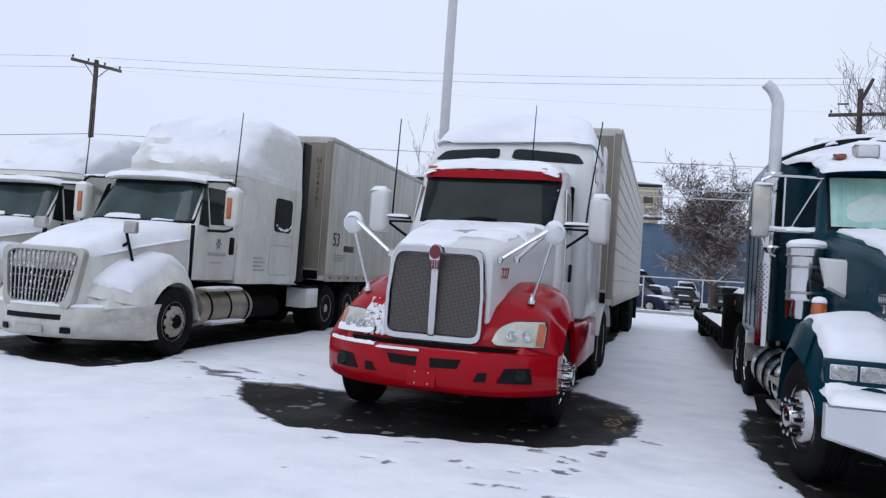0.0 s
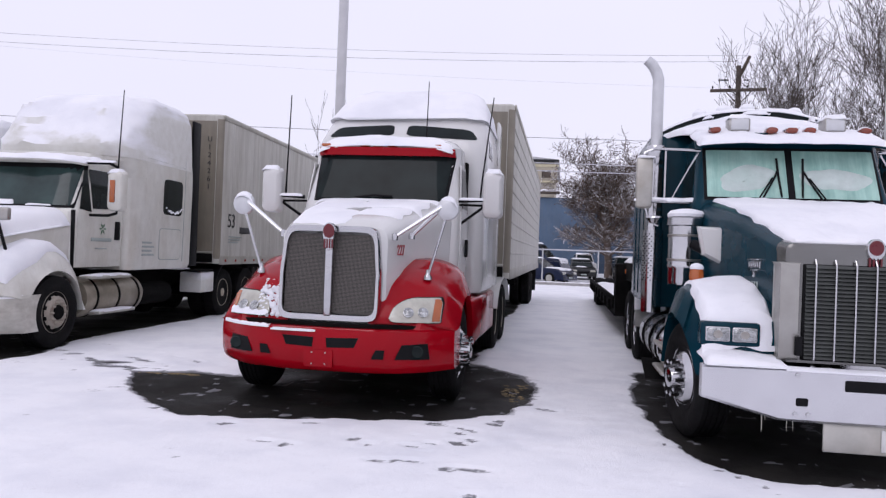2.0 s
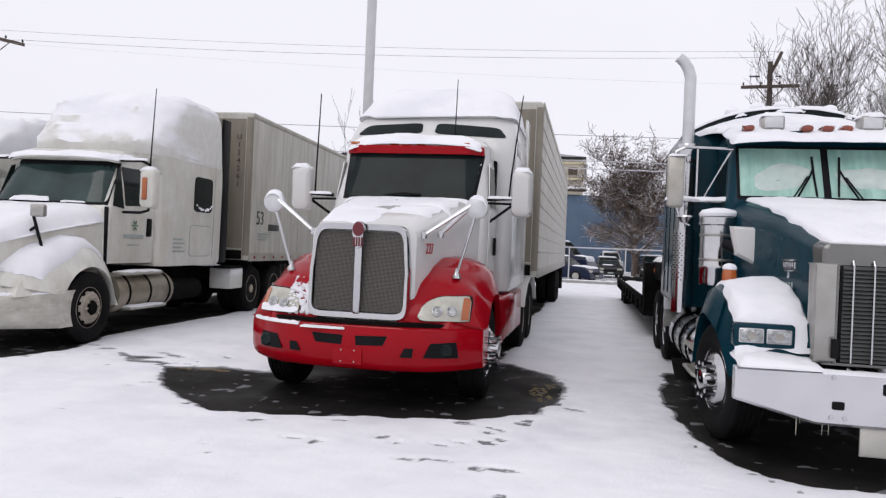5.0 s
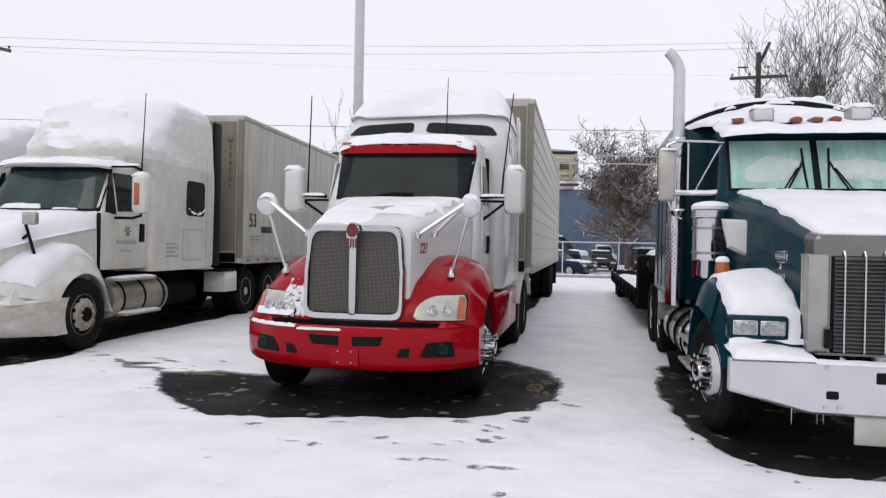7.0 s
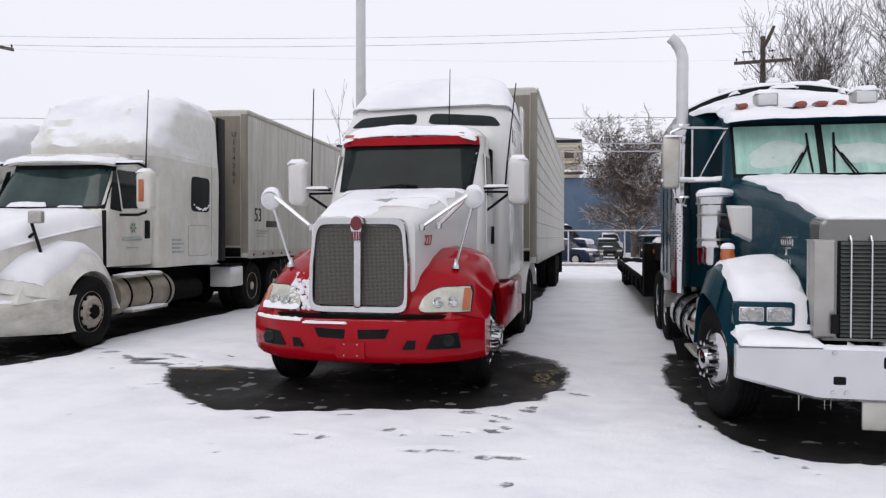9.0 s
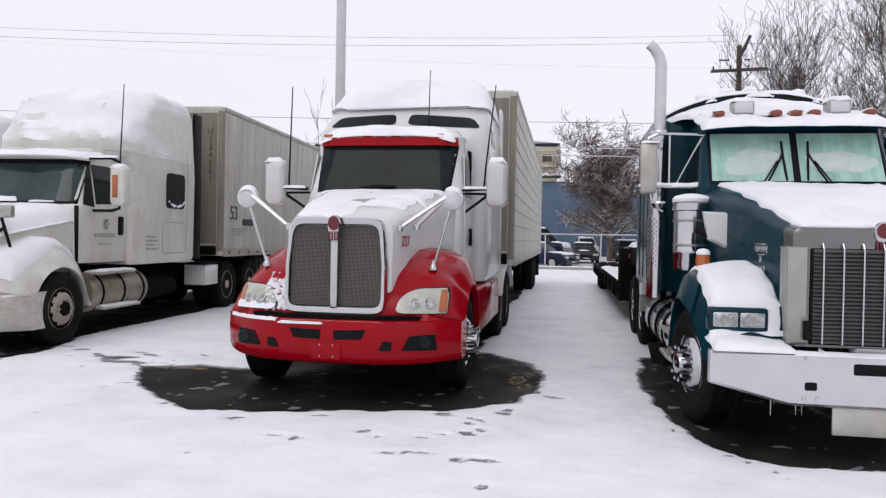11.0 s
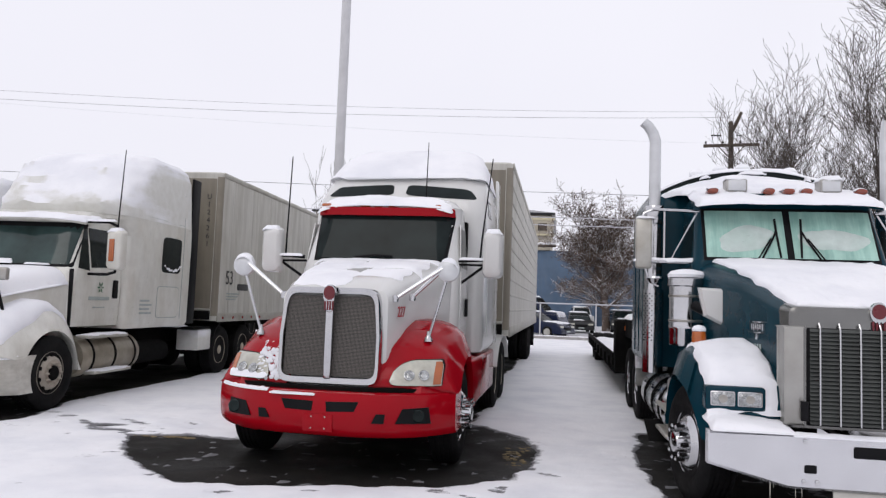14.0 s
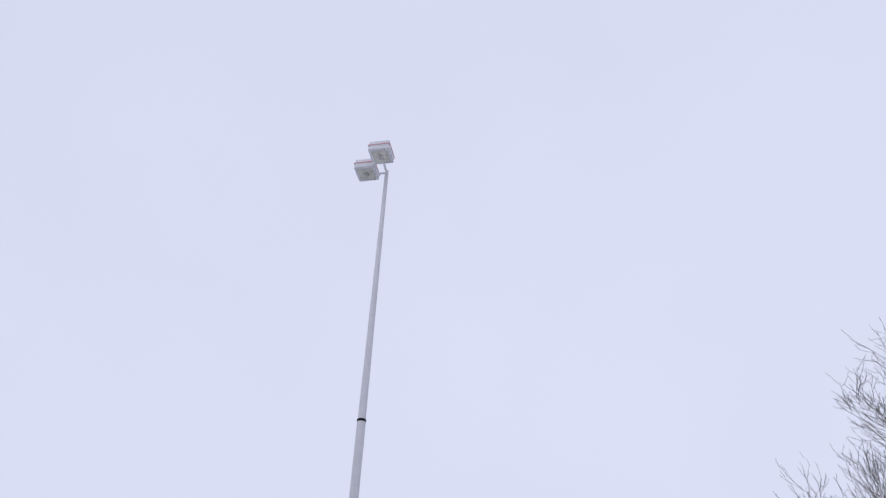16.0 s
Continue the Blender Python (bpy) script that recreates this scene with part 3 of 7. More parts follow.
def side_pane(levels, corners, s, out, thick=0.012, nu=6, nv=5, soft_n=0):
    """A pane on the side of a stack; corners: (y, z) front low, back low, back high, front high."""
    (ay, az), (by, bz), (cy, cz), (dy, dz) = corners

    def fn(u, v):
        u, v = soft_corners(u, v, soft_n)
        y = (ay + (by - ay) * u) * (1 - v) + (dy + (cy - dy) * u) * v
        z = (az + (bz - az) * u) * (1 - v) + (dz + (cz - dz) * u) * v
        return s * (level_at(levels, z)[1] + out), y, z

    return sheet(B(), fn, nu, nv, thick, (-s, 0, 0))


def chassis(t, y0, y1):
    for s in (-1, 1):
        bm = B()
        block(bm, s * 0.38, s * 0.48, y0, y1, 0.72, 0.98, 0.008)
        part("frame_rail", bm, frame_black, t)
    for y in (0.0,):
        bm = B()
        tube(bm, [(-0.95, y, 0.5), (-0.5, y, 0.42), (0.5, y, 0.42), (0.95, y, 0.5)], 0.06)
        part("front_axle", bm, frame_black, t)


def tandem(t, ys, style, half=1.02):
    for y in ys:
        bm = B()
        tube(bm, [(-0.9, y, 0.51), (0.9, y, 0.51)], 0.09)
        part("rear_axle", bm, frame_black, t)
        for s in (-1, 1):
            wheel(t, s * half, y, s, style, dual=True)


def box_trailer(m, length, label, skin, nose, top=4.10, group="box trailers", ribs_h=True, axle_back=(2.4, 3.65)):
    """A dry van: its front bottom edge at y = 0, x centred."""
    t = thing("box_trailer", m, label, "trailer", group)
    hw, z0, z1 = 1.3, 1.14, top
    bm = B()
    stack(bm, [(z0, hw, 0, length, 0.10, 0.02), (z1 - 0.03, hw, 0, length, 0.10, 0.02), (z1, hw - 0.03, 0.03, length - 0.03, 0.08, 0.02)])
    part("body", bm, skin, t)
    bm = B()
    sheet(bm, lambda u, v: (-1.18 + 2.36 * u, -0.012, z0 + 0.1 + (z1 - z0 - 0.24) * v), 1, 1, 0.02, (0, 1, 0))
    part("nose_panel", bm, nose, t, "weathered beige front wall panel")
    bm = B()
    block(bm, -1.19, 1.19, -0.05, -0.014, z0 + 0.02, z0 + 0.20, 0.008)
    part("nose_band", bm, frame_black, t, "dark bottom rail")
    bm = B()
    block(bm, -1.19, 1.19, -0.045, -0.014, z0 + 0.21, z0 + 0.25, 0.006)
    part("nose_strip", bm, aluminium, t)
    for x in (-0.62, 0.0, 0.62):
        bm = B()
        block(bm, x - 0.015, x + 0.015, -0.024, -0.010, z0 + 0.1, z1 - 0.14, 0.003)
        part("nose_seam", bm, nose, t)
    for s in (-1, 1):
        bm = B()
        sheet(bm, lambda u, v: (s * (hw - 0.10 + 0.106 * math.sin(math.pi / 2 * u)), 0.10 - 0.106 * math.cos(math.pi / 2 * u), z0 + 0.1 + (z1 - z0 - 0.2) * v), 8, 1, 0.02, (-s * 0.6, 0.6, 0))
        part("corner_post", bm, nose, t, "rounded weathered corner post")
        for zz, h, mat_, nm in ((z1 - 0.10, 0.10, aluminium, "top_rail"), (z0 - 0.02, 0.18, aluminium, "bottom_rail")):
            bm = B()
            block(bm, s * hw - 0.012 + s * 0.006, s * hw + 0.012 + s * 0.006, 0.08, length - 0.02, zz, zz + h, 0.006)
            part(nm, bm, mat_, t)
        if ribs_h:
            for k in range(9):
                zz = z0 + 0.42 + k * 0.27
                bm = B()
                block(bm, s * hw - 0.004, s * (hw + 0.016), 0.12, length - 0.1, zz, zz + 0.045, 0.007)
                part("side_rib", bm, skin, t)
        else:
            for k in range(int(length / 1.22)):
                bm = B()
                block(bm, s * hw - 0.003, s * (hw + 0.005), 0.62 + k * 1.22, 0.65 + k * 1.22, z0 + 0.16, z1 - 0.1, 0.002)
                part("side_seam", bm, skin, t)
            for k in range(5):
                bm = B()
                lathe_x(bm, [(-0.01, 0.028), (0.012, 0.028), (0.02, 0.018), (0.022, 0.001)], cx=s * (hw + 0.018), cy=0.35 + k * 0.55, cz=z0 + 0.06, n=10)
                part("rivet_cap" if k % 2 else "marker_lamp", bm, red_lens, t)
        bm = B()
        block(bm, s * 0.55, s * 0.65, 0.3, length - 0.3, z0 - 0.16, z0, 0.01)
        part("under_rail", bm, frame_black, t)
        bm = B()
        block(bm, s * 0.75 - 0.06, s * 0.75 + 0.06, 2.9, 3.02, 0.25, z0, 0.01)
        block(bm, s * 0.75 - 0.14, s * 0.75 + 0.14, 2.83, 3.09, 0.20, 0.25, 0.01)
        part("landing_leg", bm, frame_black, t)
        for back in axle_back:
            wheel(t, s * 1.05, length - back, s, "steel", dual=True)
        bm = B()
        block(bm, s * 0.75, s * 1.28, length - 1.3, length - 1.28, 0.35, z0, 0.004)
        part("mud_flap", bm, rubber, t)
    bm = B()
    block(bm, -0.75, 0.75, length - 4.3, length - 1.7, 0.62, z0, 0.02)
    part("axle_frame", bm, frame_black, t)
    bm = B()
    snow_slab(bm, -1.22, 1.22, 0.1, length - 0.1, lambda x, y: z1, 0.035, 0.15, 0.3, 3.3)
    part("snow_cover", bm, snow, t, "thin layer of snow")
    return t


def main_mirror(t, s, x, y, z, h=0.56, mat_=None, w=0.24):
    mat_ = mat_ or white_paint
    bm = B()
    ribs(bm, [(y - 0.10, x - w * 0.32, x + w * 0.32, z - h * 0.40, z + h * 0.40, 0.07, 0.07), (y - 0.07, x - w * 0.45, x + w * 0.45, z - h * 0.48, z + h * 0.48, 0.08, 0.08),
              (y, x - w / 2, x + w / 2, z - h / 2, z + h / 2, 0.07, 0.07), (y + 0.06, x - w / 2, x + w / 2, z - h / 2, z + h / 2, 0.06, 0.06)])
    mir = part("mirror", bm, mat_, t)
    bm = B()
    block(bm, x - w * 0.44, x + w * 0.44, y + 0.06, y + 0.068, z - h * 0.45, z + h * 0.45, 0.004)
    part("mirror_glass", bm, chrome, mir, "mirror glass")
    bm = B()
    snow_slab(bm, x - w * 0.42, x + w * 0.42, y - 0.08, y + 0.06, lambda a, c: z + h / 2 - 0.03 - 8 * max(0, abs(a - x) - w * 0.3) ** 2, 0.055, 0.05, 0.03, x)
    part("snow_cap", bm, snow, mir, "cap of snow")
    return mir


def whip(t, x, y, z, top, lean=0.0, r=0.008):
    bm = B()
    tube(bm, [(x, y, z), (x + lean * 0.15, y, z + 0.25), (x + lean, y, top)], [r * 1.6, r * 1.3, r * 0.8], 6)
    part("antenna", bm, plastic_black, t, "thin black whip antenna")


def hood_mirror(t, s, ball, feet, post, r=0.115):
    bm = B()
    lathe_x(bm, [(-0.05, 0.03), (-0.045, r * 0.6), (-0.02, r * 0.95), (0.01, r), (0.03, r * 0.97), (0.032, 0.001)], n=20)
    bmesh.ops.rotate(bm, verts=bm.verts, cent=(0, 0, 0), matrix=Matrix.Rotation(radians(90), 3, "Z"))
    bmesh.ops.translate(bm, verts=bm.verts, vec=ball)
    mir = part("hood_mirror", bm, frosted_steel, t, "round convex mirror with snow on top")
    for f in feet:
        bm = B()
        a, c = Vector(ball) + Vector((0, -0.02, 0.02)), Vector(f)
        tube(bm, [a, a.lerp(c, 0.12) + Vector((0, 0, 0.03)), c], 0.016)
        part("mirror_arm", bm, chrome, mir)
        bm = B()
        tube(bm, [a + Vector((0, 0, 0.02)), a.lerp(c, 0.12) + Vector((0, 0, 0.048)), c + Vector((0, 0, 0.012))], [0.015, 0.014, 0.009], 6)
        part("snow_line", bm, snow, mir, "snow lying along the arm")
        bm = B()
        lathe_z(bm, [(0.034, -0.03), (0.036, 0), (0.03, 0.03), (0.012, 0.04)], *f, n=12)
        part("arm_foot", bm, chrome, mir)
    bm = B()
    tube(bm, [Vector(ball) + Vector((0, 0.0, -0.03)), post], 0.014)
    part("mirror_post", bm, chrome, mir)
    bm = B()
    lathe_z(bm, [(0.045, -0.03), (0.04, 0.0), (0.022, 0.03), (0.016, 0.07)], *post, n=12)
    part("post_foot", bm, chrome, mir)
    bm = B()
    snow_slab(bm, ball[0] - r * 0.8, ball[0] + r * 0.8, ball[1] - 0.04, ball[1] + 0.05, lambda a, c: ball[2] + math.sqrt(max(0.0001, r * r - (a - ball[0]) ** 2)) - 0.03, 0.05, 0.04, 0.025, ball[0])
    part("snow_cap", bm, snow, mir, "cap of snow")
    return mir


# ---- the red and white tractor ----
def red_tractor(m):
    t = thing("semi_truck", m, "white semi truck with red bumper and fenders, snowy roof", "truck", "parked semi trucks")
    chassis(t, -0.7, 6.6)
    # bumper
    def bump_y(x):
        return -1.22 + 0.50 * (abs(x) / 1.2) ** 3.2
    rings = []
    for i in range(29):
        x = -1.2 + 2.4 * i / 28
        k = (abs(x) / 1.2) ** 4
        y = bump_y(x)
        zt, zb = 0.805 - 0.005 * k, 0.39 + 0.02 * k
        back = y + 0.14 + 0.25 * k
        rings.append([(x, y + 0.05, zt), (x, y + 0.012, zt - 0.012), (x, y, zt - 0.05), (x, y - 0.005, (zt + zb) / 2 + 0.05), (x, y + 0.015, zb + 0.09), (x, y + 0.05, zb + 0.03), (x, y + 0.09, zb), (x, back, zb), (x, back, zt)])
    bumper = part("bumper", loft(B(), rings), red_paint, t, "bright red moulded bumper")

    def bumper_inset(name, corners, out, mat_, label=""):
        (ax, az), (bx, bz), (cx, cz), (dx, dz) = corners
        def fn(u, v):
            x = (ax + (bx - ax) * u) * (1 - v) + (dx + (cx - dx) * u) * v
            z = (az + (bz - az) * u) * (1 - v) + (dz + (cz - dz) * u) * v
            low = max(0, 0.50 - z)
            return x, bump_y(x) - out + low * 0.25, z
        return part(name, sheet(B(), fn, 8, 3, 0.03, (0, 1, 0)), mat_, bumper, label)
    for s in (-1, 1):
        fog = bumper_inset("fog_recess", [(s * 0.70, 0.535), (s * 1.00, 0.53), (s * 0.98, 0.68), (s * 0.76, 0.67)], 0.008, plastic_black)
        bm = B()
        lathe_x(bm, [(0.0, 0.06), (-0.02, 0.062), (-0.03, 0.05), (-0.018, 0.001)], n=18)
        bmesh.ops.rotate(bm, verts=bm.verts, cent=(0, 0, 0), matrix=Matrix.Rotation(radians(90), 3, "Z"))
        bmesh.ops.translate(bm, verts=bm.verts, vec=(s * 0.90, bump_y(0.9) - 0.012, 0.605))
        part("fog_lamp", bm, dark_glass, fog, "small round fog lamp")
        bumper_inset("tow_recess", [(s * 0.49, 0.535), (s * 0.60, 0.535), (s * 0.61, 0.62), (s * 0.53, 0.62)], 0.006, plastic_black)
        bumper_inset("intake_slot", [(s * 0.07, 0.625), (s * 0.33, 0.635), (s * 0.37, 0.725), (s * 0.06, 0.715)], 0.006, plastic_black)
    bumper_inset("plate_holder", [(-0.15, 0.44), (0.13, 0.44), (0.13, 0.60), (-0.15, 0.60)], 0.007, red_paint, "bare red number plate panel with bolts")
    for x, z in ((-0.07, 0.575), (-0.07, 0.47), (0.06, 0.575), (0.06, 0.47)):
        bm = B()
        lathe_x(bm, [(0, 0.007), (0.006, 0.007), (0.008, 0.003)], n=8)
        bmesh.ops.rotate(bm, verts=bm.verts, cent=(0, 0, 0), matrix=Matrix.Rotation(radians(-90), 3, "Z"))
        bmesh.ops.translate(bm, verts=bm.verts, vec=(x, bump_y(x) - 0.008, z))
        part("bolt", bm, worn_steel, bumper)
    # recessed black strip: shade of the gap over the bumper, as colour
    bm = B()
    sheet(bm, lambda u, v: (-1.14 + 2.28 * u, bump_y(-1.14 + 2.28 * u) + 0.10, 0.78 + 0.06 * v), 24, 1, 0.1, (0, 1, 0))
    part("bumper_gap_shade", bm, frame_black, t, "black strip standing in for the shaded gap above the bumper")
    bm = B()
    snow_slab(bm, -0.5, -0.05, -1.24, -1.10, lambda x, y: 0.775, 0.012, 0.02, 0.025, 8.0)
    sheet(bm, lambda u, v: (-1.14 + 0.62 * u, bump_y(-1.14 + 0.62 * u) + 0.06 * v - 0.004, 0.80 + 0.02 * math.sin(math.pi * v) * (0.6 + 0.8 * noise.noise(Vector((u * 14, 2, 0))))), 24, 4, 0.02, (0, 0, -1))
    part("snow_line", bm, snow, bumper, "snow lying along the bumper")
    # hood
    sec = [(-0.90, 0.47, 0.82, 1.70, 0.10), (-0.86, 0.53, 0.82, 1.765, 0.12), (-0.6, 0.60, 0.82, 1.87, 0.20), (-0.2, 0.65, 0.85, 1.965, 0.24), (0.2, 0.74, 0.9, 2.04, 0.26), (0.6, 0.83, 0.95, 2.11, 0.26), (0.86, 0.90, 1.0, 2.15, 0.24)]
    bm = B()
    ribs(bm, [(y, -hw, hw, z0, z1, r, 0.02) for y, hw, z0, z1, r in sec], 6)
    hood = part("hood", bm, white_paint, t, "white sloping hood")

    def hood_top(x, y):
        ys_ = [q[0] for q in sec]
        y = min(max(y, ys_[0]), ys_[-1])
        hw, z1, r = (float(np.interp(y, ys_, [q[i] for q in sec])) for i in (1, 3, 4))
        k = max(0, abs(x) - (hw - r))
        return z1 - (r - math.sqrt(max(0, r * r - min(k, r * 0.98) ** 2)))
    for seed, (x0, x1, y0, y1, th) in enumerate([(-0.60, -0.08, -0.35, 0.78, 0.028), (-0.05, 0.66, 0.1, 0.8, 0.026), (-0.48, 0.10, -0.80, -0.2, 0.018), (0.12, 0.55, -0.45, 0.05, 0.014), (-0.8, 0.8, 0.7, 0.9, 0.03)]):
        bm = B()
        snow_slab(bm, x0, x1, y0, y1, hood_top, th, 0.10, 0.025, 11.0 + seed, 0.07)
        part("snow_patch", bm, snow, hood, "thin patch of snow")
    rng = random.Random(19)
    for k in range(9):
        x0, y0 = rng.uniform(-0.45, 0.38), rng.uniform(-0.75, 0.35)
        bm = B()
        snow_slab(bm, x0, x0 + rng.uniform(0.05, 0.14), y0, y0 + rng.uniform(0.15, 0.42), hood_top, 0.010, 0.04, 0.02, 30.0 + k, 0.05)
        part("snow_streak", bm, snow, hood, "thin streak of snow")
    # grille: polished surround, centre bar, woven wire
    def gx(z):
        return 0.50 - 0.05 * max(0, (z - 1.3) / 0.47) ** 2
    outer, inner = [], []
    for a in range(48):
        th = 2 * math.pi * a / 48
        c, s_ = math.cos(th), math.sin(th)
        e = 0.17
        px, pz = math.copysign(abs(c) ** e, c), math.copysign(abs(s_) ** e, s_)
        z = 1.315 + 0.455 * pz
        outer.append((px * gx(z), z))
        inner.append((px * (gx(z) - 0.042), 1.312 + 0.400 * pz))
    gy = lambda z: -1.02 + 0.05 * (z - 0.86)
    rings = [[(x, gy(z) + 0.14, z) for x, z in outer], [(x, gy(z), z) for x, z in outer], [(x * 0.985, gy(z) - 0.02, z) for x, z in outer], [(x * 1.01, gy(z) - 0.015, z) for x, z in inner], [(x, gy(z) + 0.04, z) for x, z in inner]]
    grille = part("grille", loft(B(), rings, cap=False), chrome, t, "tall polished grille surround")
    for s in (-1, 1):
        bm = B()
        sheet(bm, lambda u, v: (s * (0.012 + (gx(0.93 + 0.76 * v) - 0.06) * u), gy(0.93 + 0.76 * v) + 0.022, 0.925 + 0.765 * v), 4, 8, 0.02, (0, 1, 0))
        part("grille_screen", bm, grille_mesh, grille, "woven wire grille screen", smooth=False)
    bm = B()
    block(bm, -0.035, 0.035, -1.045, -0.99, 0.90, 1.70, 0.012)
    part("centre_bar", bm, chrome, grille)
    bm = B()
    rings = [[(0.066 * math.cos(a) * k * (1.0 if math.sin(a) > 0 else 0.80), yy, 1.670 + (0.125 if math.sin(a) > 0 else 0.14) * math.copysign(abs(math.sin(a)) ** 0.7, math.sin(a)) * k) for a in (2 * math.pi * i / 24 for i in range(24))] for yy, k in ((-1.02, 1.0), (-1.055, 1.0), (-1.065, 0.9))]
    loft(bm, rings)
    bd = part("badge", bm, chrome, grille, "chrome badge with a dark red oval")
    bm = B()
    loft(bm, [[(0.056 * math.cos(a), yy, 1.715 + 0.068 * math.sin(a)) for a in (2 * math.pi * i / 20 for i in range(20))] for yy in (-1.06, -1.073)])
    part("badge_disc", bm, badge_red, bd, "dark red disc")
    bm = B()
    for k in range(4):
        block(bm, -0.045 + k * 0.025, -0.030 + k * 0.025, -1.074, -1.055, 1.55, 1.638, 0.002)
    part("badge_bars", bm, badge_red, bd)
    # fenders and headlights
    crown = [(-1.00, 0.85), (-0.97, 0.93), (-0.86, 1.08), (-0.68, 1.22), (-0.45, 1.34), (-0.15, 1.435), (0.15, 1.455), (0.42, 1.38), (0.62, 1.22), (0.74, 1.0), (0.80, 0.74)]
    cys, czs = [q[0] for q in crown], [q[1] for q in crown]
    for s in (-1, 1):
        rings = []
        for i in range(31):
            y = -1.0 + 1.8 * i / 30
            zt = float(np.interp(y, cys, czs))
            arch = 0.50 + math.sqrt(max(0, 0.60 ** 2 - y * y)) if abs(y) < 0.60 else 0.50
            low = max(0.80 if y < -0.6 else 0.50, arch)
            low = min(low, zt - 0.06)
            ring = []
            for k in range(11):
                u = k / 10
                x = 0.40 + 0.82 * u
                drop = 0.0 if u < 0.45 else (zt - low) * (1 - math.sqrt(max(0, 1 - ((u - 0.45) / 0.55) ** 2.6)))
                rise = 0.05 * (1 - u) * (1 if y > -0.8 else 0)
                back = 0.28 * max(0, (x - 0.45) / 0.77) ** 2.2 * (1 if y < 0 else max(0, 1 - y / 0.3))
                own = 0.50 + math.sqrt(max(0, 0.60 ** 2 - (y + back) ** 2))
                ring.append((s * x, y + back, max(low, min(own, zt) if u > 0.85 else 0, zt + rise - drop)))
            ring += [(s * 1.16, ring[-1][1], ring[-1][2] + 0.002), (s * 0.9, y + 0.02, max(low, zt - 0.05) - 0.03), (s * 0.40, y + 0.01, max(low, zt - 0.05) - 0.03)]
            rings.append(ring)
        fender = part("fender", loft(B(), rings), red_paint, t, "glossy red front fender")
        def head(u, v, out=0.0):
            x = 0.60 + 0.47 * u
            k = math.sqrt(max(0, 1 - (1 - min(1, u / 0.50)) ** 2))
            m_ = math.sqrt(max(0, 1 - (1 - min(1, u / 0.16)) ** 2))
            end = math.sqrt(max(0, 1 - max(0, (u - 0.93) / 0.07) ** 2 * 0.5))
            z0_, z1_ = 0.905 - 0.035 * m_, 0.908 + 0.185 * k * end + 0.012 * u
            z = z0_ + (z1_ - z0_) * v
            yb = float(np.interp(z + 0.012, czs[:8], cys[:8]))
            back = 0.28 * max(0, (x - 0.45) / 0.77) ** 2.2
            dz = 0.10 * max(0, (x - 0.95) / 0.22) ** 2
            return s * x, yb + back - 0.032 - out + dz, z
        def seal(u, v):
            x, y, z = head(u, v, -0.016)
            return s * (0.825 + (abs(x) - 0.825) * 1.03), y, 0.985 + (z - 0.985) * 1.06
        part("headlight_seal", sheet(B(), seal, 20, 8, 0.05, (0, 1, 0)), plastic_black, t)
        hl = part("headlight", sheet(B(), head, 20, 8, 0.07, (0, 1, 0)), lens_glass, t, "clouded wraparound headlight" if s > 0 else "headlight crusted with snow")
        bm = B()
        sheet(bm, lambda u, v: head(0.85 + 0.14 * u, 0.06 + 0.88 * v, 0.008), 4, 4, 0.01, (0, 1, 0))
        part("turn_signal", bm, amber_lens, hl, "amber turn signal")
        for uu in (0.38, 0.66):
            px, py, pz = head(uu, 0.42, 0.020)
            bm = B()
            lathe_x(bm, [(0.03, 0.05), (-0.004, 0.052), (-0.007, 0.043), (0.004, 0.026), (0.0, 0.001)], n=20)
            bmesh.ops.rotate(bm, verts=bm.verts, cent=(0, 0, 0), matrix=Matrix.Rotation(radians(90), 3, "Z"))
            bmesh.ops.translate(bm, verts=bm.verts, vec=(px, py, pz))
            bmesh.ops.rotate(bm, verts=bm.verts, cent=(px, py, pz), matrix=Matrix.Rotation(radians(-32), 3, "X") @ Matrix.Rotation(radians(14 * s), 3, "Z"))
            part("lamp_reflector", bm, clear_lens, hl, "round lamp bowl")
        if s < 0:
            bm = B()
            rng = random.Random(5)
            for k in range(170):
                a, c = rng.uniform(0.45, 0.75), rng.uniform(0.0, 1.0)
                zc = 0.86 + 0.34 * c
                yb = float(np.interp(zc, czs[:8], cys[:8])) + 0.28 * max(0, (a - 0.45) / 0.77) ** 2.2
                bmesh.ops.create_icosphere(bm, subdivisions=1, radius=rng.uniform(0.010, 0.032), matrix=Matrix.Translation((-a, yb - 0.004, zc + 0.012)) @ Matrix.Diagonal((1, 0.3, 1, 1)))
            tagged(part("snow_crust", bm, snow, fender, "lumps of blown snow"), kind="stuff")
            bm = B()
            sheet(bm, lambda u, v: Vector(head(u, 0.02 + 0.5 * v * (0.6 + 0.4 * noise.noise(Vector((u * 6, 1, 0)))), 0.012)), 16, 5, 0.01, (0, 1, 0))
            part("snow_film", bm, snow, hl, "snow over the lens")
    # cab
    CAB = [(1.02, 0.96, 0.80, 1.62, 0.10, 0.05), (1.5, 0.98, 0.80, 1.62, 0.12, 0.05), (2.10, 0.98, 0.80, 1.62, 0.22, 0.05), (2.16, 0.97, 0.82, 1.62, 0.28, 0.05), (2.70, 0.93, 1.06, 1.62, 0.32, 0.08), (2.84, 0.92, 1.06, 1.62, 0.28, 0.1), (2.92, 0.84, 1.16, 1.62, 0.2, 0.1), (2.96, 0.76, 1.3, 1.60, 0.2, 0.1)]
    cab = part("cab", stack(B(), CAB, 8), white_paint, t, "white cab")
    part("windshield_seal", front_pane(CAB, [(-0.82, 2.13), (0.82, 2.13), (0.87, 2.74), (-0.87, 2.74)], 0.006, 0.02, 20), plastic_black, cab)
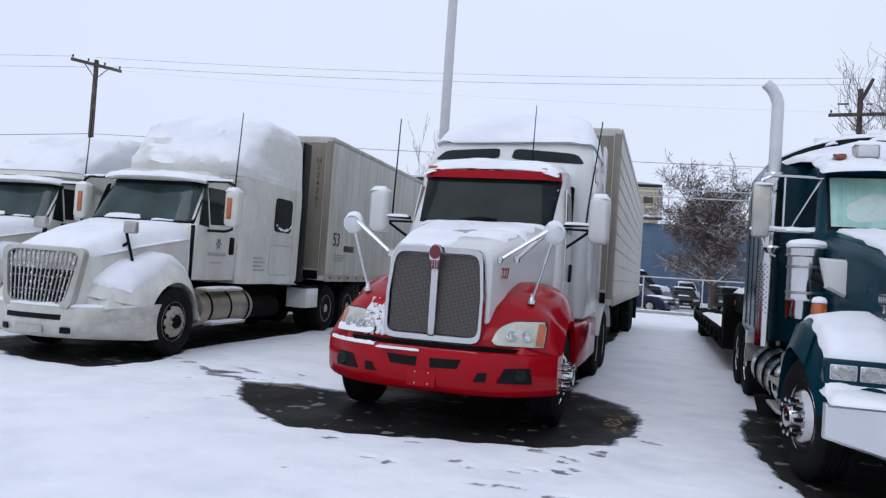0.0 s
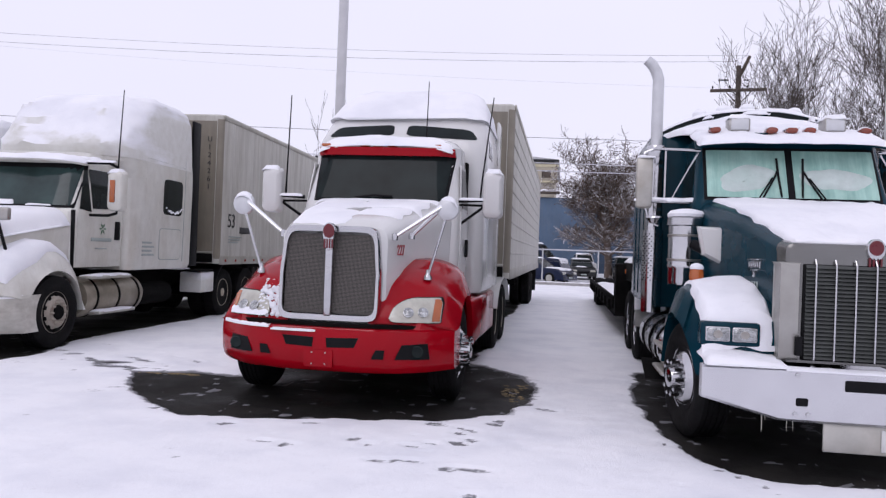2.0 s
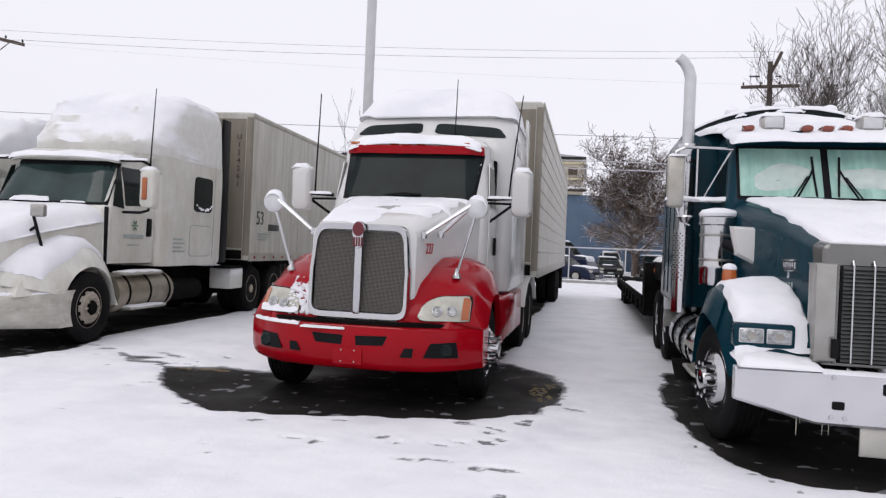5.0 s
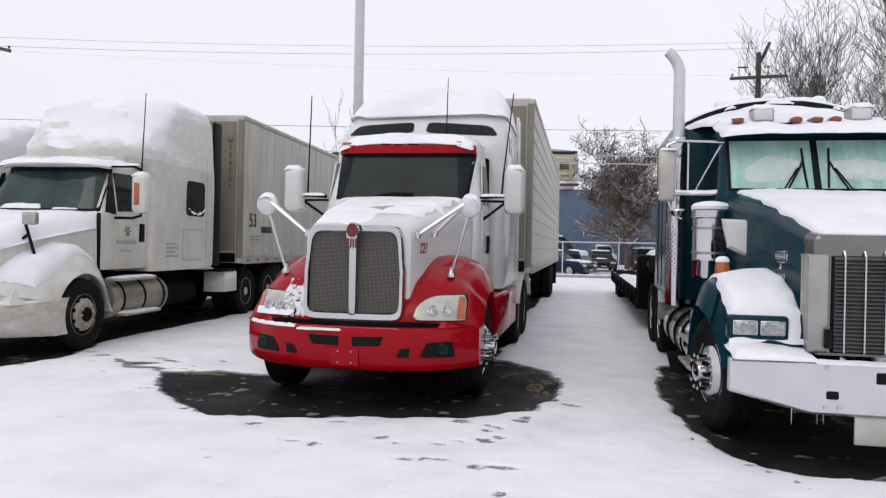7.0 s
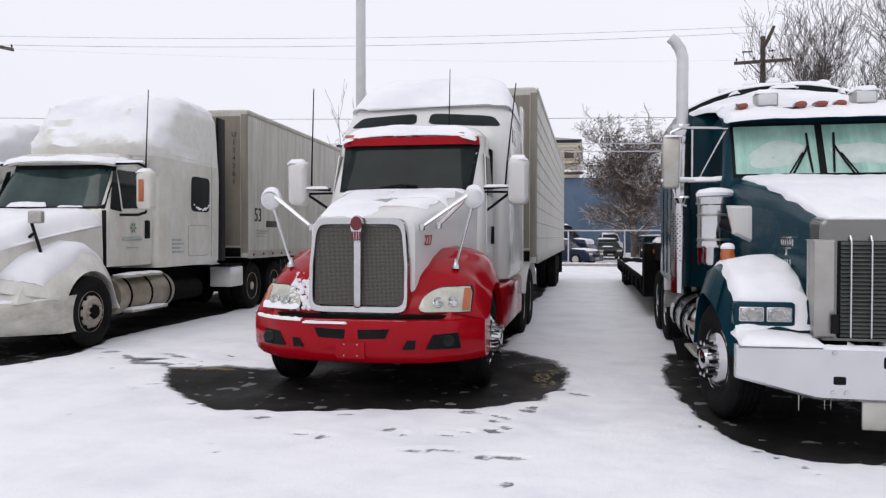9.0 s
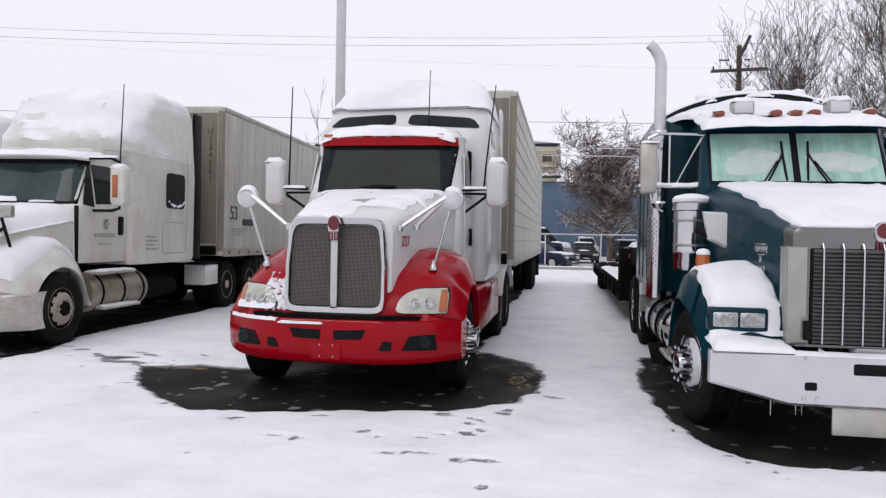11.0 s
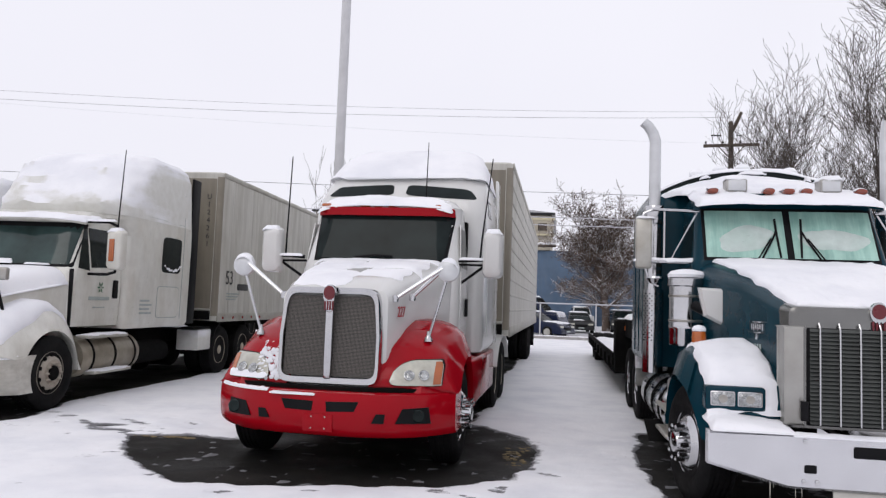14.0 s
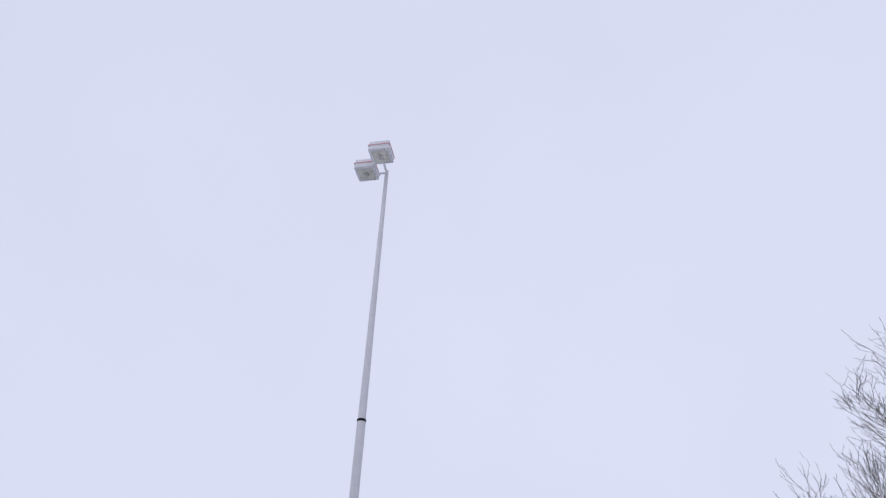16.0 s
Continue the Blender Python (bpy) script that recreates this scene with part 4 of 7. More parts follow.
    part("windshield", front_pane(CAB, [(-0.785, 2.165), (0.785, 2.165), (0.84, 2.71), (-0.84, 2.71)], 0.014, 0.012, 20), dark_glass, cab, "dark one-piece windshield")
    bm = B()
    tube(bm, [(-0.30, 0.80, 2.18), (-0.05, 0.79, 2.21), (0.16, 0.81, 2.20)], 0.014, 6)
    tube(bm, [(0.02, 0.78, 2.16), (0.04, 0.785, 2.205)], 0.012, 6)
    part("wiper", bm, plastic_black, cab)
    vis = part("sun_visor", front_pane(CAB, [(-0.87, 2.715), (0.87, 2.715), (0.86, 2.815), (-0.86, 2.815)], 0.075, 0.09, 20), red_paint, cab, "red sun visor over the windshield")
    for x in (-0.76, -0.26, -0.10, 0.09, 0.64):
        bm = B()
        block(bm, x - 0.06, x + 0.06, 1.02, 1.12, 2.825, 2.862, 0.012)
        part("marker_lamp", bm, amber_lens, vis, "small amber roof marker")
    bm = B()
    snow_slab(bm, -0.86, 0.86, 0.99, 1.62, lambda x, y: 2.865 + 0.085 * min(1, (y - 1.04) / 0.2) - 0.10 * (x / 0.85) ** 4, 0.06, 0.10, 0.05, 5.0)
    part("snow_cover", bm, snow, cab, "snow on the cab roof")
    for s in (-1, 1):
        part("door_window_seal", side_pane(CAB, [(0.98, 2.06), (1.56, 2.06), (1.54, 2.62), (1.14, 2.62)], s, 0.004, 0.012), white_paint, cab)
        part("door_window", side_pane(CAB, [(1.03, 2.09), (1.52, 2.09), (1.50, 2.58), (1.17, 2.58)], s, 0.010, 0.012), dark_glass, cab)
        d = part("door", side_pane(CAB, [(0.90, 1.10), (1.57, 1.10), (1.57, 2.04), (0.96, 2.04)], s, 0.008, 0.02), white_paint, cab)
        bm = B()
        block(bm, s * 0.985, s * 1.02, 1.36, 1.43, 1.50, 1.72, 0.008)
        part("door_handle", bm, plastic_black, d)
        # black filler block: the shade between cab and sleeper, put in as colour
        bm = B()
        block(bm, *sorted((s * 0.5, s * 0.955)), 1.60, 1.76, 1.02, 2.72, 0.01)
        part("cab_gap_shade", bm, frame_black, t, "black filler standing in for shade between cab and sleeper")
    # sleeper
    SL = [(1.04, 1.14, 1.74, 3.72, 0.12, 0.04), (1.10, 1.17, 1.74, 3.72, 0.14, 0.04), (2.80, 1.17, 1.74, 3.72, 0.20, 0.04), (3.02, 1.16, 1.80, 3.72, 0.28, 0.04), (3.32, 1.12, 2.06, 3.72, 0.34, 0.05), (3.62, 1.05, 2.42, 3.72, 0.36, 0.06), (3.80, 0.96, 2.72, 3.72, 0.36, 0.10), (3.90, 0.84, 3.0, 3.68, 0.3, 0.12), (3.93, 0.66, 3.15, 3.6, 0.2, 0.1)]
    sl = part("sleeper", stack(B(), SL, 8), white_paint, t, "white high-roof sleeper box")
    for cs in ([(-1.02, 3.06), (-0.10, 3.10), (-0.12, 3.27), (-0.88, 3.22)], [(0.06, 3.10), (1.06, 3.04), (0.94, 3.20), (0.08, 3.27)]):
        part("roof_window", front_pane(SL, cs, 0.010, 0.012, 12, 6, 7), dark_glass, sl, "slim dark roof window")
    SNOW_TOP = [(z + 0.035, hw + 0.015, y0 - 0.035, y1, rf, rb) for z, hw, y0, y1, rf, rb in [(3.31, *level_at(SL, 3.31)[1:])] + SL[5:]]
    top = stack(B(), SNOW_TOP, 10)
    for v in top.verts:
        k = noise.noise(v.co * 3.0) * 0.014 + noise.noise(v.co * 1.2) * 0.012
        v.co += Vector((0, -0.3 * k, k))
        if v.co.z < 3.40:
            v.co.z += 0.05 * noise.noise(v.co * 4)
    part("snow_cover", top, snow, sl, "thick smooth snow over the roof")
    for s in (-1, 1):
        part("side_window", side_pane(SL, [(2.15, 2.86), (2.62, 2.86), (2.6, 3.10), (2.25, 3.10)], s, 0.006, 0.012), dark_glass, sl)
        part("side_door", side_pane(SL, [(2.35, 1.22), (3.05, 1.22), (3.05, 2.1), (2.35, 2.1)], s, 0.006, 0.012), white_paint, sl)
        bm = B()
        block(bm, s * 1.12, s * 1.16, 3.70, 4.12, 1.06, 3.62, 0.012)
        part("side_extender", bm, white_paint, t, "white side fairing")
        bm = B()
        ribs(bm, [(0.86, *sorted((s * 0.75, s * 1.10)), 0.50, 0.98, 0.06, 0.05), (1.0, *sorted((s * 0.7, s * 1.18)), 0.44, 1.0, 0.05, 0.06), (3.5, *sorted((s * 0.7, s * 1.18)), 0.42, 1.0, 0.05, 0.06), (3.62, *sorted((s * 0.75, s * 1.14)), 0.46, 0.98, 0.05, 0.06)])
        sk = part("tank_fairing", bm, red_paint, t, "dusty red tank fairing")
    # mirrors and antennas
    for s in (-1, 1):
        mr = main_mirror(t, s, s * 1.37, 0.86, 2.25)
        for (a, c, r) in (((s * 0.96, 0.88, 2.17), (s * 1.32, 0.86, 2.19), 0.022), ((s * 0.97, 1.0, 1.90), (s * 1.32, 0.88, 2.15), 0.017), ((s * 0.96, 0.96, 2.13), (s * 1.32, 0.90, 2.12), 0.014)):
            bm = B()
            tube(bm, [a, c], r)
            part("mirror_arm", bm, plastic_black, mr)
        bm = B()
        snow_slab(bm, *sorted((s * 0.97, s * 1.32)), 0.82, 0.90, lambda x, y: 2.185, 0.03, 0.03, 0.025, 3 + s)
        part("snow_line", bm, snow, mr, "snow lying along the arm")
        hood_mirror(t, s, (s * 1.07, -0.62, 1.98), [(s * 0.57, -0.75, 1.68), (s * 0.70, -0.55, 1.70)] if s > 0 else [(s * 0.57, -0.75, 1.68)], (s * 0.88, -0.55, 1.30))
    whip(t, -1.20, 0.86, 2.2, 3.42, 0.03)
    whip(t, 1.22, 0.86, 2.2, 3.40, 0.12)
    whip(t, 0.44, 1.40, 2.9, 3.72, 0.01, 0.006)
    writing("fleet_number", "227", 0.15, Matrix.Translation((0.607, -0.60, 1.55)) @ Matrix.Rotation(radians(-7), 4, "Z") @ side_m(0, 0, 0), number_red, t, 0.002)
    # wheels
    for s in (-1, 1):
        wheel(t, s * 1.03, 0, s, "spiked")
    tandem(t, (4.35, 5.65), "steel")
    for s in (-1, 1):
        bm = B()
        ring = []
        for i in range(13):
            a = math.pi * (0.08 + 0.84 * i / 12)
            ring.append([(x, 5.0 - 1.28 * math.cos(a), 0.55 + 0.60 * math.sin(a) + dz) for x, dz in ((s * 0.70, 0), (s * 1.22, 0), (s * 1.22, 0.02), (s * 0.70, 0.02))])
        loft(bm, ring)
        part("drive_fender", bm, white_paint, t)
    bm = B()
    stack(bm, [(0.98, 0.5, 4.4, 5.6, 0.2, 0.2), (1.10, 0.5, 4.4, 5.6, 0.2, 0.2)])
    part("fifth_wheel", bm, frame_black, t)
    return t


red_tractor(pose(-2.2, 7.85, 0))
box_trailer(pose(-2.2, 12.80, 0), 14.6, "weathered white box trailer with ribbed sides behind the red truck", trailer_skin, trailer_nose, top=4.17)


# ---- the teal tractor with twin stacks ----
def rect_lamp(t, x0, x1, y, z0, z1, parent_label):
    bm = B()
    block(bm, x0, x1, y, y + 0.10, z0, z1, 0.012)
    hs = part("headlight", bm, chrome, t, parent_label)
    bm = B()
    block(bm, x0 + 0.009, x1 - 0.009, y - 0.006, y + 0.02, z0 + 0.009, z1 - 0.009, 0.008)
    part("lens", bm, clear_lens, hs, "ribbed glass lens")
    bm = B()
    xm, zm = (x0 + x1) / 2, (z0 + z1) / 2
    loft(bm, [[(xm + r * math.cos(a), y - o, zm + r * 0.9 * math.sin(a)) for a in (2 * math.pi * i / 20 for i in range(20))] for r, o in ((0.034, 0.002), (0.034, 0.009), (0.028, 0.010), (0.012, 0.007))])
    part("reflector", bm, worn_steel, hs, "dull round reflector")
    return hs


def teal_tractor(m):
    t = thing("semi_truck", m, "dark teal semi truck with chrome stacks and snowy hood", "truck", "parked semi trucks")
    chassis(t, -0.8, 7.0)
    # flat polished bumper with tapered ends
    def by(x):
        return -1.16 + 0.10 * max(0, (abs(x) - 0.62) / 0.6) ** 1.2
    rings = []
    for i in range(33):
        x = -1.22 + 2.44 * i / 32
        k = max(0, (abs(x) - 0.68) / 0.53)
        zt, zb = 0.80 - 0.02 * k, 0.41 + 0.12 * k
        y = by(x)
        rings.append([(x, y + 0.10, zt), (x, y + 0.02, zt), (x, y, zt - 0.02), (x, y, zb + 0.02), (x, y + 0.02, zb), (x, y + 0.10, zb)])
    bumper = part("bumper", loft(B(), rings), polished_bumper, t, "wide flat polished steel bumper")
    for x0, x1, z0, z1, nm in ((-0.25, 0.23, 0.645, 0.742, "bumper_slot"), (-0.58, -0.49, 0.52, 0.595, "tow_hole"), (0.49, 0.58, 0.52, 0.595, "tow_hole")):
        bm = B()
        block(bm, x0, x1, by(0) - 0.004, by(0) + 0.03, z0, z1, 0.02)
        part(nm, bm, plastic_black, bumper)
    for x, z in ((-0.57, 0.755), (-0.58, 0.47), (-0.49, 0.47), (0.57, 0.755), (0.58, 0.47), (0.49, 0.47)):
        bm = B()
        lathe_x(bm, [(0, 0.018), (0.010, 0.016), (0.014, 0.006)], n=8)
        bmesh.ops.rotate(bm, verts=bm.verts, cent=(0, 0, 0), matrix=Matrix.Rotation(radians(-90), 3, "Z"))
        bmesh.ops.translate(bm, verts=bm.verts, vec=(x, by(0) - 0.002, z))
        part("bolt", bm, chrome, bumper)
    bm = B()
    block(bm, -0.37, 0.45, -1.12, -1.10, 0.20, 0.405, 0.004)
    pl = part("plate_panel", bm, aluminium, t, "bare metal plate panel under the bumper")
    bm = B()
    block(bm, 0.02, 0.33, -1.132, -1.118, 0.225, 0.385, 0.006)
    lp = part("number_plate", bm, white_paint, pl, "white number plate with dark blocks")
    for k in range(7):
        bm = B()
        block(bm, 0.085 + k * 0.03, 0.106 + k * 0.03, -1.137, -1.13, 0.27, 0.345, 0.002)
        part("plate_bar", bm, number_black, lp)
    bm = B()
    snow_slab(bm, -1.2, -0.62, -1.16, -0.72, lambda x, y: 0.80 + 0.10 * max(0, (y + 1.1)), 0.062, 0.08, 0.03, 31.0, 0.015)
    part("snow_ledge", bm, snow, bumper, "snow lying on the bumper corner")
    bm = B()
    snow_slab(bm, 0.62, 1.2, -1.16, -0.72, lambda x, y: 0.80 + 0.10 * max(0, (y + 1.1)), 0.062, 0.08, 0.03, 32.0, 0.015)
    part("snow_ledge", bm, snow, bumper, "snow lying on the bumper corner")
    bm = B()
    snow_slab(bm, -0.64, 0.64, -1.17, -1.04, lambda x, y: 0.79, 0.025, 0.03, 0.03, 33.0)
    part("snow_ledge", bm, snow, bumper, "snow lying on the bumper")
    bm = B()
    rng = random.Random(3)
    for k in range(9):
        x = rng.choice((rng.uniform(-1.0, -0.55), rng.uniform(0.3, 1.0)))
        l = rng.uniform(0.03, 0.13)
        tube(bm, [(x, -1.08, 0.46), (x, -1.08, 0.46 - l * 0.6), (x, -1.08, 0.44 - l)], [0.005, 0.003, 0.001], 5)
    part("icicles", bm, lens_glass, bumper, "thin icicles")
    # radiator shell and grille
    bm = B()
    ribs(bm, [(-0.96, -0.60, 0.60, 0.82, 1.69, 0.05, 0.01), (-0.94, -0.62, 0.62, 0.82, 1.72, 0.06, 0.01), (-0.72, -0.63, 0.63, 0.82, 1.75, 0.07, 0.01)], 5)
    shell = part("radiator_shell", bm, shell_steel, t, "brushed steel radiator shell")
    for s in (-1, 1):
        bm = B()
        block(bm, s * 0.545, s * 0.655, -1.0, -0.80, 0.84, 1.575, 0.02)
        part("shell_post", bm, post_steel, shell, "satin steel post")
        bm = B()
        tube(bm, [(s * 0.53, -1.02, 0.88), (s * 0.53, -1.02, 1.02)], 0.028, 10)
        part("bumper_guide", bm, plastic_black, shell)
    bm = B()
    block(bm, -0.50, 0.50, -0.975, -0.94, 0.84, 1.565, 0.008)
    gb = part("grille", bm, plastic_black, t, "louvred radiator grille with bright vertical bars")
    for k in range(24):
        z = 0.855 + k * 0.0295
        bm = B()
        sheet(bm, lambda u, v: (-0.485 + 0.97 * u, -0.985 - 0.016 * v, z + 0.019 * (1 - v)), 1, 1, 0.006, (0, 0, 1))
        part("slat", bm, slat_grey, gb, smooth=False)
    for k in range(7):
        x = -0.42 + k * 0.14
        bm = B()
        tube(bm, [(x, -1.012, 0.85), (x, -1.014, 1.2), (x, -1.012, 1.56), (x, -0.985, 1.60)], 0.0075, 8)
        part("grille_bar", bm, chrome, gb, "thin chrome bar")
    bm = B()
    loft(bm, [[(0.062 * math.cos(a), yy, 1.69 + 0.080 * math.sin(a)) for a in (2 * math.pi * i / 22 for i in range(22))] for yy in (-0.95, -0.985)])
    bd = part("badge", bm, chrome, shell, "chrome badge with a dark red disc")
    bm = B()
    loft(bm, [[(0.050 * math.cos(a), yy, 1.70 + 0.056 * math.sin(a)) for a in (2 * math.pi * i / 20 for i in range(20))] for yy in (-0.98, -0.992)])
    part("badge_disc", bm, badge_red, bd)
    bm = B()
    for k in range(4):
        block(bm, -0.048 + k * 0.026, -0.034 + k * 0.026, -0.985, -0.968, 1.56, 1.625, 0.002)
    part("badge_bars", bm, badge_red, bd)
    # hood
    sec = [(-0.80, 0.62, 0.85, 1.73, 0.09), (-0.4, 0.68, 0.9, 1.86, 0.14), (0.1, 0.74, 0.95, 2.0, 0.18), (0.6, 0.86, 1.0, 2.10, 0.20), (1.12, 0.94, 1.05, 2.19, 0.20)]
    bm = B()
    ribs(bm, [(y, -hw, hw, z0, z1, r, 0.02) for y, hw, z0, z1, r in sec], 6)
    hood = part("hood", bm, teal_paint, t, "glossy dark teal hood")
    sy = [q[0] for q in sec]
    def hood_top(x, y):
        yy = min(max(y, sy[0]), sy[-1])
        hw, z1, r = (float(np.interp(yy, sy, [q[i] for q in sec])) for i in (1, 3, 4))
        k = max(0, abs(x) - (hw - r))
        return z1 - (r - math.sqrt(max(0, r * r - min(k, r * 0.98) ** 2)))
    bm = B()
    wide = lambda y: float(np.interp(y, [-0.95, 1.10], [0.545, 0.77]))
    snow_slab(bm, -1.0, 1.0, -0.90, 1.10, lambda x, y: hood_top(x * wide(y), y), 0.044, 0.06, 0.02, 41.0, 0.035)
    for v in bm.verts:
        v.co.x *= wide(v.co.y)
    part("snow_cover", bm, snow, hood, "snow over the hood")
    for s in (-1, 1):
        face = lambda y: s * float(np.interp(y, sy, [q[1] for q in sec]))
        bm = B()
        for k in range(6):
            y = -0.44 + k * 0.045
            block(bm, *sorted((face(y) - s * 0.01, face(y) + s * 0.008)), y, y + 0.032, 1.515 + 0.008 * (k % 2), 1.575, 0.002)
        for y0, y1, z0, z1 in ((-0.46, -0.15, 1.582, 1.594), (-0.45, -0.16, 1.497, 1.507), (-0.33, -0.28, 1.44, 1.49)):
            block(bm, *sorted((face(y0) - s * 0.01, face(y1) + s * 0.006)), y0, y1, z0, z1, 0.002)
        part("hood_emblem", bm, chrome, hood, "chrome hood emblem of plain bars")
        for k in range(4):
            y = -0.40 + k * 0.055
            bm = B()
            block(bm, *sorted((face(y) - s * 0.01, face(y) + s * 0.005)), y, y + 0.035, 1.335, 1.405, 0.002)
            part("unit_number_bar", bm, print_grey, hood)
    # fenders
    crown = [(-0.86, 0.88), (-0.80, 1.09), (-0.62, 1.20), (-0.35, 1.31), (0.0, 1.37), (0.25, 1.34), (0.45, 1.22), (0.60, 1.0), (0.66, 0.72)]
    cy_, cz_ = [q[0] for q in crown], [q[1] for q in crown]
    top_z = lambda y: float(np.interp(y, cy_, cz_))
    for s in (-1, 1):
        rings = []
        for i in range(31):
            y = -0.86 + 1.52 * i / 30
            zt = top_z(y)
            arch = 0.50 + math.sqrt(max(0, 0.59 ** 2 - y * y)) if abs(y) < 0.59 else 0.56
            low = min(max(0.62 if y < -0.5 else 0.5, arch), zt - 0.05)
            ring = []
            for k in range(11):
                u = k / 10
                x = 0.62 + (0.68 - 0.19 * min(1, max(0, (-0.15 - y) / 0.6)) ** 1.3) * u
                drop = 0.0 if u < 0.6 else (zt - low) * (1 - math.sqrt(max(0, 1 - ((u - 0.6) / 0.4) ** 3)))
                back = 0.10 * u ** 3 if y < -0.4 else 0.03 * u ** 3
                ring.append((s * x, y + back, max(low, zt + 0.05 * (1 - u) - drop)))
            ring += [(ring[-1][0] - s * 0.06, ring[-1][1], low + 0.002), (s * 0.95, y + 0.02, max(low, zt - 0.04) - 0.03), (s * 0.62, y + 0.01, max(low, zt - 0.04) - 0.03)]
            rings.append(ring)
        fe = part("fender", loft(B(), rings), teal_paint, t, "teal fender under thick snow")
        bm = B()
        snow_slab(bm, *sorted((s * 0.66, s * 1.19)), -0.87, 0.35, lambda x, y: top_z(y) + 0.035 * (1 - (abs(x) - 0.62) / 0.6) - 0.02 - 0.06 * max(0, (abs(x) - 1.06) / 0.2) ** 2, 0.08, 0.09, 0.04, 50.0 + s)
        part("snow_cover", bm, snow, fe, "thick snow on the fender")
        bm = B()
        block(bm, *sorted((s * 0.76, s * 1.20)), -0.86, -0.70, 0.90, 1.09, 0.02)
        pod = part("lamp_pod", bm, teal_paint, t)
        for k in range(2):
            xa = 0.785 + k * 0.20
            rect_lamp(t, *sorted((s * xa, s * (xa + 0.185))), -0.875, 0.937, 1.055, "paired rectangular headlight in a chrome frame")
        bm = B()
        lathe_z(bm, [(0.062, 0.0), (0.064, 0.05), (0.058, 0.095), (0.05, 0.10)], s * 1.10, 0.02, 1.385, 16)
        bl = part("turn_signal", bm, amber_lens, t, "amber signal lamp with a cap of snow")
        bm = B()
        lathe_z(bm, [(0.060, 0.0), (0.062, 0.02), (0.045, 0.045), (0.01, 0.055)], s * 1.10, 0.02, 1.485, 16)
        part("snow_cap", bm, snow, bl, "cap of snow")
    # cab
    CAB = [(1.0, 0.96, 1.10, 2.20, 0.08, 0.05), (2.16, 0.97, 1.10, 2.20, 0.12, 0.05), (2.22, 0.95, 1.12, 2.20, 0.14, 0.05), (2.76, 0.90, 1.36, 2.20, 0.16, 0.05), (2.86, 0.92, 1.38, 2.20, 0.16, 0.05), (2.96, 0.86, 1.46, 2.20, 0.15, 0.05)]
    cab = part("cab", stack(B(), CAB, 6), teal_paint, t, "dark teal cab")
    part("windshield_seal", front_pane(CAB, [(-0.86, 2.20), (0.86, 2.20), (0.85, 2.78), (-0.85, 2.78)], 0.006, 0.02, 18), plastic_black, cab)
    for s in (-1, 1):
        cs = [(0.035, 2.235), (0.83, 2.235), (0.82, 2.75), (0.035, 2.75)]
        cs = cs if s > 0 else [(-x, z) for x, z in (cs[1], cs[0], cs[3], cs[2])]
        ws = part("windshield", front_pane(CAB, cs, 0.013, 0.012, 12), sun_curtain, cab, "windshield pane with pale green curtain behind it")
        bm = B()
        def blot(u, v):
            a = 2 * math.pi * u
            rr = v * (1 + 0.16 * math.sin(2 * a + s) + 0.06 * math.sin(5 * a) + 0.05 * noise.noise(Vector((4 * math.cos(a), 4 * math.sin(a), s))))
            x, z = s * 0.43 + 0.30 * rr * math.cos(a), 2.44 + 0.125 * rr * math.sin(a) - 0.03 * math.cos(a) * s
            _, hw, y0, y1, rf, rb = level_at(CAB, z)
            return x, plan_front(hw, rf, y0, x) - 0.014 - 0.012 * math.sqrt(max(0, 1 - v * v)), z
        sheet(bm, blot, 32, 6, 0.012, (0, 1, 0))
        part("frost_patch", bm, frost, ws, "thin frost clinging to the glass")
        bm = B()
        tube(bm, [(s * 0.30, 1.10, 2.20), (s * 0.16, 1.19, 2.45), (s * 0.13, 1.22, 2.52)], 0.010, 6)
        tube(bm, [(s * 0.34, 1.10, 2.20), (s * 0.18, 1.19, 2.45)], 0.008, 6)
        tube(bm, [(s * 0.10, 1.12, 2.24), (s * 0.12, 1.21, 2.48), (s * 0.13, 1.27, 2.66)], 0.012, 6)
        part("wiper", bm, plastic_black, cab)
        part("door_window", side_pane(CAB, [(1.34, 2.10), (2.05, 2.10), (2.05, 2.66), (1.46, 2.66)], s, 0.006, 0.012), dark_glass, cab)
        part("door", side_pane(CAB, [(1.20, 1.06), (2.12, 1.06), (2.12, 2.06), (1.24, 2.06)], s, 0.006, 0.015), teal_paint, cab)
    bm = B()
    sheet(bm, lambda u, v: (-0.92 + 1.84 * u, 1.12 + 0.20 * v + 0.10 * abs(2 * u - 1) ** 6, 2.785 + 0.06 * v - 0.03 * abs(2 * u - 1) ** 4), 20, 4, 0.03, (0, 0, 1))
    vis = part("sun_visor", bm, teal_paint, cab)
    bm = B()
    snow_slab(bm, -0.93, 0.93, 1.09, 1.66, lambda x, y: 2.80 + 0.36 * max(0, y - 1.14) - 0.05 * abs(x) ** 6, 0.075, 0.07, 0.04, 61.0)
    part("snow_cover", bm, snow, vis, "thick snow on the visor and cab roof")
    for x in (-0.72, -0.14, 0.06, 0.24, 0.78):
        bm = B()
        block(bm, x - 0.055, x + 0.055, 1.38, 1.54, 2.945, 3.015, 0.028)
        mk = part("marker_lamp", bm, marker_lens, cab, "dark orange roof marker dusted with snow")
        bm = B()
        snow_slab(bm, x - 0.05, x + 0.05, 1.41, 1.56, lambda a, c: 3.007, 0.025, 0.03, 0.03, x)
        part("snow_cap", bm, snow, mk, "cap of snow")
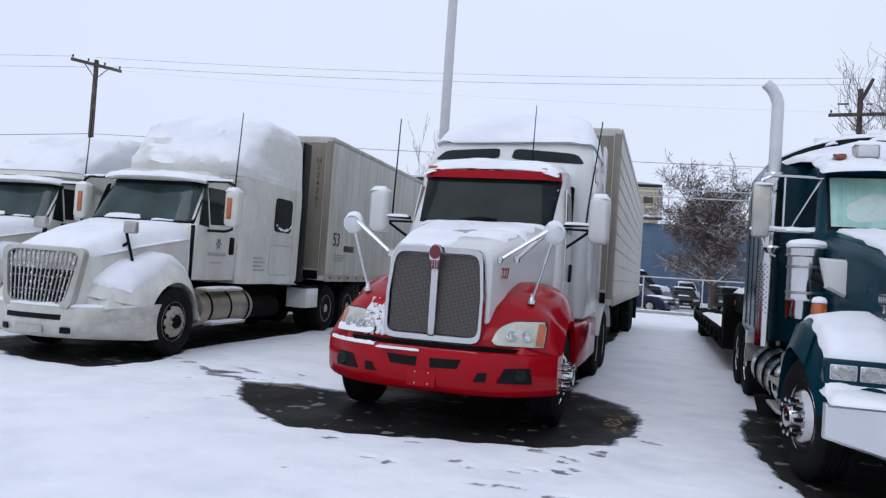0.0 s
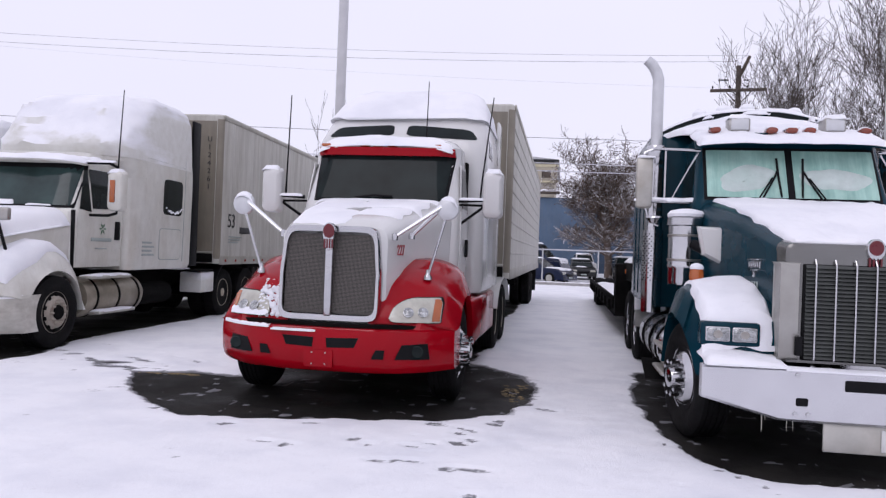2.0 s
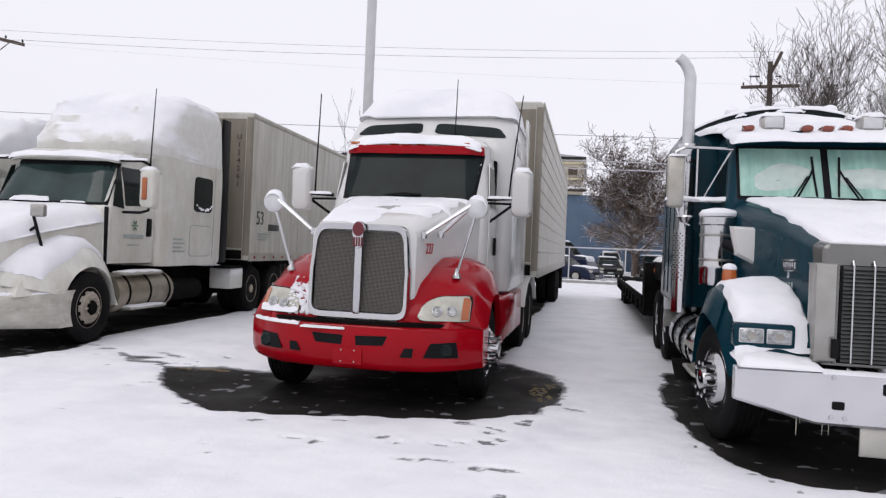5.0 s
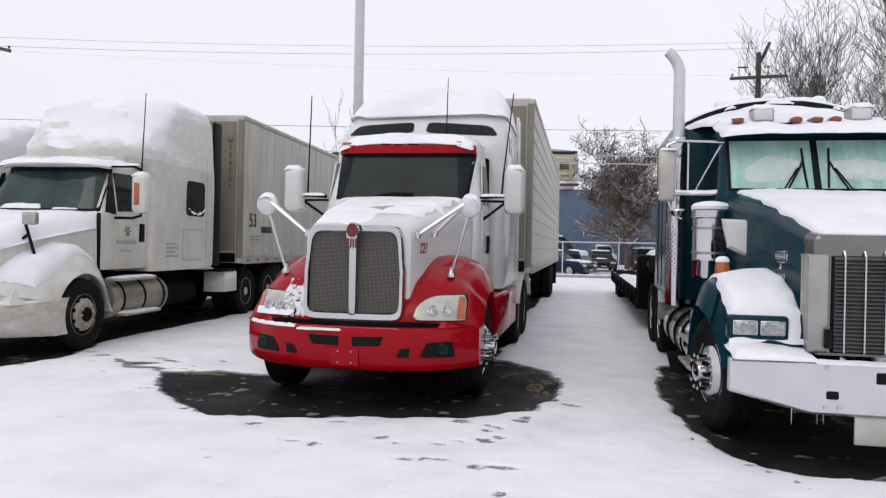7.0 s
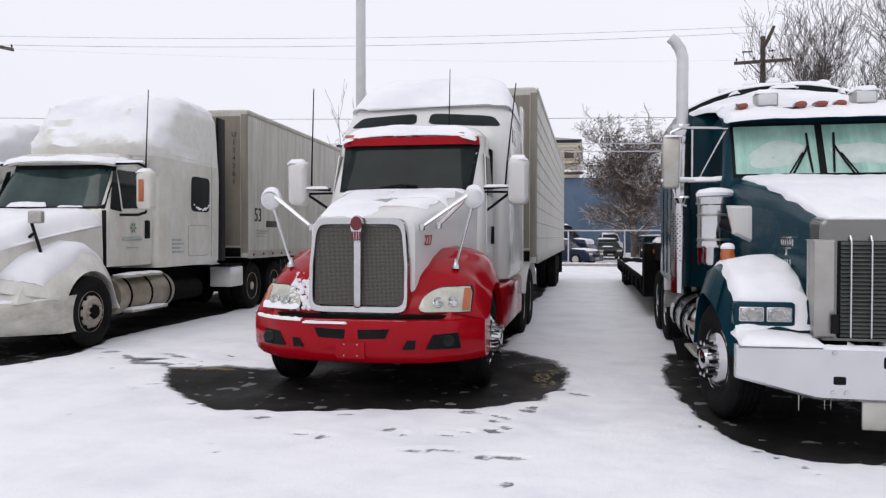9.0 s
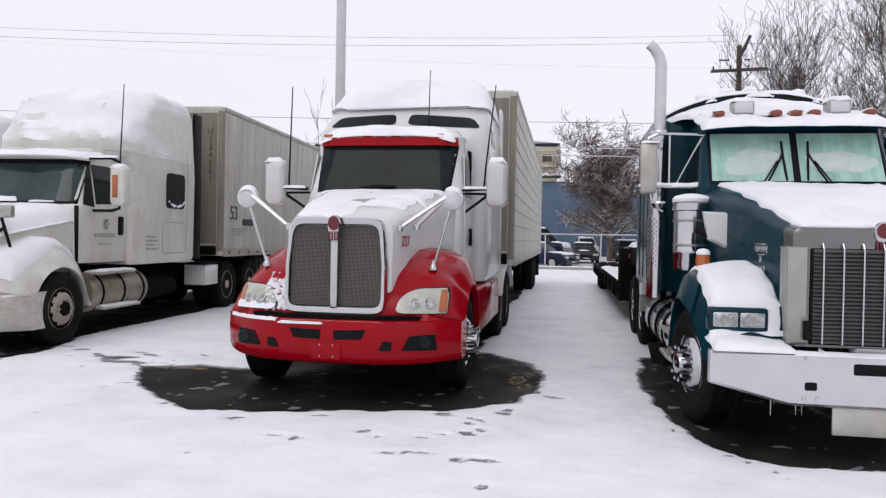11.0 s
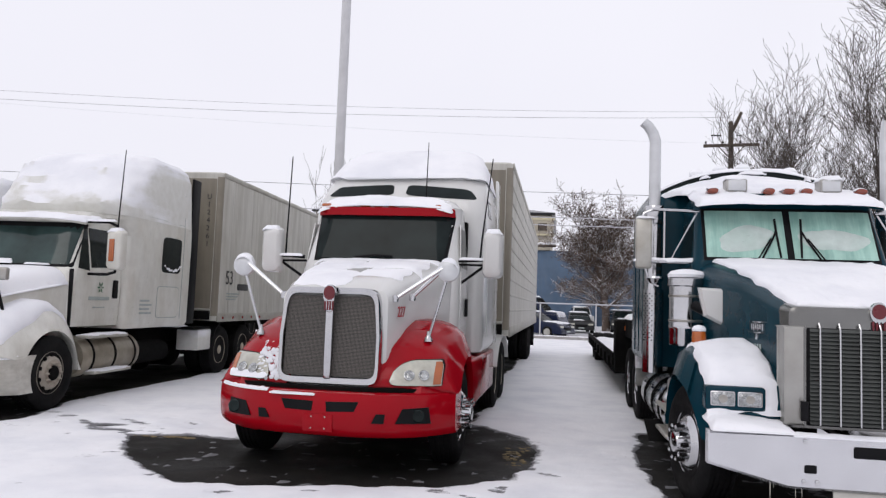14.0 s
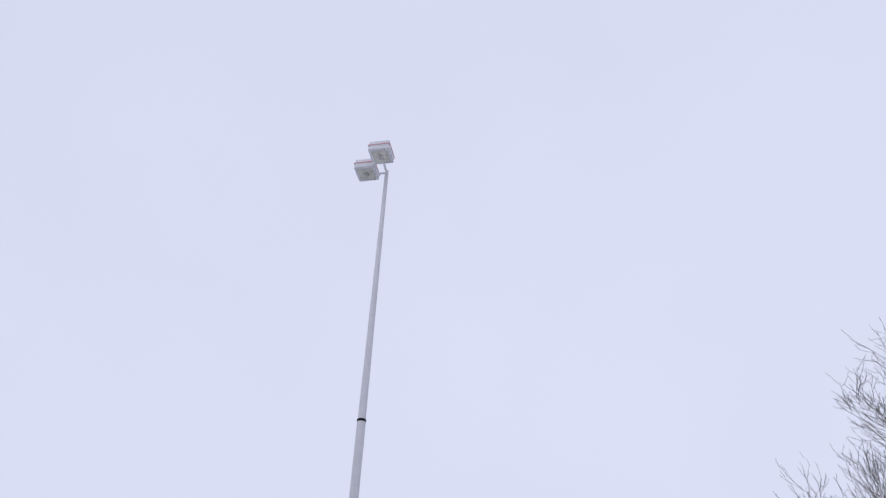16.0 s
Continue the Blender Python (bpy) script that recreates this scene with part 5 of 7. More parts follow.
    for x in (-0.46, 0.50):
        bm = B()
        block(bm, x - 0.11, x + 0.11, 1.46, 1.66, 2.97, 3.13, 0.025)
        rl = part("roof_light", bm, worn_steel, cab, "boxy grey roof light with snow on top")
        bm = B()
        block(bm, x - 0.09, x + 0.09, 1.452, 1.47, 2.99, 3.11, 0.01)
        part("lens", bm, frosted_steel, rl)
        bm = B()
        snow_slab(bm, x - 0.11, x + 0.11, 1.46, 1.66, lambda a, c: 3.12, 0.05, 0.04, 0.03, 5 + x)
        part("snow_cap", bm, snow, rl, "cap of snow")
    # sleeper with domed roof
    SL = [(1.0, 1.22, 2.22, 4.55, 0.08, 0.05), (1.06, 1.26, 2.22, 4.55, 0.10, 0.05), (2.80, 1.26, 2.22, 4.55, 0.12, 0.05), (2.98, 1.24, 2.26, 4.55, 0.16, 0.06), (3.10, 1.18, 2.34, 4.52, 0.2, 0.1)]
    sl = part("sleeper", stack(B(), SL, 6), teal_paint, t, "dark teal sleeper box")
    bm = B()
    arch = lambda x: 3.46 - 0.35 * (abs(x) / 1.24) ** 2.3
    sheet(bm, lambda u, v: (-1.24 + 2.48 * u, 2.80 + 1.72 * v, arch(-1.24 + 2.48 * u)), 28, 8, 0.30, (0, 0, -1))
    dome = part("roof_dome", bm, teal_paint, t, "arched sleeper roof")
    for s in (-1, 1):
        bm = B()
        sheet(bm, lambda u, v: (s * (0.13 + 1.0 * u), 2.785, arch(0.13 + 1.0 * u) - 0.072 + 0.055 * v), 14, 1, 0.03, (0, 1, 0))
        part("roof_window", bm, dark_glass, dome, "slim dark roof window")
        for y in (2.6, 3.1, 3.6, 4.1):
            bm = B()
            tube(bm, [(s * 1.262, y, 1.1), (s * 1.262, y, 2.9)], 0.006, 5)
            part("rivet_seam", bm, teal_paint, sl)
    bm = B()
    snow_slab(bm, -1.24, 1.24, 2.77, 4.5, lambda x, y: arch(x) - 0.004, 0.06, 0.07, 0.05, 71.0, 0.02)
    part("snow_cover", bm, snow, dome, "snow over the arched roof")
    # snow slopes up from the cab roof to the slits, wider behind the cab
    spread = lambda y: float(np.interp(y, [1.6, 2.2, 2.36, 2.8], [0.90, 0.98, 1.18, 1.23]))
    bm = B()
    snow_slab(bm, -1.0, 1.0, 1.58, 2.78, lambda x, y: 2.955 + (arch(x * spread(y)) - 0.115 - 2.955) * min(1, max(0, y - 1.62) / 1.12), 0.06, 0.08, 0.04, 72.0, 0.02)
    for v in bm.verts:
        v.co.x *= spread(v.co.y)
    part("snow_drift", bm, snow, dome, "snow drifted up to the roof windows")
    for x0, x1, sd in ((-0.15, 0.15, 73.0), (-0.62, -0.50, 74.0), (0.62, 0.70, 76.0)):
        bm = B()
        snow_slab(bm, x0, x1, 2.70, 2.84, lambda x, y: arch(x) - 0.055, 0.06, 0.05, 0.03, sd)
        part("snow_bridge", bm, snow, dome, "snow bridging the roof windows")
    for x in (-0.62, -0.33, -0.05, 0.52):
        bm = B()
        lathe_z(bm, [(0.09, 0), (0.095, 0.04), (0.06, 0.085), (0.01, 0.10)], x, 3.0, arch(x) + 0.03, 12)
        part("snow_capped_marker", bm, snow, dome, "snow-capped marker lamp")
    # stacks, shields, mirrors, air cleaners
    for s in (-1, 1):
        X = s * 1.262
        bm = B()
        tube(bm, [(X, 2.0, 0.95), (X, 2.0, 2.85)], 0.095, 16)
        st = part("exhaust_pipe", bm, chrome, t, "tall chrome exhaust stack with a curved tip")
        bm = B()
        lean = -0.085 if s < 0 else 0.0
        tube(bm, [(X, 2.0, 2.8), (X, 2.0, 3.55), (X, 2.0, 3.66), (X + lean * 0.35, 1.99, 3.75), (X + lean, 1.97, 3.83), (X + lean * 1.7, 1.96, 3.88)], [0.066, 0.066, 0.066, 0.065, 0.062, 0.058], 16)
        part("stack_pipe", bm, frosted_steel, st, "frosted steel pipe")
        bm = B()
        lathe_z(bm, [(0.10, 0), (0.11, 0.02), (0.11, 0.2), (0.10, 0.22)], X, 2.0, 2.66, 16)
        part("clamp", bm, chrome, st)
        bm = B()
        sheet(bm, lambda u, v: (X + s * 0.0 + 0.115 * math.cos(math.pi * (1 + u)), 2.0 + 0.115 * math.sin(math.pi * (1 + u)), 0.95 + 0.95 * v), 10, 1, 0.004, (0, 1, 0))
        sh = part("heat_shield", bm, chrome, st, "perforated chrome heat shield")
        bm = B()
        for r_ in range(20):
            for c_ in range(5):
                a = math.pi * (1.12 + 0.76 * (c_ + 0.5 * (r_ % 2)) / 5)
                p = Vector((X + 0.118 * math.cos(a), 2.0 + 0.118 * math.sin(a), 1.32 + 0.028 * r_))
                bmesh.ops.create_icosphere(bm, subdivisions=1, radius=0.0085, matrix=Matrix.Translation(p))
        tagged(part("perforations", bm, plastic_black, sh), kind="stuff")
        # air cleaner
        ax = s * 1.05
        bm = B()
        lathe_z(bm, [(0.16, 0), (0.17, 0.03), (0.17, 0.16), (0.175, 0.17), (0.175, 0.20), (0.17, 0.21), (0.17, 0.60), (0.19, 0.61), (0.19, 0.68), (0.17, 0.70)], ax, 1.02, 1.31, 24)
        ac = part("air_cleaner", bm, chrome, t, "polished canister air cleaner with snow on top")
        for zz in (1.55, 1.80, 1.93):
            bm = B()
            lathe_z(bm, [(0.172, 0), (0.18, 0.004), (0.18, 0.022), (0.172, 0.026)], ax, 1.02, zz, 24)
            part("strap", bm, worn_steel, ac)
        bm = B()
        lathe_z(bm, [(0.185, 0.0), (0.19, 0.03), (0.16, 0.065), (0.07, 0.085), (0.005, 0.09)], ax, 1.02, 2.005, 24)
        part("snow_cap", bm, snow, ac, "cap of snow")
        # hood side mirror seen from behind its white shell
        hx = s * 0.84
        bm = B()
        loft(bm, [[(hx + x * k, yy, 1.73 + z * k) for x, z in ((-0.14 * -s, -0.11), (0.06 * -s, -0.21), (0.16 * -s, -0.17), (0.18 * -s, 0.15), (-0.19 * -s, 0.16))] for yy, k in ((0.42, 0.85), (0.45, 1.0), (0.52, 1.0))])
        hm = part("hood_mirror", bm, white_paint, t, "white plastic hood mirror shell")
        bm = B()
        tube(bm, [(hx + s * 0.10, 0.5, 1.66), (hx + s * 0.20, 0.62, 1.72)], 0.05, 10)
        part("mirror_bracket", bm, plastic_black, hm)
        bm = B()
        tube(bm, [(hx - s * 0.04, 0.5, 1.55), (s * 0.74, 0.4, 1.42)], 0.022, 8)
        part("mirror_arm", bm, plastic_black, hm)
        # door mirror
        mx = s * 1.46
        bm = B()
        block(bm, mx - 0.085, mx + 0.085, 1.22, 1.30, 2.10, 2.66, 0.03)
        mr = part("mirror", bm, aluminium, t, "tall satin metal door mirror")
        bm = B()
        block(bm, mx - 0.07, mx + 0.07, 1.30, 1.306, 2.13, 2.63, 0.01)
        part("mirror_glass", bm, chrome, mr)
        bm = B()
        snow_slab(bm, mx - 0.08, mx + 0.08, 1.22, 1.31, lambda a, c: 2.65, 0.03, 0.03, 0.03, mx)
        part("snow_cap", bm, snow, mr, "cap of snow")
        for pts, r in (([(mx, 1.24, 2.18), (s * 0.86, 1.28, 2.18)], 0.020), ([(mx + s * 0.02, 1.26, 2.62), (mx, 1.26, 2.70), (s * 1.36, 1.27, 2.745), (s * 0.88, 1.34, 2.74)], 0.016), ([(s * 1.24, 1.3, 2.74), (s * 1.24, 1.3, 2.18)], 0.011), ([(s * 0.90, 1.34, 2.72), (s * 1.18, 1.27, 2.19)], 0.010), ([(mx, 1.26, 2.18), (mx - s * 0.06, 1.26, 1.98), (mx - s * 0.16, 1.26, 1.92)], 0.012)):
            bm = B()
            tube(bm, pts, r, 8)
            part("mirror_arm", bm, chrome, mr)
        bm = B()
        snow_slab(bm, *sorted((s * 0.88, s * 1.56)), 1.235, 1.29, lambda a, c: 2.19, 0.045, 0.03, 0.03, 80 + s)
        part("snow_line", bm, snow, mr, "snow lying along the arm")
        bm = B()
        lathe_z(bm, [(0.02, 0.03), (0.09, 0.02), (0.10, 0.0), (0.06, -0.05), (0.01, -0.06)], mx + s * -0.12, 1.26, 2.0, 16)
        part("convex_mirror", bm, chrome, mr)
        # tanks and steps
        bm = B()
        loft(bm, [[(s * 0.92 + 0.30 * k * math.cos(a), y, 0.58 + 0.30 * k * math.sin(a)) for a in (2 * math.pi * i / 28 for i in range(28))] for y, k in ((1.55, 0.9), (1.58, 1.0), (3.55, 1.0), (3.60, 0.9))])
        tk = part("fuel_tank", bm, chrome, t, "round polished fuel tank with black straps")
        for y in (1.75, 2.35, 3.1):
            bm = B()
            loft(bm, [[(s * 0.92 + 0.31 * math.cos(a), yy, 0.58 + 0.31 * math.sin(a)) for a in (2 * math.pi * i / 28 for i in range(28))] for yy in (y, y + 0.06)])
            part("tank_strap", bm, frame_black, tk)
        bm = B()
        block(bm, *sorted((s * 0.70, s * 1.16)), 1.05, 1.52, 0.62, 0.95, 0.04)
        part("battery_box", bm, worn_steel, t)
        for y0, z0 in ((1.0, 0.36), (1.0, 0.62)):
            bm = B()
            block(bm, *sorted((s * 0.98, s * 1.25)), y0, 1.75, z0, z0 + 0.04, 0.012)
            part("step", bm, aluminium, t, "tread plate step")
        bm = B()
        sheet(bm, lambda u, v: (s * (0.98 + 0.36 * u), 1.55 + 0.55 * v, 0.24 + 0.16 * v), 3, 3, 0.02, (0, 1, 0))
        part("splash_plate", bm, frame_black, t)
        # quarter fenders with snow
        bm = B()
        ring = []
        for i in range(11):
            a = math.pi * (0.02 + 0.46 * i / 10)
            ring.append([(x, 5.05 - 0.62 * math.cos(a) * 1.0, 0.52 + 0.60 * math.sin(a) + dz) for x, dz in ((s * 0.74, 0), (s * 1.20, 0), (s * 1.20, 0.02), (s * 0.74, 0.02))])
        loft(bm, ring)
        qf = part("quarter_fender", bm, worn_steel, t)
        bm = B()
        snow_slab(bm, *sorted((s * 0.76, s * 1.20)), 4.50, 5.05, lambda x, y: 0.52 + 0.62 * math.sqrt(max(0, 1 - ((5.05 - y) / 0.62) ** 2)) + 0.01, 0.06, 0.07, 0.04, 90 + s)
        part("snow_cover", bm, snow, qf, "snow on the fender")
        wheel(t, s * 1.08, 0, s, "spiked", label="bright polished ten-bolt rim", steer=11)
    tandem(t, (4.95, 6.25), "polished")
    bm = B()
    stack(bm, [(0.98, 0.5, 5.0, 6.2, 0.2, 0.2), (1.12, 0.5, 5.0, 6.2, 0.2, 0.2)])
    part("fifth_wheel", bm, frame_black, t)
    return t


teal_tractor(pose(2.30, 6.9, 0))


def lowboy(m):
    """A low flat trailer: gooseneck over the tandem, then a deck near the ground."""
    t = thing("flatbed_trailer", m, "dark low flatbed trailer with snow on its deck", "trailer")
    bm = B()
    block(bm, -1.1, 1.1, 0.0, 2.6, 1.14, 1.50, 0.03)
    gn = part("gooseneck", bm, frame_black, t)
    bm = B()
    block(bm, -1.28, 1.28, 2.4, 3.0, 0.45, 1.46, 0.03)
    part("bulkhead", bm, frame_black, t)
    bm = B()
    block(bm, -1.28, 1.28, 2.8, 15.5, 0.40, 0.72, 0.03)
    deck = part("deck", bm, frame_black, t)
    for s in (-1, 1):
        bm = B()
        block(bm, *sorted((s * 1.26, s * 1.31)), 2.8, 15.5, 0.56, 0.80, 0.01)
        part("side_rail", bm, frame_black, deck)
        for k in range(8):
            bm = B()
            block(bm, *sorted((s * 1.30, s * 1.36)), 3.4 + 1.5 * k, 3.5 + 1.5 * k, 0.5, 0.72, 0.01)
            part("stake_pocket", bm, frame_black, deck)
        for y in (12.6, 13.9):
            wheel(t, s * 1.05, y, s, "steel", dual=True, R=0.44)
        bm = B()
        block(bm, *sorted((s * 1.0, s * 1.12)), 2.36, 2.42, 1.26, 1.36, 0.02)
        part("marker_lamp", bm, amber_lens, t)
    bm = B()
    snow_slab(bm, -1.1, 1.1, 0.0, 2.95, lambda x, y: 1.49, 0.10, 0.10, 0.08, 101.0)
    part("snow_cover", bm, snow, gn, "snow on the gooseneck")
    bm = B()
    snow_slab(bm, -1.26, 1.26, 3.0, 15.4, lambda x, y: 0.72, 0.06, 0.10, 0.2, 102.0)
    part("snow_cover", bm, snow, deck, "snow on the deck")
    return t


lowboy(pose(2.33, 12.4, 0))


# ---- the white tractors ----
def white_tractor(m, detailed, label):
    t = thing("semi_truck", m, label, "truck", "parked semi trucks")
    chassis(t, -0.9, 7.4)
    def by(x):
        return -1.50 + 0.75 * (abs(x) / 1.17) ** 2.6
    rings = []
    for i in range(27):
        x = -1.17 + 2.34 * i / 26
        k = (abs(x) / 1.17) ** 4
        y = by(x)
        zt, zb = 0.73 + 0.04 * k, 0.30 - 0.02 * k
        rings.append([(x, y + 0.10, zt + 0.01), (x, y + 0.02, zt), (x, y, zt - 0.05), (x, y + 0.004, zt - 0.2), (x, y + 0.02, zb + 0.14), (x, y + 0.05, zb + 0.04), (x, y + 0.1, zb), (x, y + 0.3 + 0.1 * k, zb), (x, y + 0.3 + 0.1 * k, zt + 0.01)])
    bumper = part("bumper", loft(B(), rings), dirty_bumper, t, "scuffed off-white bumper with road grime")
    def inset(nm, x0, x1, z0, z1, mat_, out=0.006):
        part(nm, sheet(B(), lambda u, v: (x0 + (x1 - x0) * u, by(x0 + (x1 - x0) * u) - out + 0.06 * max(0, 0.5 - (z0 + (z1 - z0) * v)), z0 + (z1 - z0) * v), 8, 2, 0.03, (0, 1, 0)), mat_, bumper)
    inset("intake_slot", -0.42, 0.42, 0.545, 0.615, plastic_black)
    for x in (-0.52, 0.42):
        inset("tow_hole", x, x + 0.11, 0.37, 0.45, plastic_black)
    inset("plate_holder", -0.25, 0.18, 0.36, 0.46, aluminium)
    bm = B()
    sheet(bm, lambda u, v: (-1.16 + 2.32 * u, by(-1.16 + 2.32 * u) + 0.01 + 0.14 * v, 0.74 + 0.03 * abs(2 * u - 1) ** 4 + 0.03 * math.sin(math.pi * v) * (0.8 + 0.5 * noise.noise(Vector((u * 9, 4, 0))))), 30, 4, 0.02, (0, 0, -1))
    part("snow_line", bm, snow, bumper, "snow lying along the bumper")
    # hood
    sec = [(-1.34, 0.50, 0.74, 1.42, 0.10), (-1.26, 0.58, 0.74, 1.50, 0.16), (-0.9, 0.66, 0.8, 1.67, 0.26), (-0.4, 0.74, 0.85, 1.82, 0.30), (0.1, 0.84, 0.9, 1.93, 0.32), (0.58, 0.94, 1.0, 2.0, 0.30)]
    bm = B()
    ribs(bm, [(y, -hw, hw, z0, z1, r, 0.02) for y, hw, z0, z1, r in sec], 6)
    hood = part("hood", bm, cream_paint, t, "white hood under snow")
    sy = [q[0] for q in sec]
    def hood_top(x, y):
        yy = min(max(y, sy[0]), sy[-1])
        hw, z1, r = (float(np.interp(yy, sy, [q[i] for q in sec])) for i in (1, 3, 4))
        k = max(0, abs(x) - (hw - r))
        return z1 - (r - math.sqrt(max(0, r * r - min(k, r * 0.98) ** 2)))
    bm = B()
    snow_slab(bm, -1.0, 1.0, -1.32, 0.56, lambda x, y: hood_top(x * float(np.interp(y, [-1.32, -0.9, 0.56], [0.54, 0.68, 0.96])), y), 0.032, 0.18, 0.04, 111.0, 0.03)
    for v in bm.verts:
        v.co.x *= float(np.interp(v.co.y, [-1.32, -0.9, 0.56], [0.54, 0.68, 0.96]))
    part("snow_cover", bm, snow, hood, "smooth snow over the hood")
    # grille
    gy = lambda z: -1.44 + 0.10 * (z - 0.7)
    gw = lambda z: 0.46 + 0.14 * (z - 0.74) / 0.74
    rings = []
    for out, k, dz in ((0.10, 1.12, 0.05), (0.0, 1.12, 0.05), (-0.012, 1.08, 0.03), (-0.01, 0.98, -0.01), (0.04, 0.96, -0.02)):
        rings.append([(px * gw(z) * k, gy(z) + out, z + (dz if pz > 0 else -dz * 1.6)) for px, pz, z in [(px, pz, 1.10 + 0.36 * pz) for px, pz in [(math.copysign(abs(math.cos(a)) ** 0.25, math.cos(a)), math.copysign(abs(math.sin(a)) ** 0.25, math.sin(a))) for a in (2 * math.pi * (i + 0.5) / 40 for i in range(40))]]])
    gr = part("grille", loft(B(), rings, cap=False), aluminium, t, "grey-white grille with snow-dusted vertical bars")
    bm = B()
    sheet(bm, lambda u, v: ((2 * u - 1) * gw(0.76 + 0.69 * v) * 0.96, gy(0.76 + 0.69 * v) + 0.05, 0.76 + 0.69 * v), 4, 4, 0.02, (0, 1, 0))
    part("grille_back", bm, plastic_black, gr)
    for k in range(15):
        u = (k + 0.5) / 15 * 2 - 1
        bm = B()
        tube(bm, [(u * gw(z) * 0.95, gy(z) + 0.015, z) for z in (0.76, 1.0, 1.25, 1.45)], 0.013, 6)
        part("grille_bar", bm, worn_steel, gr, "chrome bar with frozen snow")
    for z in (0.92, 1.1, 1.28):
        bm = B()
        tube(bm, [(-gw(z) * 0.95, gy(z) + 0.03, z), (gw(z) * 0.95, gy(z) + 0.03, z)], 0.008, 6)
        part("cross_bar", bm, worn_steel, gr)
    bm = B()
    rng = random.Random(12)
    for k in range(150):
        z = rng.uniform(0.77, 1.45)
        u = (rng.randrange(15) + 0.5) / 15 * 2 - 1
        bmesh.ops.create_icosphere(bm, subdivisions=1, radius=rng.uniform(0.006, 0.012), matrix=Matrix.Translation((u * gw(z) * 0.95 + rng.uniform(-0.01, 0.01), gy(z) + 0.002, z)))
    tagged(part("snow_flecks", bm, snow, gr), kind="stuff")
    # fenders
    crown = [(-1.20, 0.78), (-1.12, 0.98), (-0.85, 1.16), (-0.55, 1.30), (-0.2, 1.40), (0.1, 1.40), (0.36, 1.28), (0.54, 1.06), (0.62, 0.8), (0.66, 0.55)]
    cy_, cz_ = [q[0] for q in crown], [q[1] for q in crown]
    top_z = lambda y: float(np.interp(y, cy_, cz_))
    for s in (-1, 1):
        rings = []
        for i in range(33):
            y = -1.20 + 1.86 * i / 32
            zt = top_z(y)
            arch = 0.48 + math.sqrt(max(0, 0.60 ** 2 - (y + 0.02) ** 2)) if abs(y + 0.02) < 0.60 else 0.50
            low = min(max(0.74 if y < -0.6 else 0.5, arch), zt - 0.04)
            ring = []
            for k in range(11):
                u = k / 10
                x = 0.55 + 0.63 * u
                drop = 0.0 if u < 0.35 else (zt - low) * (1 - math.sqrt(max(0, 1 - ((u - 0.35) / 0.65) ** 2.8)))
                back = (0.42 * u ** 2.4 if y < -0.5 else 0.42 * u ** 2.4 * max(0, 1 - (y + 0.5) / 0.5))
                own = 0.48 + math.sqrt(max(0, 0.61 ** 2 - (y + back + 0.02) ** 2))
                ring.append((s * x, y + back, max(low, min(own, zt - 0.03) if u > 0.8 else 0, zt + 0.10 * (1 - u) - drop)))
            ring += [(s * 1.12, ring[-1][1], ring[-1][2] + 0.002), (s * 0.9, y + 0.02, max(low, zt - 0.05) - 0.03), (s * 0.55, y + 0.01, max(low, zt - 0.05) - 0.03)]
            rings.append(ring)
        fe = part("fender", loft(B(), rings), cream_paint, t, "white fender under snow")
        bm = B()
        def skin(a_, c_):
            u, y = 0.02 + 0.77 * a_, -1.12 + 1.60 * c_
            y += 0.03 * noise.noise(Vector((a_ * 5, c_ * 3, s))) * (1 if c_ in (0, 1) else 0)
            back = 0.42 * u ** 2.4 if y < -0.5 else 0.42 * u ** 2.4 * max(0, 1 - (y + 0.5) / 0.5)
            zt = top_z(y)
            low = min(max(0.74 if y < -0.6 else 0.5, 0.48 + math.sqrt(max(0, 0.6 ** 2 - (y + 0.02) ** 2))), zt - 0.04)
            drop = 0.0 if u < 0.35 else (zt - low) * (1 - math.sqrt(max(0, 1 - ((u - 0.35) / 0.65) ** 2.8)))
            e = min(1, 5 * min(a_ + 0.1, 1 - a_, c_, 1 - c_))
            lump = 0.026 + 0.040 * math.sqrt(max(0, e)) * (0.85 + 0.5 * noise.noise(Vector((u * 4, y * 3, 7))))
            return s * (0.55 + 0.63 * u + 0.25 * lump), y + back - 0.3 * lump * (y < -0.6), zt + 0.10 * (1 - u) - drop + lump
        sheet(bm, skin, 14, 30, 0.05, (0, 0, -1))
        part("snow_cover", bm, snow, fe, "snow over the fender")
        bm = B()
        sheet(bm, lambda u, v: (s * (0.66 + 0.42 * u), -1.06 + 0.46 * u ** 2 + 0.10 * v, 0.86 + 0.02 * u + 0.16 * v), 8, 4, 0.05, (0, 1, 0))
        part("headlight", bm, lens_glass, t, "headlight crusted with snow")
        wheel(t, s * 1.03, 0, s, "steel")
        # fuel tank, steps
        bm = B()
        loft(bm, [[(s * 0.84 + 0.31 * k * math.cos(a), y, 0.66 + 0.31 * k * math.sin(a)) for a in (2 * math.pi * i / 28 for i in range(28))] for y, k in ((0.78, 0.92), (0.82, 1.0), (2.35, 1.0), (2.40, 0.92))])
        tk = part("fuel_tank", bm, tank_grime, t, "dirty brownish aluminium fuel tank")
        for y in (1.0, 1.6, 2.2):
            bm = B()
            loft(bm, [[(s * 0.84 + 0.318 * math.cos(a), yy, 0.66 + 0.318 * math.sin(a)) for a in (2 * math.pi * i / 28 for i in range(28))] for yy in (y, y + 0.05)])
            part("tank_strap", bm, frame_black, tk)
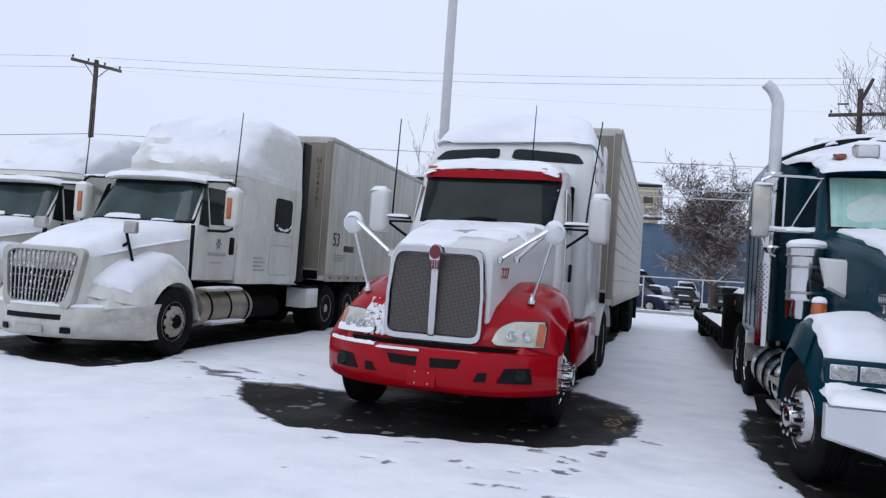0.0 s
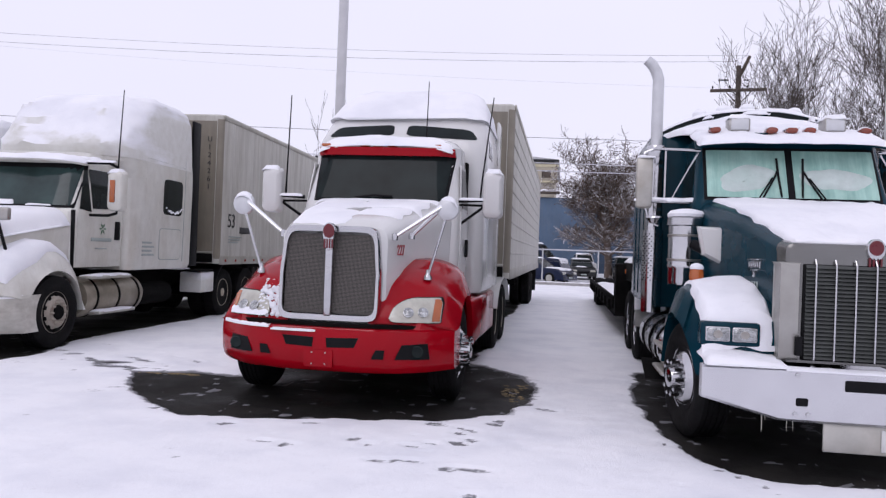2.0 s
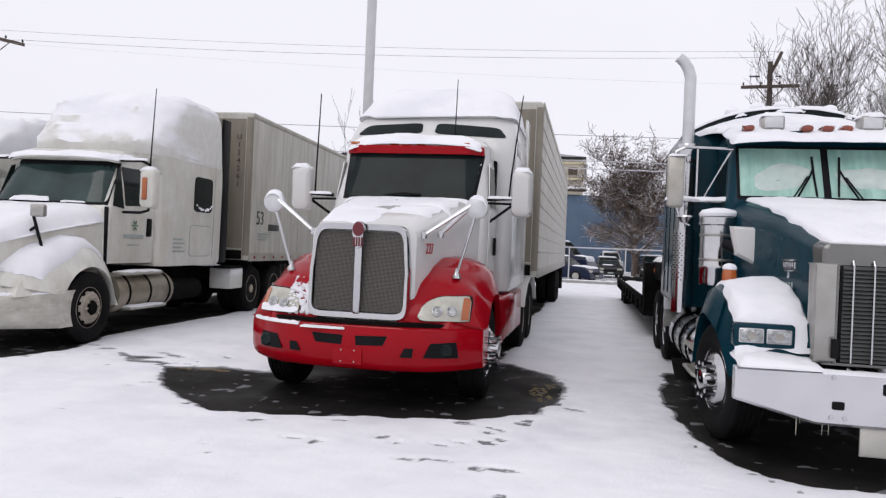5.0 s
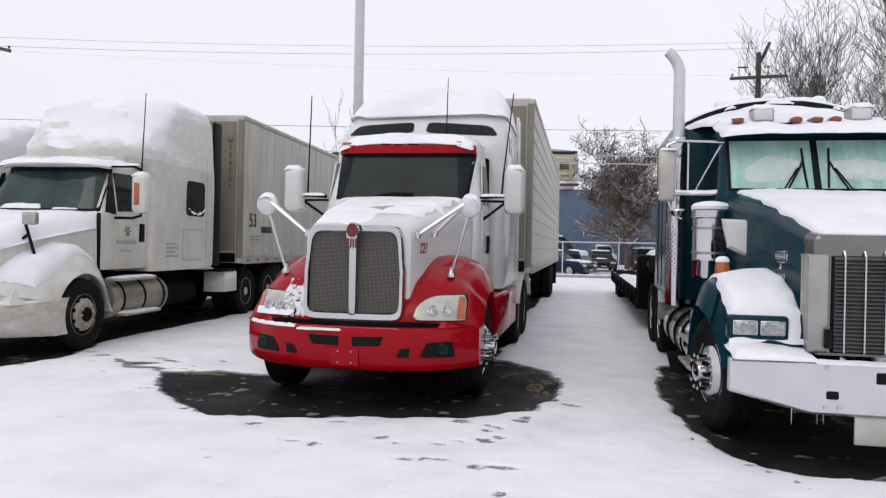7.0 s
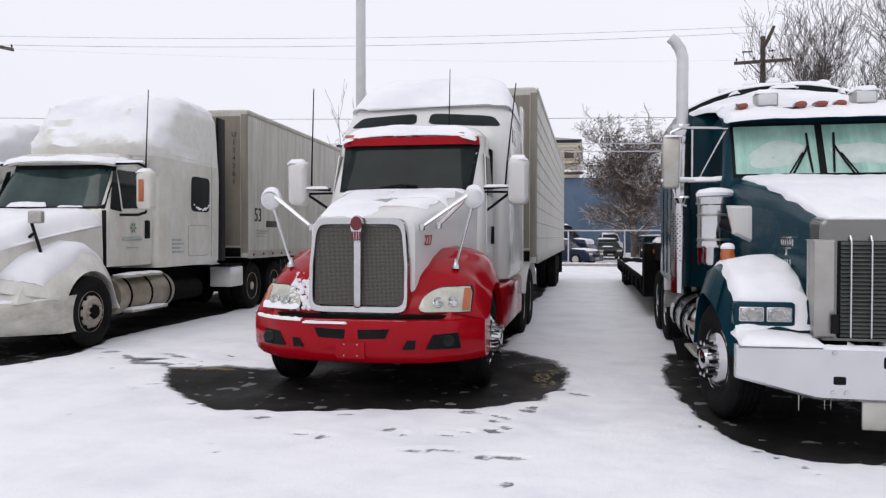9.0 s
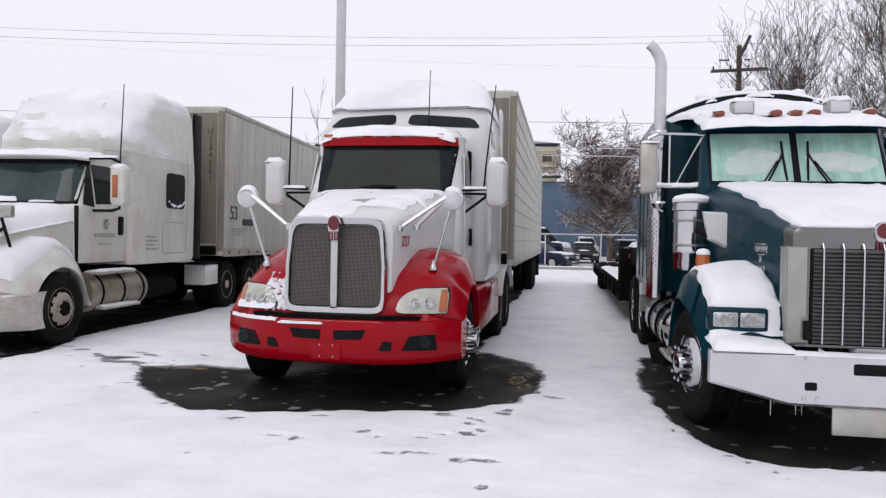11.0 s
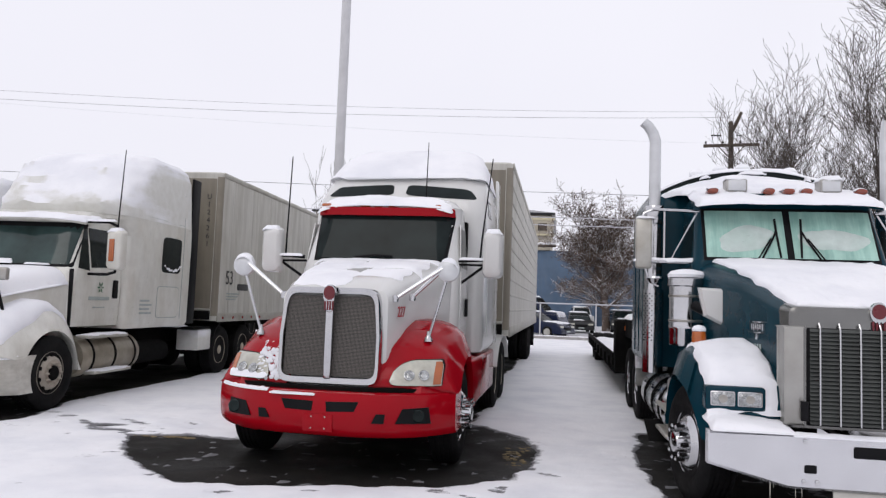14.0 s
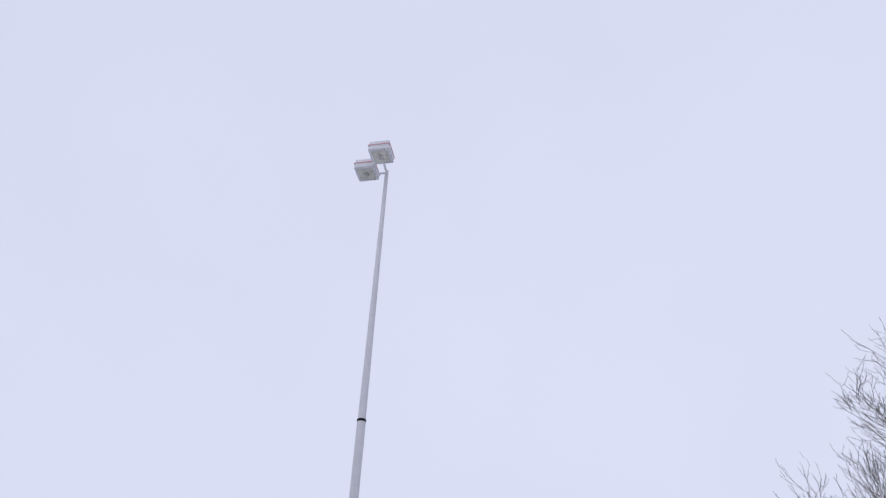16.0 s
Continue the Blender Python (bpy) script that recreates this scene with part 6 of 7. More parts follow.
        for zz, y0, y1 in ((0.95, 0.72, 1.85), (0.40, 0.95, 2.0)):
            bm = B()
            block(bm, *sorted((s * 1.02, s * 1.22)), y0, y1, zz, zz + 0.05, 0.015)
            stp = part("step", bm, aluminium, t, "tread step with a line of snow")
            bm = B()
            snow_slab(bm, *sorted((s * 1.03, s * 1.22)), y0, y1, lambda x, y: zz + 0.045, 0.03, 0.03, 0.06, zz)
            part("snow_line", bm, snow, stp)
        bm = B()
        tube(bm, [(s * 0.85, 2.55, 0.62), (s * 0.85, 3.6, 0.62)], 0.20, 18)
        part("air_tank", bm, frame_black, t)
        bm = B()
        block(bm, *sorted((s * 0.75, s * 1.20)), 4.52, 5.12, 0.56, 0.97, 0.02)
        db = part("deck_fairing", bm, crust, t, "fairing caked with snow ahead of the drive wheels")
        bm = B()
        block(bm, *sorted((s * 0.95, s * 1.22)), 4.25, 5.02, 0.985, 1.03, 0.01)
        part("deck_step", bm, frame_black, t)
        bm = B()
        snow_slab(bm, *sorted((s * 0.77, s * 1.19)), 4.52, 5.10, lambda x, y: 0.955, 0.03, 0.06, 0.06, 140.0)
        part("snow_cover", bm, snow, db, "snow on the fairing")
        bm = B()
        ring = []
        for i in range(11):
            a = math.pi * (0.05 + 0.50 * i / 10)
            ring.append([(x, 5.75 - 0.64 * math.cos(a), 0.52 + 0.62 * math.sin(a) + dz) for x, dz in ((s * 0.74, 0), (s * 1.24, 0), (s * 1.24, 0.025), (s * 0.74, 0.025))])
        part("quarter_fender", loft(bm, ring), plastic_black, t)
    tandem(t, (5.75, 7.05), "cream")
    # cab
    CAB = [(1.12, 0.98, 0.55, 1.92, 0.08, 0.05), (1.95, 1.0, 0.55, 1.92, 0.14, 0.05), (2.02, 0.99, 0.58, 1.92, 0.24, 0.05), (2.66, 0.90, 0.92, 1.92, 0.28, 0.05), (2.80, 0.88, 0.92, 1.92, 0.25, 0.05), (2.90, 0.82, 1.1, 1.92, 0.2, 0.05)]
    cab = part("cab", stack(B(), CAB, 8), cream_paint, t, "off-white cab with road grime")
    part("windshield_seal", front_pane(CAB, [(-0.94, 2.0), (0.94, 2.0), (0.87, 2.70), (-0.87, 2.70)], 0.006, 0.02, 20), plastic_black, cab)
    part("windshield", front_pane(CAB, [(-0.89, 2.04), (0.89, 2.04), (0.84, 2.66), (-0.84, 2.66)], 0.014, 0.012, 20), green_glass, cab, "dark windshield with a strip of snow")
    bm = B()
    snow_slab(bm, -0.62, 0.02, 0.56, 0.64, lambda x, y: 2.045 + 0.3 * (y - 0.56), 0.05, 0.03, 0.04, 150.0)
    part("snow_strip", bm, snow, cab, "snow at the foot of the windshield")
    bm = B()
    snow_slab(bm, 0.2, 0.62, 0.56, 0.63, lambda x, y: 2.035, 0.03, 0.03, 0.04, 151.0)
    part("snow_strip", bm, snow, cab, "snow at the foot of the windshield")
    bm = B()
    sheet(bm, lambda u, v: (-0.93 + 1.86 * u, 0.70 + 0.22 * abs(2 * u - 1) ** 3 + 0.26 * v, 2.72 + 0.05 * v - 0.05 * abs(2 * u - 1) ** 3), 20, 4, 0.03, (0, 0, 1))
    vis = part("sun_visor", bm, cream_paint, cab)
    bm = B()
    snow_slab(bm, -0.95, 0.95, 0.68, 1.35, lambda x, y: 2.75 + 0.12 * (y - 0.68) - 0.05 * abs(x) ** 3, 0.085, 0.12, 0.05, 152.0)
    for v in bm.verts:
        v.co.y += 0.20 * abs(v.co.x / 0.95) ** 3 * max(0, 1 - (v.co.y - 0.68) / 0.67)
    part("snow_cover", bm, snow, vis, "thick snow on the visor and cab roof")
    for s in (-1, 1):
        part("vent_window", side_pane(CAB, [(0.72, 2.0), (1.0, 1.97), (1.0, 2.62), (0.92, 2.60)], s, 0.006, 0.012), dark_glass, cab)
        part("door_window", side_pane(CAB, [(1.05, 2.02), (1.68, 2.05), (1.68, 2.64), (1.05, 2.63)], s, 0.006, 0.012), dark_glass, cab)
        d = part("door", side_pane(CAB, [(0.66, 1.2), (1.88, 1.2), (1.88, 1.95), (0.66, 1.95)], s, 0.006, 0.014), cream_paint, cab)
        bm = B()
        block(bm, *sorted((s * 0.99, s * 1.03)), 1.66, 1.78, 1.55, 1.85, 0.012)
        part("door_handle", bm, plastic_black, d)
        bm = B()
        block(bm, *sorted((s * 0.94, s * 1.0)), 0.575, 0.60, 1.0, 1.98, 0.004)
        part("hood_seam", bm, plastic_black, cab)
    # sleeper with a tall tapered roof
    SL = [(1.06, 1.12, 1.90, 4.05, 0.12, 0.05), (1.14, 1.17, 1.90, 4.05, 0.20, 0.05), (2.6, 1.19, 1.90, 4.05, 0.30, 0.06), (2.85, 1.19, 1.55, 4.05, 0.45, 0.08), (3.05, 1.18, 1.50, 4.05, 0.55, 0.10), (3.4, 1.17, 1.68, 4.05, 0.60, 0.12), (3.75, 1.15, 1.98, 4.05, 0.58, 0.14), (3.96, 1.10, 2.25, 4.03, 0.52, 0.18), (4.06, 0.98, 2.5, 3.98, 0.4, 0.2), (4.10, 0.7, 2.8, 3.8, 0.3, 0.2)] if detailed else \
         [(1.06, 1.12, 1.90, 4.0, 0.12, 0.05), (2.6, 1.19, 1.90, 4.0, 0.30, 0.06), (2.85, 1.18, 0.90, 4.0, 0.55, 0.08), (3.1, 1.15, 1.05, 4.0, 0.60, 0.10), (3.45, 1.10, 1.55, 4.0, 0.6, 0.14), (3.75, 1.02, 2.15, 4.0, 0.55, 0.18), (3.93, 0.9, 2.8, 3.95, 0.4, 0.2), (3.97, 0.5, 3.2, 3.8, 0.3, 0.2)]
    sl = part("sleeper", stack(B(), SL, 10), cream_paint, t, "tall off-white sleeper with rounded roof")
    part_from = 2.90 if detailed else 2.95
    TOP = [(z + 0.012, hw + 0.004, y0 - 0.02, y1 - 0.02, rf, rb) for z, hw, y0, y1, rf, rb in [(part_from, *level_at(SL, part_from)[1:])] + [q for q in SL if q[0] > part_from + 0.05]]
    fine = [TOP[0]]
    for a, c in zip(TOP, TOP[1:]):
        fine += [tuple(p + (q - p) * k / 4 for p, q in zip(a, c)) for k in range(1, 5)]
    top = stack(B(), fine, 14)
    bmesh.ops.subdivide_edges(top, edges=[e for e in top.edges if e.calc_length() > 0.3], cuts=7, use_grid_fill=True)
    for v in top.verts:
        p = v.co
        fold = 1 - abs(noise.noise(Vector((p.x * 1.1 + p.y * 0.5, p.y * 0.9, p.z * 2.6 + p.y * 0.7)))) * 2.6
        k = noise.noise(Vector((p.x * 2.2, p.y * 1.3, p.z * 3))) * 0.012 + noise.noise(Vector((p.x * 7, p.y * 4, p.z * 9))) * 0.010 + 0.105 * max(0, fold) ** 3 + 0.008
        k *= min(1, max(0.0, (p.z - part_from) / 0.18)) * (1.0 if p.z < 3.85 else 0.35) * (1.0 if abs(p.x) < 1.0 else 0.55)
        v.co += Vector((0.35 * k * p.x, -0.8 * k, 0.45 * k))
    part("snow_cover", top, crust if detailed else snow, sl, "thin creased snow crust over the roof fairing")
    for s in (-1, 1):
        part("window_seal", side_pane(SL, [(2.84, 2.0), (3.64, 2.0), (3.64, 2.72), (2.84, 2.72)], s, 0.003, 0.012, 10, 10, 8), cream_paint, sl)
        w = part("sleeper_window", side_pane(SL, [(2.88, 2.04), (3.60, 2.04), (3.60, 2.68), (2.88, 2.68)], s, 0.008, 0.012, 10, 10, 8), dark_glass, sl, "dark square sleeper window")
        bm = B()
        rng = random.Random(4)
        for k in range(30):
            u = rng.random()
            bmesh.ops.create_icosphere(bm, subdivisions=1, radius=rng.uniform(0.012, 0.03), matrix=Matrix.Translation((s * 1.205, 2.94 + 0.66 * u, 2.07 + 0.10 * abs(2 * u - 1) ** 2 + rng.uniform(0, 0.03))) @ Matrix.Diagonal((0.4, 1, 0.8, 1)))
        tagged(part("snow_flecks", bm, snow, w), kind="stuff")
        for ya, za, yb, zb in ((2.30, 2.98, 3.70, 2.95), (3.70, 1.20, 3.705, 3.55)):
            bm = B()
            tube(bm, [(s * (level_at(SL, za + (zb - za) * k / 6)[1] + 0.002), ya + (yb - ya) * k / 6, za + (zb - za) * k / 6) for k in range(7)], 0.006, 5)
            part("panel_seam", bm, print_grey, sl)
        part("hatch_seal", side_pane(SL, [(2.785, 1.225), (3.605, 1.225), (3.605, 1.795), (2.785, 1.795)], s, 0.003, 0.012, 10, 10, 12), print_grey, sl)
        hatch = part("luggage_hatch", side_pane(SL, [(2.80, 1.24), (3.59, 1.24), (3.59, 1.78), (2.80, 1.78)], s, 0.008, 0.012, 10, 10, 12), cream_paint, sl)
        bm = B()
        block(bm, *sorted((s * 1.12, s * 1.17)), 4.03, 4.34, 1.10, 3.92, 0.015)
        part("side_extender", bm, plastic_black, t, "black rubber-edged side extender")
    # mirrors
    for s in (-1, 1):
        mr = main_mirror(t, s, s * 1.42, 0.98, 2.30, 0.62, cream_paint, 0.26)
        bm = B()
        block(bm, *sorted((s * 1.36, s * 1.44)), 0.862, 0.885, 2.12, 2.46, 0.01)
        part("turn_signal", bm, amber_lens, mr, "amber strip lamp")
        for pts in ([(s * 0.93, 0.95, 2.72), (s * 1.30, 0.95, 2.72), (s * 1.42, 0.98, 2.66), (s * 1.42, 0.98, 2.58)], [(s * 0.98, 0.95, 1.92), (s * 1.30, 0.96, 1.92), (s * 1.42, 0.98, 1.96), (s * 1.42, 0.98, 2.02)]):
            bm = B()
            tube(bm, pts, 0.022, 8)
            part("mirror_arm", bm, plastic_black, mr)
        bm = B()
        snow_slab(bm, *sorted((s * 0.95, s * 1.40)), 0.92, 0.99, lambda x, y: 2.735, 0.035, 0.03, 0.03, 160 + s)
        part("snow_line", bm, snow, mr, "snow lying along the arm")
        # hood-mounted square mirror on a bent stalk
        bm = B()
        block(bm, *sorted((s * 0.66, s * 0.86)), -0.66, -0.58, 1.76, 1.93, 0.02)
        hm = part("hood_mirror", bm, worn_steel, t, "small square hood mirror on a black stalk")
        for pts in ([(s * 0.68, -0.62, 1.80), (s * 0.84, -0.60, 1.28)], [(s * 0.72, -0.62, 1.62), (s * 0.56, -0.74, 1.45)]):
            bm = B()
            tube(bm, pts, 0.021, 8)
            part("mirror_arm", bm, plastic_black, hm)
        bm = B()
        lathe_z(bm, [(0.06, -0.03), (0.055, 0.0), (0.03, 0.03), (0.018, 0.05)], s * 0.84, -0.60, 1.27, 12)
        part("arm_foot", bm, plastic_black, hm)
        whip(t, s * 1.42, 0.98, 2.6, 3.85, 0.05)
    for k, (x, y, z) in enumerate([(0.9, 4.45, 1.25), (0.6, 4.5, 1.4), (0.3, 4.5, 1.35)]):
        bm = B()
        tube(bm, [(x - 0.1, 4.1, z + 0.45), (x, 4.25, z + 0.1), (x + 0.08, 4.45, z - 0.05), (x - 0.05, 4.8, z + 0.25)], 0.022, 8)
        part("air_hose", bm, plastic_black, t, "black coiled air hose")
    bm = B()
    block(bm, -0.95, 0.95, 4.1, 4.9, 0.98, 1.02, 0.01)
    dk = part("deck_plate", bm, frame_black, t)
    bm = B()
    snow_slab(bm, 0.35, 0.95, 4.15, 4.6, lambda x, y: 1.02, 0.04, 0.08, 0.06, 171.0)
    part("snow_cover", bm, snow, dk, "snow on the deck plate")
    bm = B()
    snow_slab(bm, -0.95, -0.3, 4.2, 4.85, lambda x, y: 1.02, 0.04, 0.08, 0.06, 172.0)
    part("snow_cover", bm, snow, dk, "snow on the deck plate")
    if detailed:
        # door sign: a green leaf and a plain bar for the lettering
        bm = B()
        for k in range(6):
            a = math.pi * k / 3
            p = [Vector((1.014, 1.30 + r * math.cos(a + d), 1.72 + r * math.sin(a + d))) for r, d in ((0.015, 0), (0.06, 0.25), (0.095, 0), (0.06, -0.25))]
            vs = [bm.verts.new(q) for q in p] + [bm.verts.new(q + Vector((0.004, 0, 0))) for q in p]
            bm.faces.new(vs[4:])
            bm.faces.new(vs[:4][::-1])
            for i in range(4):
                bm.faces.new((vs[i], vs[(i + 1) % 4], vs[4 + (i + 1) % 4], vs[4 + i]))
        part("door_emblem", bm, leaf_green, t, "small green leaf emblem", smooth=False)
        for z, h, y0, y1, mm in ((1.52, 0.055, 1.0, 1.56, print_grey), (1.40, 0.02, 1.12, 1.44, print_grey)):
            bm = B()
            block(bm, 1.008, 1.014, y0, y1, z, z + h, 0.002)
            part("lettering_bar", bm, mm, t)
        for k in range(4):
            bm = B()
            block(bm, 1.172, 1.182, 2.22, 2.62 - 0.08 * (k % 2), 1.30 + k * 0.07, 1.335 + k * 0.07, 0.002)
            part("lettering_bar", bm, print_grey, t)
    return t


WHITE_POSE = pose(-8.12, 9.3, 0, 0, 0, 2.8)
white_tractor(WHITE_POSE, True, "off-white semi truck with tall snowy sleeper and grimy sides")
box_trailer(WHITE_POSE @ Matrix.Translation((0, 5.05, 0)), 14.6, "pale box trailer with a beige nose, dark seams and faded lettering", trailer_skin, trailer_nose, top=4.25, ribs_h=False)
sign = thing("trailer_lettering", WHITE_POSE @ Matrix.Translation((0, 5.15, 0)), "black lettering on the pale trailer side", "lettering")
writing("letters", "53", 0.42, side_m(1.312, 0.52, 2.04), number_black, sign, 0.003)
for k in range(7):
    writing("letters", "U124261"[k], 0.15, front_m(1.05, -0.135, 3.72 - k * 0.165), number_black, sign, 0.003)
bm = B()
block(bm, 1.306, 1.315, 1.0, 1.62, 1.80, 1.94, 0.003)
part("name_bar", bm, number_black, sign)
for k in range(3):
    bm = B()
    block(bm, 1.306, 1.313, 0.40, 1.12 - 0.1 * k, 1.70 - k * 0.06, 1.73 - k * 0.06, 0.002)
    part("lettering_bar", bm, print_grey, sign)

FAR_POSE = pose(-12.3, 10.6, 0, 0, 0, 3.2)
white_tractor(FAR_POSE, False, "white semi truck with low rounded roof deep in snow")
box_trailer(FAR_POSE @ Matrix.Translation((0, 5.1, 0)), 14.6, "weathered pale box trailer parked in the row", trailer_skin, trailer_nose, ribs_h=False)


# ---- trees ----
def branches(seed, base, height, spread, levels, stems, r0, droop=0.0, upward=0.5, kids=(5, 6, 5, 4), lean=(0, 0), split_from=0.25, reach=1.0, least=0.010):
    """Tapered limbs as (points, radii) grown from a base; each level carries thinner ones."""
    rng = random.Random(seed)
    out = []

    def grow(p, d, length, r, level):
        n = 5 if level < 2 else 4 if level < 3 else 3
        pts, rad = [p.copy()], [r]
        q, dirn = p.copy(), d.normalized()
        for i in range(n):
            wob = Vector((rng.uniform(-1, 1), rng.uniform(-1, 1), rng.uniform(-0.6, 0.9))) * (0.14 + 0.07 * level)
            dirn = (dirn + wob + Vector((0, 0, (upward if level else 0.1) * 0.18 - droop * 0.1 * level))).normalized()
            q = q + dirn * (length / n)
            pts.append(q.copy())
            rad.append(max(least, r * (1 - 0.78 * (i + 1) / n)))
        out.append((pts, rad, level))
        if level >= levels:
            return
        for _ in range(kids[min(level, len(kids) - 1)]):
            t = rng.uniform(split_from if level == 0 else 0.2, 0.98)
            k = min(n - 1, int(t * n))
            at = pts[k].lerp(pts[k + 1], t * n - k)
            dd = (pts[k + 1] - pts[k]).normalized()
            side = Vector((rng.uniform(-1, 1), rng.uniform(-1, 1), rng.uniform(-0.4, 0.6))).normalized()
            nd = (dd * (0.75 + 0.3 * rng.random()) + side * spread).normalized()
            rr = rad[k] * (1 - (t * n - k)) + rad[k + 1] * (t * n - k)
            grow(at, nd, length * rng.uniform(0.42, 0.66) * (reach if level == 0 else 1), max(least, rr * rng.uniform(0.40, 0.58)), level + 1)

    for s in range(stems):
        a = 2 * math.pi * (s + rng.random()) / max(1, stems)
        tilt = 0.0 if stems == 1 else rng.uniform(0.12, 0.42)
        d = Vector((math.cos(a) * tilt + lean[0], math.sin(a) * tilt + lean[1], 1))
        grow(Vector(base) + Vector((math.cos(a), math.sin(a), 0)) * (0 if stems == 1 else r0 * 0.8), d, height * rng.uniform(0.62, 0.75), r0 * (1 if stems == 1 else rng.uniform(0.6, 1)), 0)
    return out


def limb_mesh(name, limbs, mat_, parent, label="", kind=""):
    verts, faces = [], []
    for pts, rad, level in limbs:
        n = 7 if level == 0 else 5 if level == 1 else 4 if level == 2 else 3
        start = len(verts)
        for i, p in enumerate(pts):
            d = (pts[min(i + 1, len(pts) - 1)] - pts[max(i - 1, 0)]).normalized()
            side = d.cross(Vector((0.3, 0.2, 1)) if abs(d.z) < 0.95 else Vector((1, 0, 0))).normalized()
            up = d.cross(side)
            for k in range(n):
                a = 2 * math.pi * k / n
                verts.append(tuple(p + (side * math.cos(a) + up * math.sin(a)) * rad[i]))
        for i in range(len(pts) - 1):
            for k in range(n):
                a, c = start + i * n + k, start + i * n + (k + 1) % n
                faces.append((a, c, c + n, a + n))
    me = bpy.data.meshes.new(name)
    me.from_pydata(verts, [], faces)
    me.polygons.foreach_set("use_smooth", [True] * len(me.polygons))
    me.materials.append(mat_)
    ob = new(name, me)
    ob.parent = parent
    if label:
        ob["label"] = label
    if kind:
        ob["kind"] = kind
    return ob


def bare_tree(seed, x, y, height, label, spread=0.75, levels=4, stems=1, r0=0.2, mat_=None, kids=(6, 6, 5, 4), lean=(0, 0), upward=0.6, split_from=0.25, reach=1.0, least=0.010):
    t = thing("bare_tree", pose(x, y, 0), label, "tree", "bare trees")
    limbs = branches(seed, (0, 0, -0.1), height, spread, levels, stems, r0, upward=upward, kids=kids, lean=lean, split_from=split_from, reach=reach, least=least)
    limb_mesh("trunk", [l for l in limbs if l[2] <= 1], mat_ or bark, t)
    limb_mesh("crown", [l for l in limbs if l[2] > 1], mat_ or bark, t, kind="stuff")
    return t, limbs


bare_tree(21, 11.3, 38.0, 10.8, "bare multi-stemmed tree with fine upright twigs", 0.62, 4, 6, 0.16, kids=(7, 5, 4, 3), upward=0.55, reach=1.1, split_from=0.3, least=0.008)
bare_tree(22, 18.5, 31.5, 24.5, "tall bare tree with thick trunk and spreading twigs", 0.85, 4, 1, 0.40, kids=(22, 7, 6, 4), split_from=0.20, reach=0.55, least=0.009)
bare_tree(23, 13.5, 31.5, 14.5, "bare tree with dark trunk and long rising limbs", 0.75, 4, 1, 0.20, kids=(13, 6, 5, 3), split_from=0.18, reach=0.72, least=0.009)
bare_tree(25, 15.2, 35.5, 14.0, "bare multi-stemmed tree in the back row", 0.65, 4, 3, 0.15, kids=(8, 6, 5, 3), least=0.009)
bare_tree(30, 12.9, 42.0, 7.5, "low snowy thicket tree under taller ones", 0.8, 4, 4, 0.09, kids=(6, 5, 5, 3), mat_=bark_snowy, least=0.009)
for seed_, x_, y_, h_ in ((41, 14.6, 40.5, 7.5), (42, 17.0, 41.5, 8.5), (43, 19.6, 40.0, 8.0)):
    bare_tree(seed_, x_, y_, h_, "low tangled thicket of bare stems with snow", 0.8, 4, 5, 0.08, kids=(7, 6, 5, 3), least=0.010)
bare_tree(24, 22.5, 33.0, 17.0, "bare tree with dense frosted twigs", 0.8, 4, 2, 0.24, kids=(8, 6, 5, 3), least=0.011)
bare_tree(26, 23.5, 39.0, 16.0, "bare tree with frosted twigs", 0.8, 4, 2, 0.22, kids=(7, 6, 5, 3), least=0.011)
bare_tree(27, -15.3, 46.0, 10.6, "small bare tree with a few sparse twigs", 0.5, 3, 2, 0.10, kids=(6, 4, 3, 2))
bare_tree(29, 9.0, 46.0, 7.0, "low bare tree with snow on its twigs", 0.8, 4, 3, 0.10, bark_snowy, kids=(7, 6, 5, 3))

# the snowy tree behind the fence that keeps its brown leaves
tree, limbs = bare_tree(31, 3.6, 60.0, 12.4, "round tree with brown leaves and snow along its limbs", 1.2, 4, 1, 0.36, bark_snowy, kids=(26, 8, 6, 4), upward=0.15, split_from=0.22, reach=0.78, least=0.018)
rng = random.Random(77)
verts, faces = [], []
for pts, rad, level in limbs:
    if level < 2:
        continue
    for p in pts[1:]:
        if p.z > 11.0 or rng.random() > (0.26 if p.z < 9 else 0.12):
            continue
        for _ in range(4):
            c = p + Vector((rng.gauss(0, 0.16), rng.gauss(0, 0.16), rng.gauss(-0.05, 0.14)))
            a, b2 = Vector((rng.gauss(0, 1), rng.gauss(0, 1), rng.gauss(0, 1))).normalized(), Vector((rng.gauss(0, 1), rng.gauss(0, 1), rng.gauss(0, 1))).normalized()
            s = rng.uniform(0.04, 0.09)
            i = len(verts)
            verts += [tuple(c - a * s), tuple(c + b2 * s * 0.6), tuple(c + a * s), tuple(c - b2 * s * 0.6)]
            faces.append((i, i + 1, i + 2, i + 3))
me = bpy.data.meshes.new("leaves")
me.from_pydata(verts, [], faces)
me.materials.append(brown_leaf)
ob = new("leaves", me)
ob.parent = tree
tagged(ob, "withered brown leaves", kind="stuff")


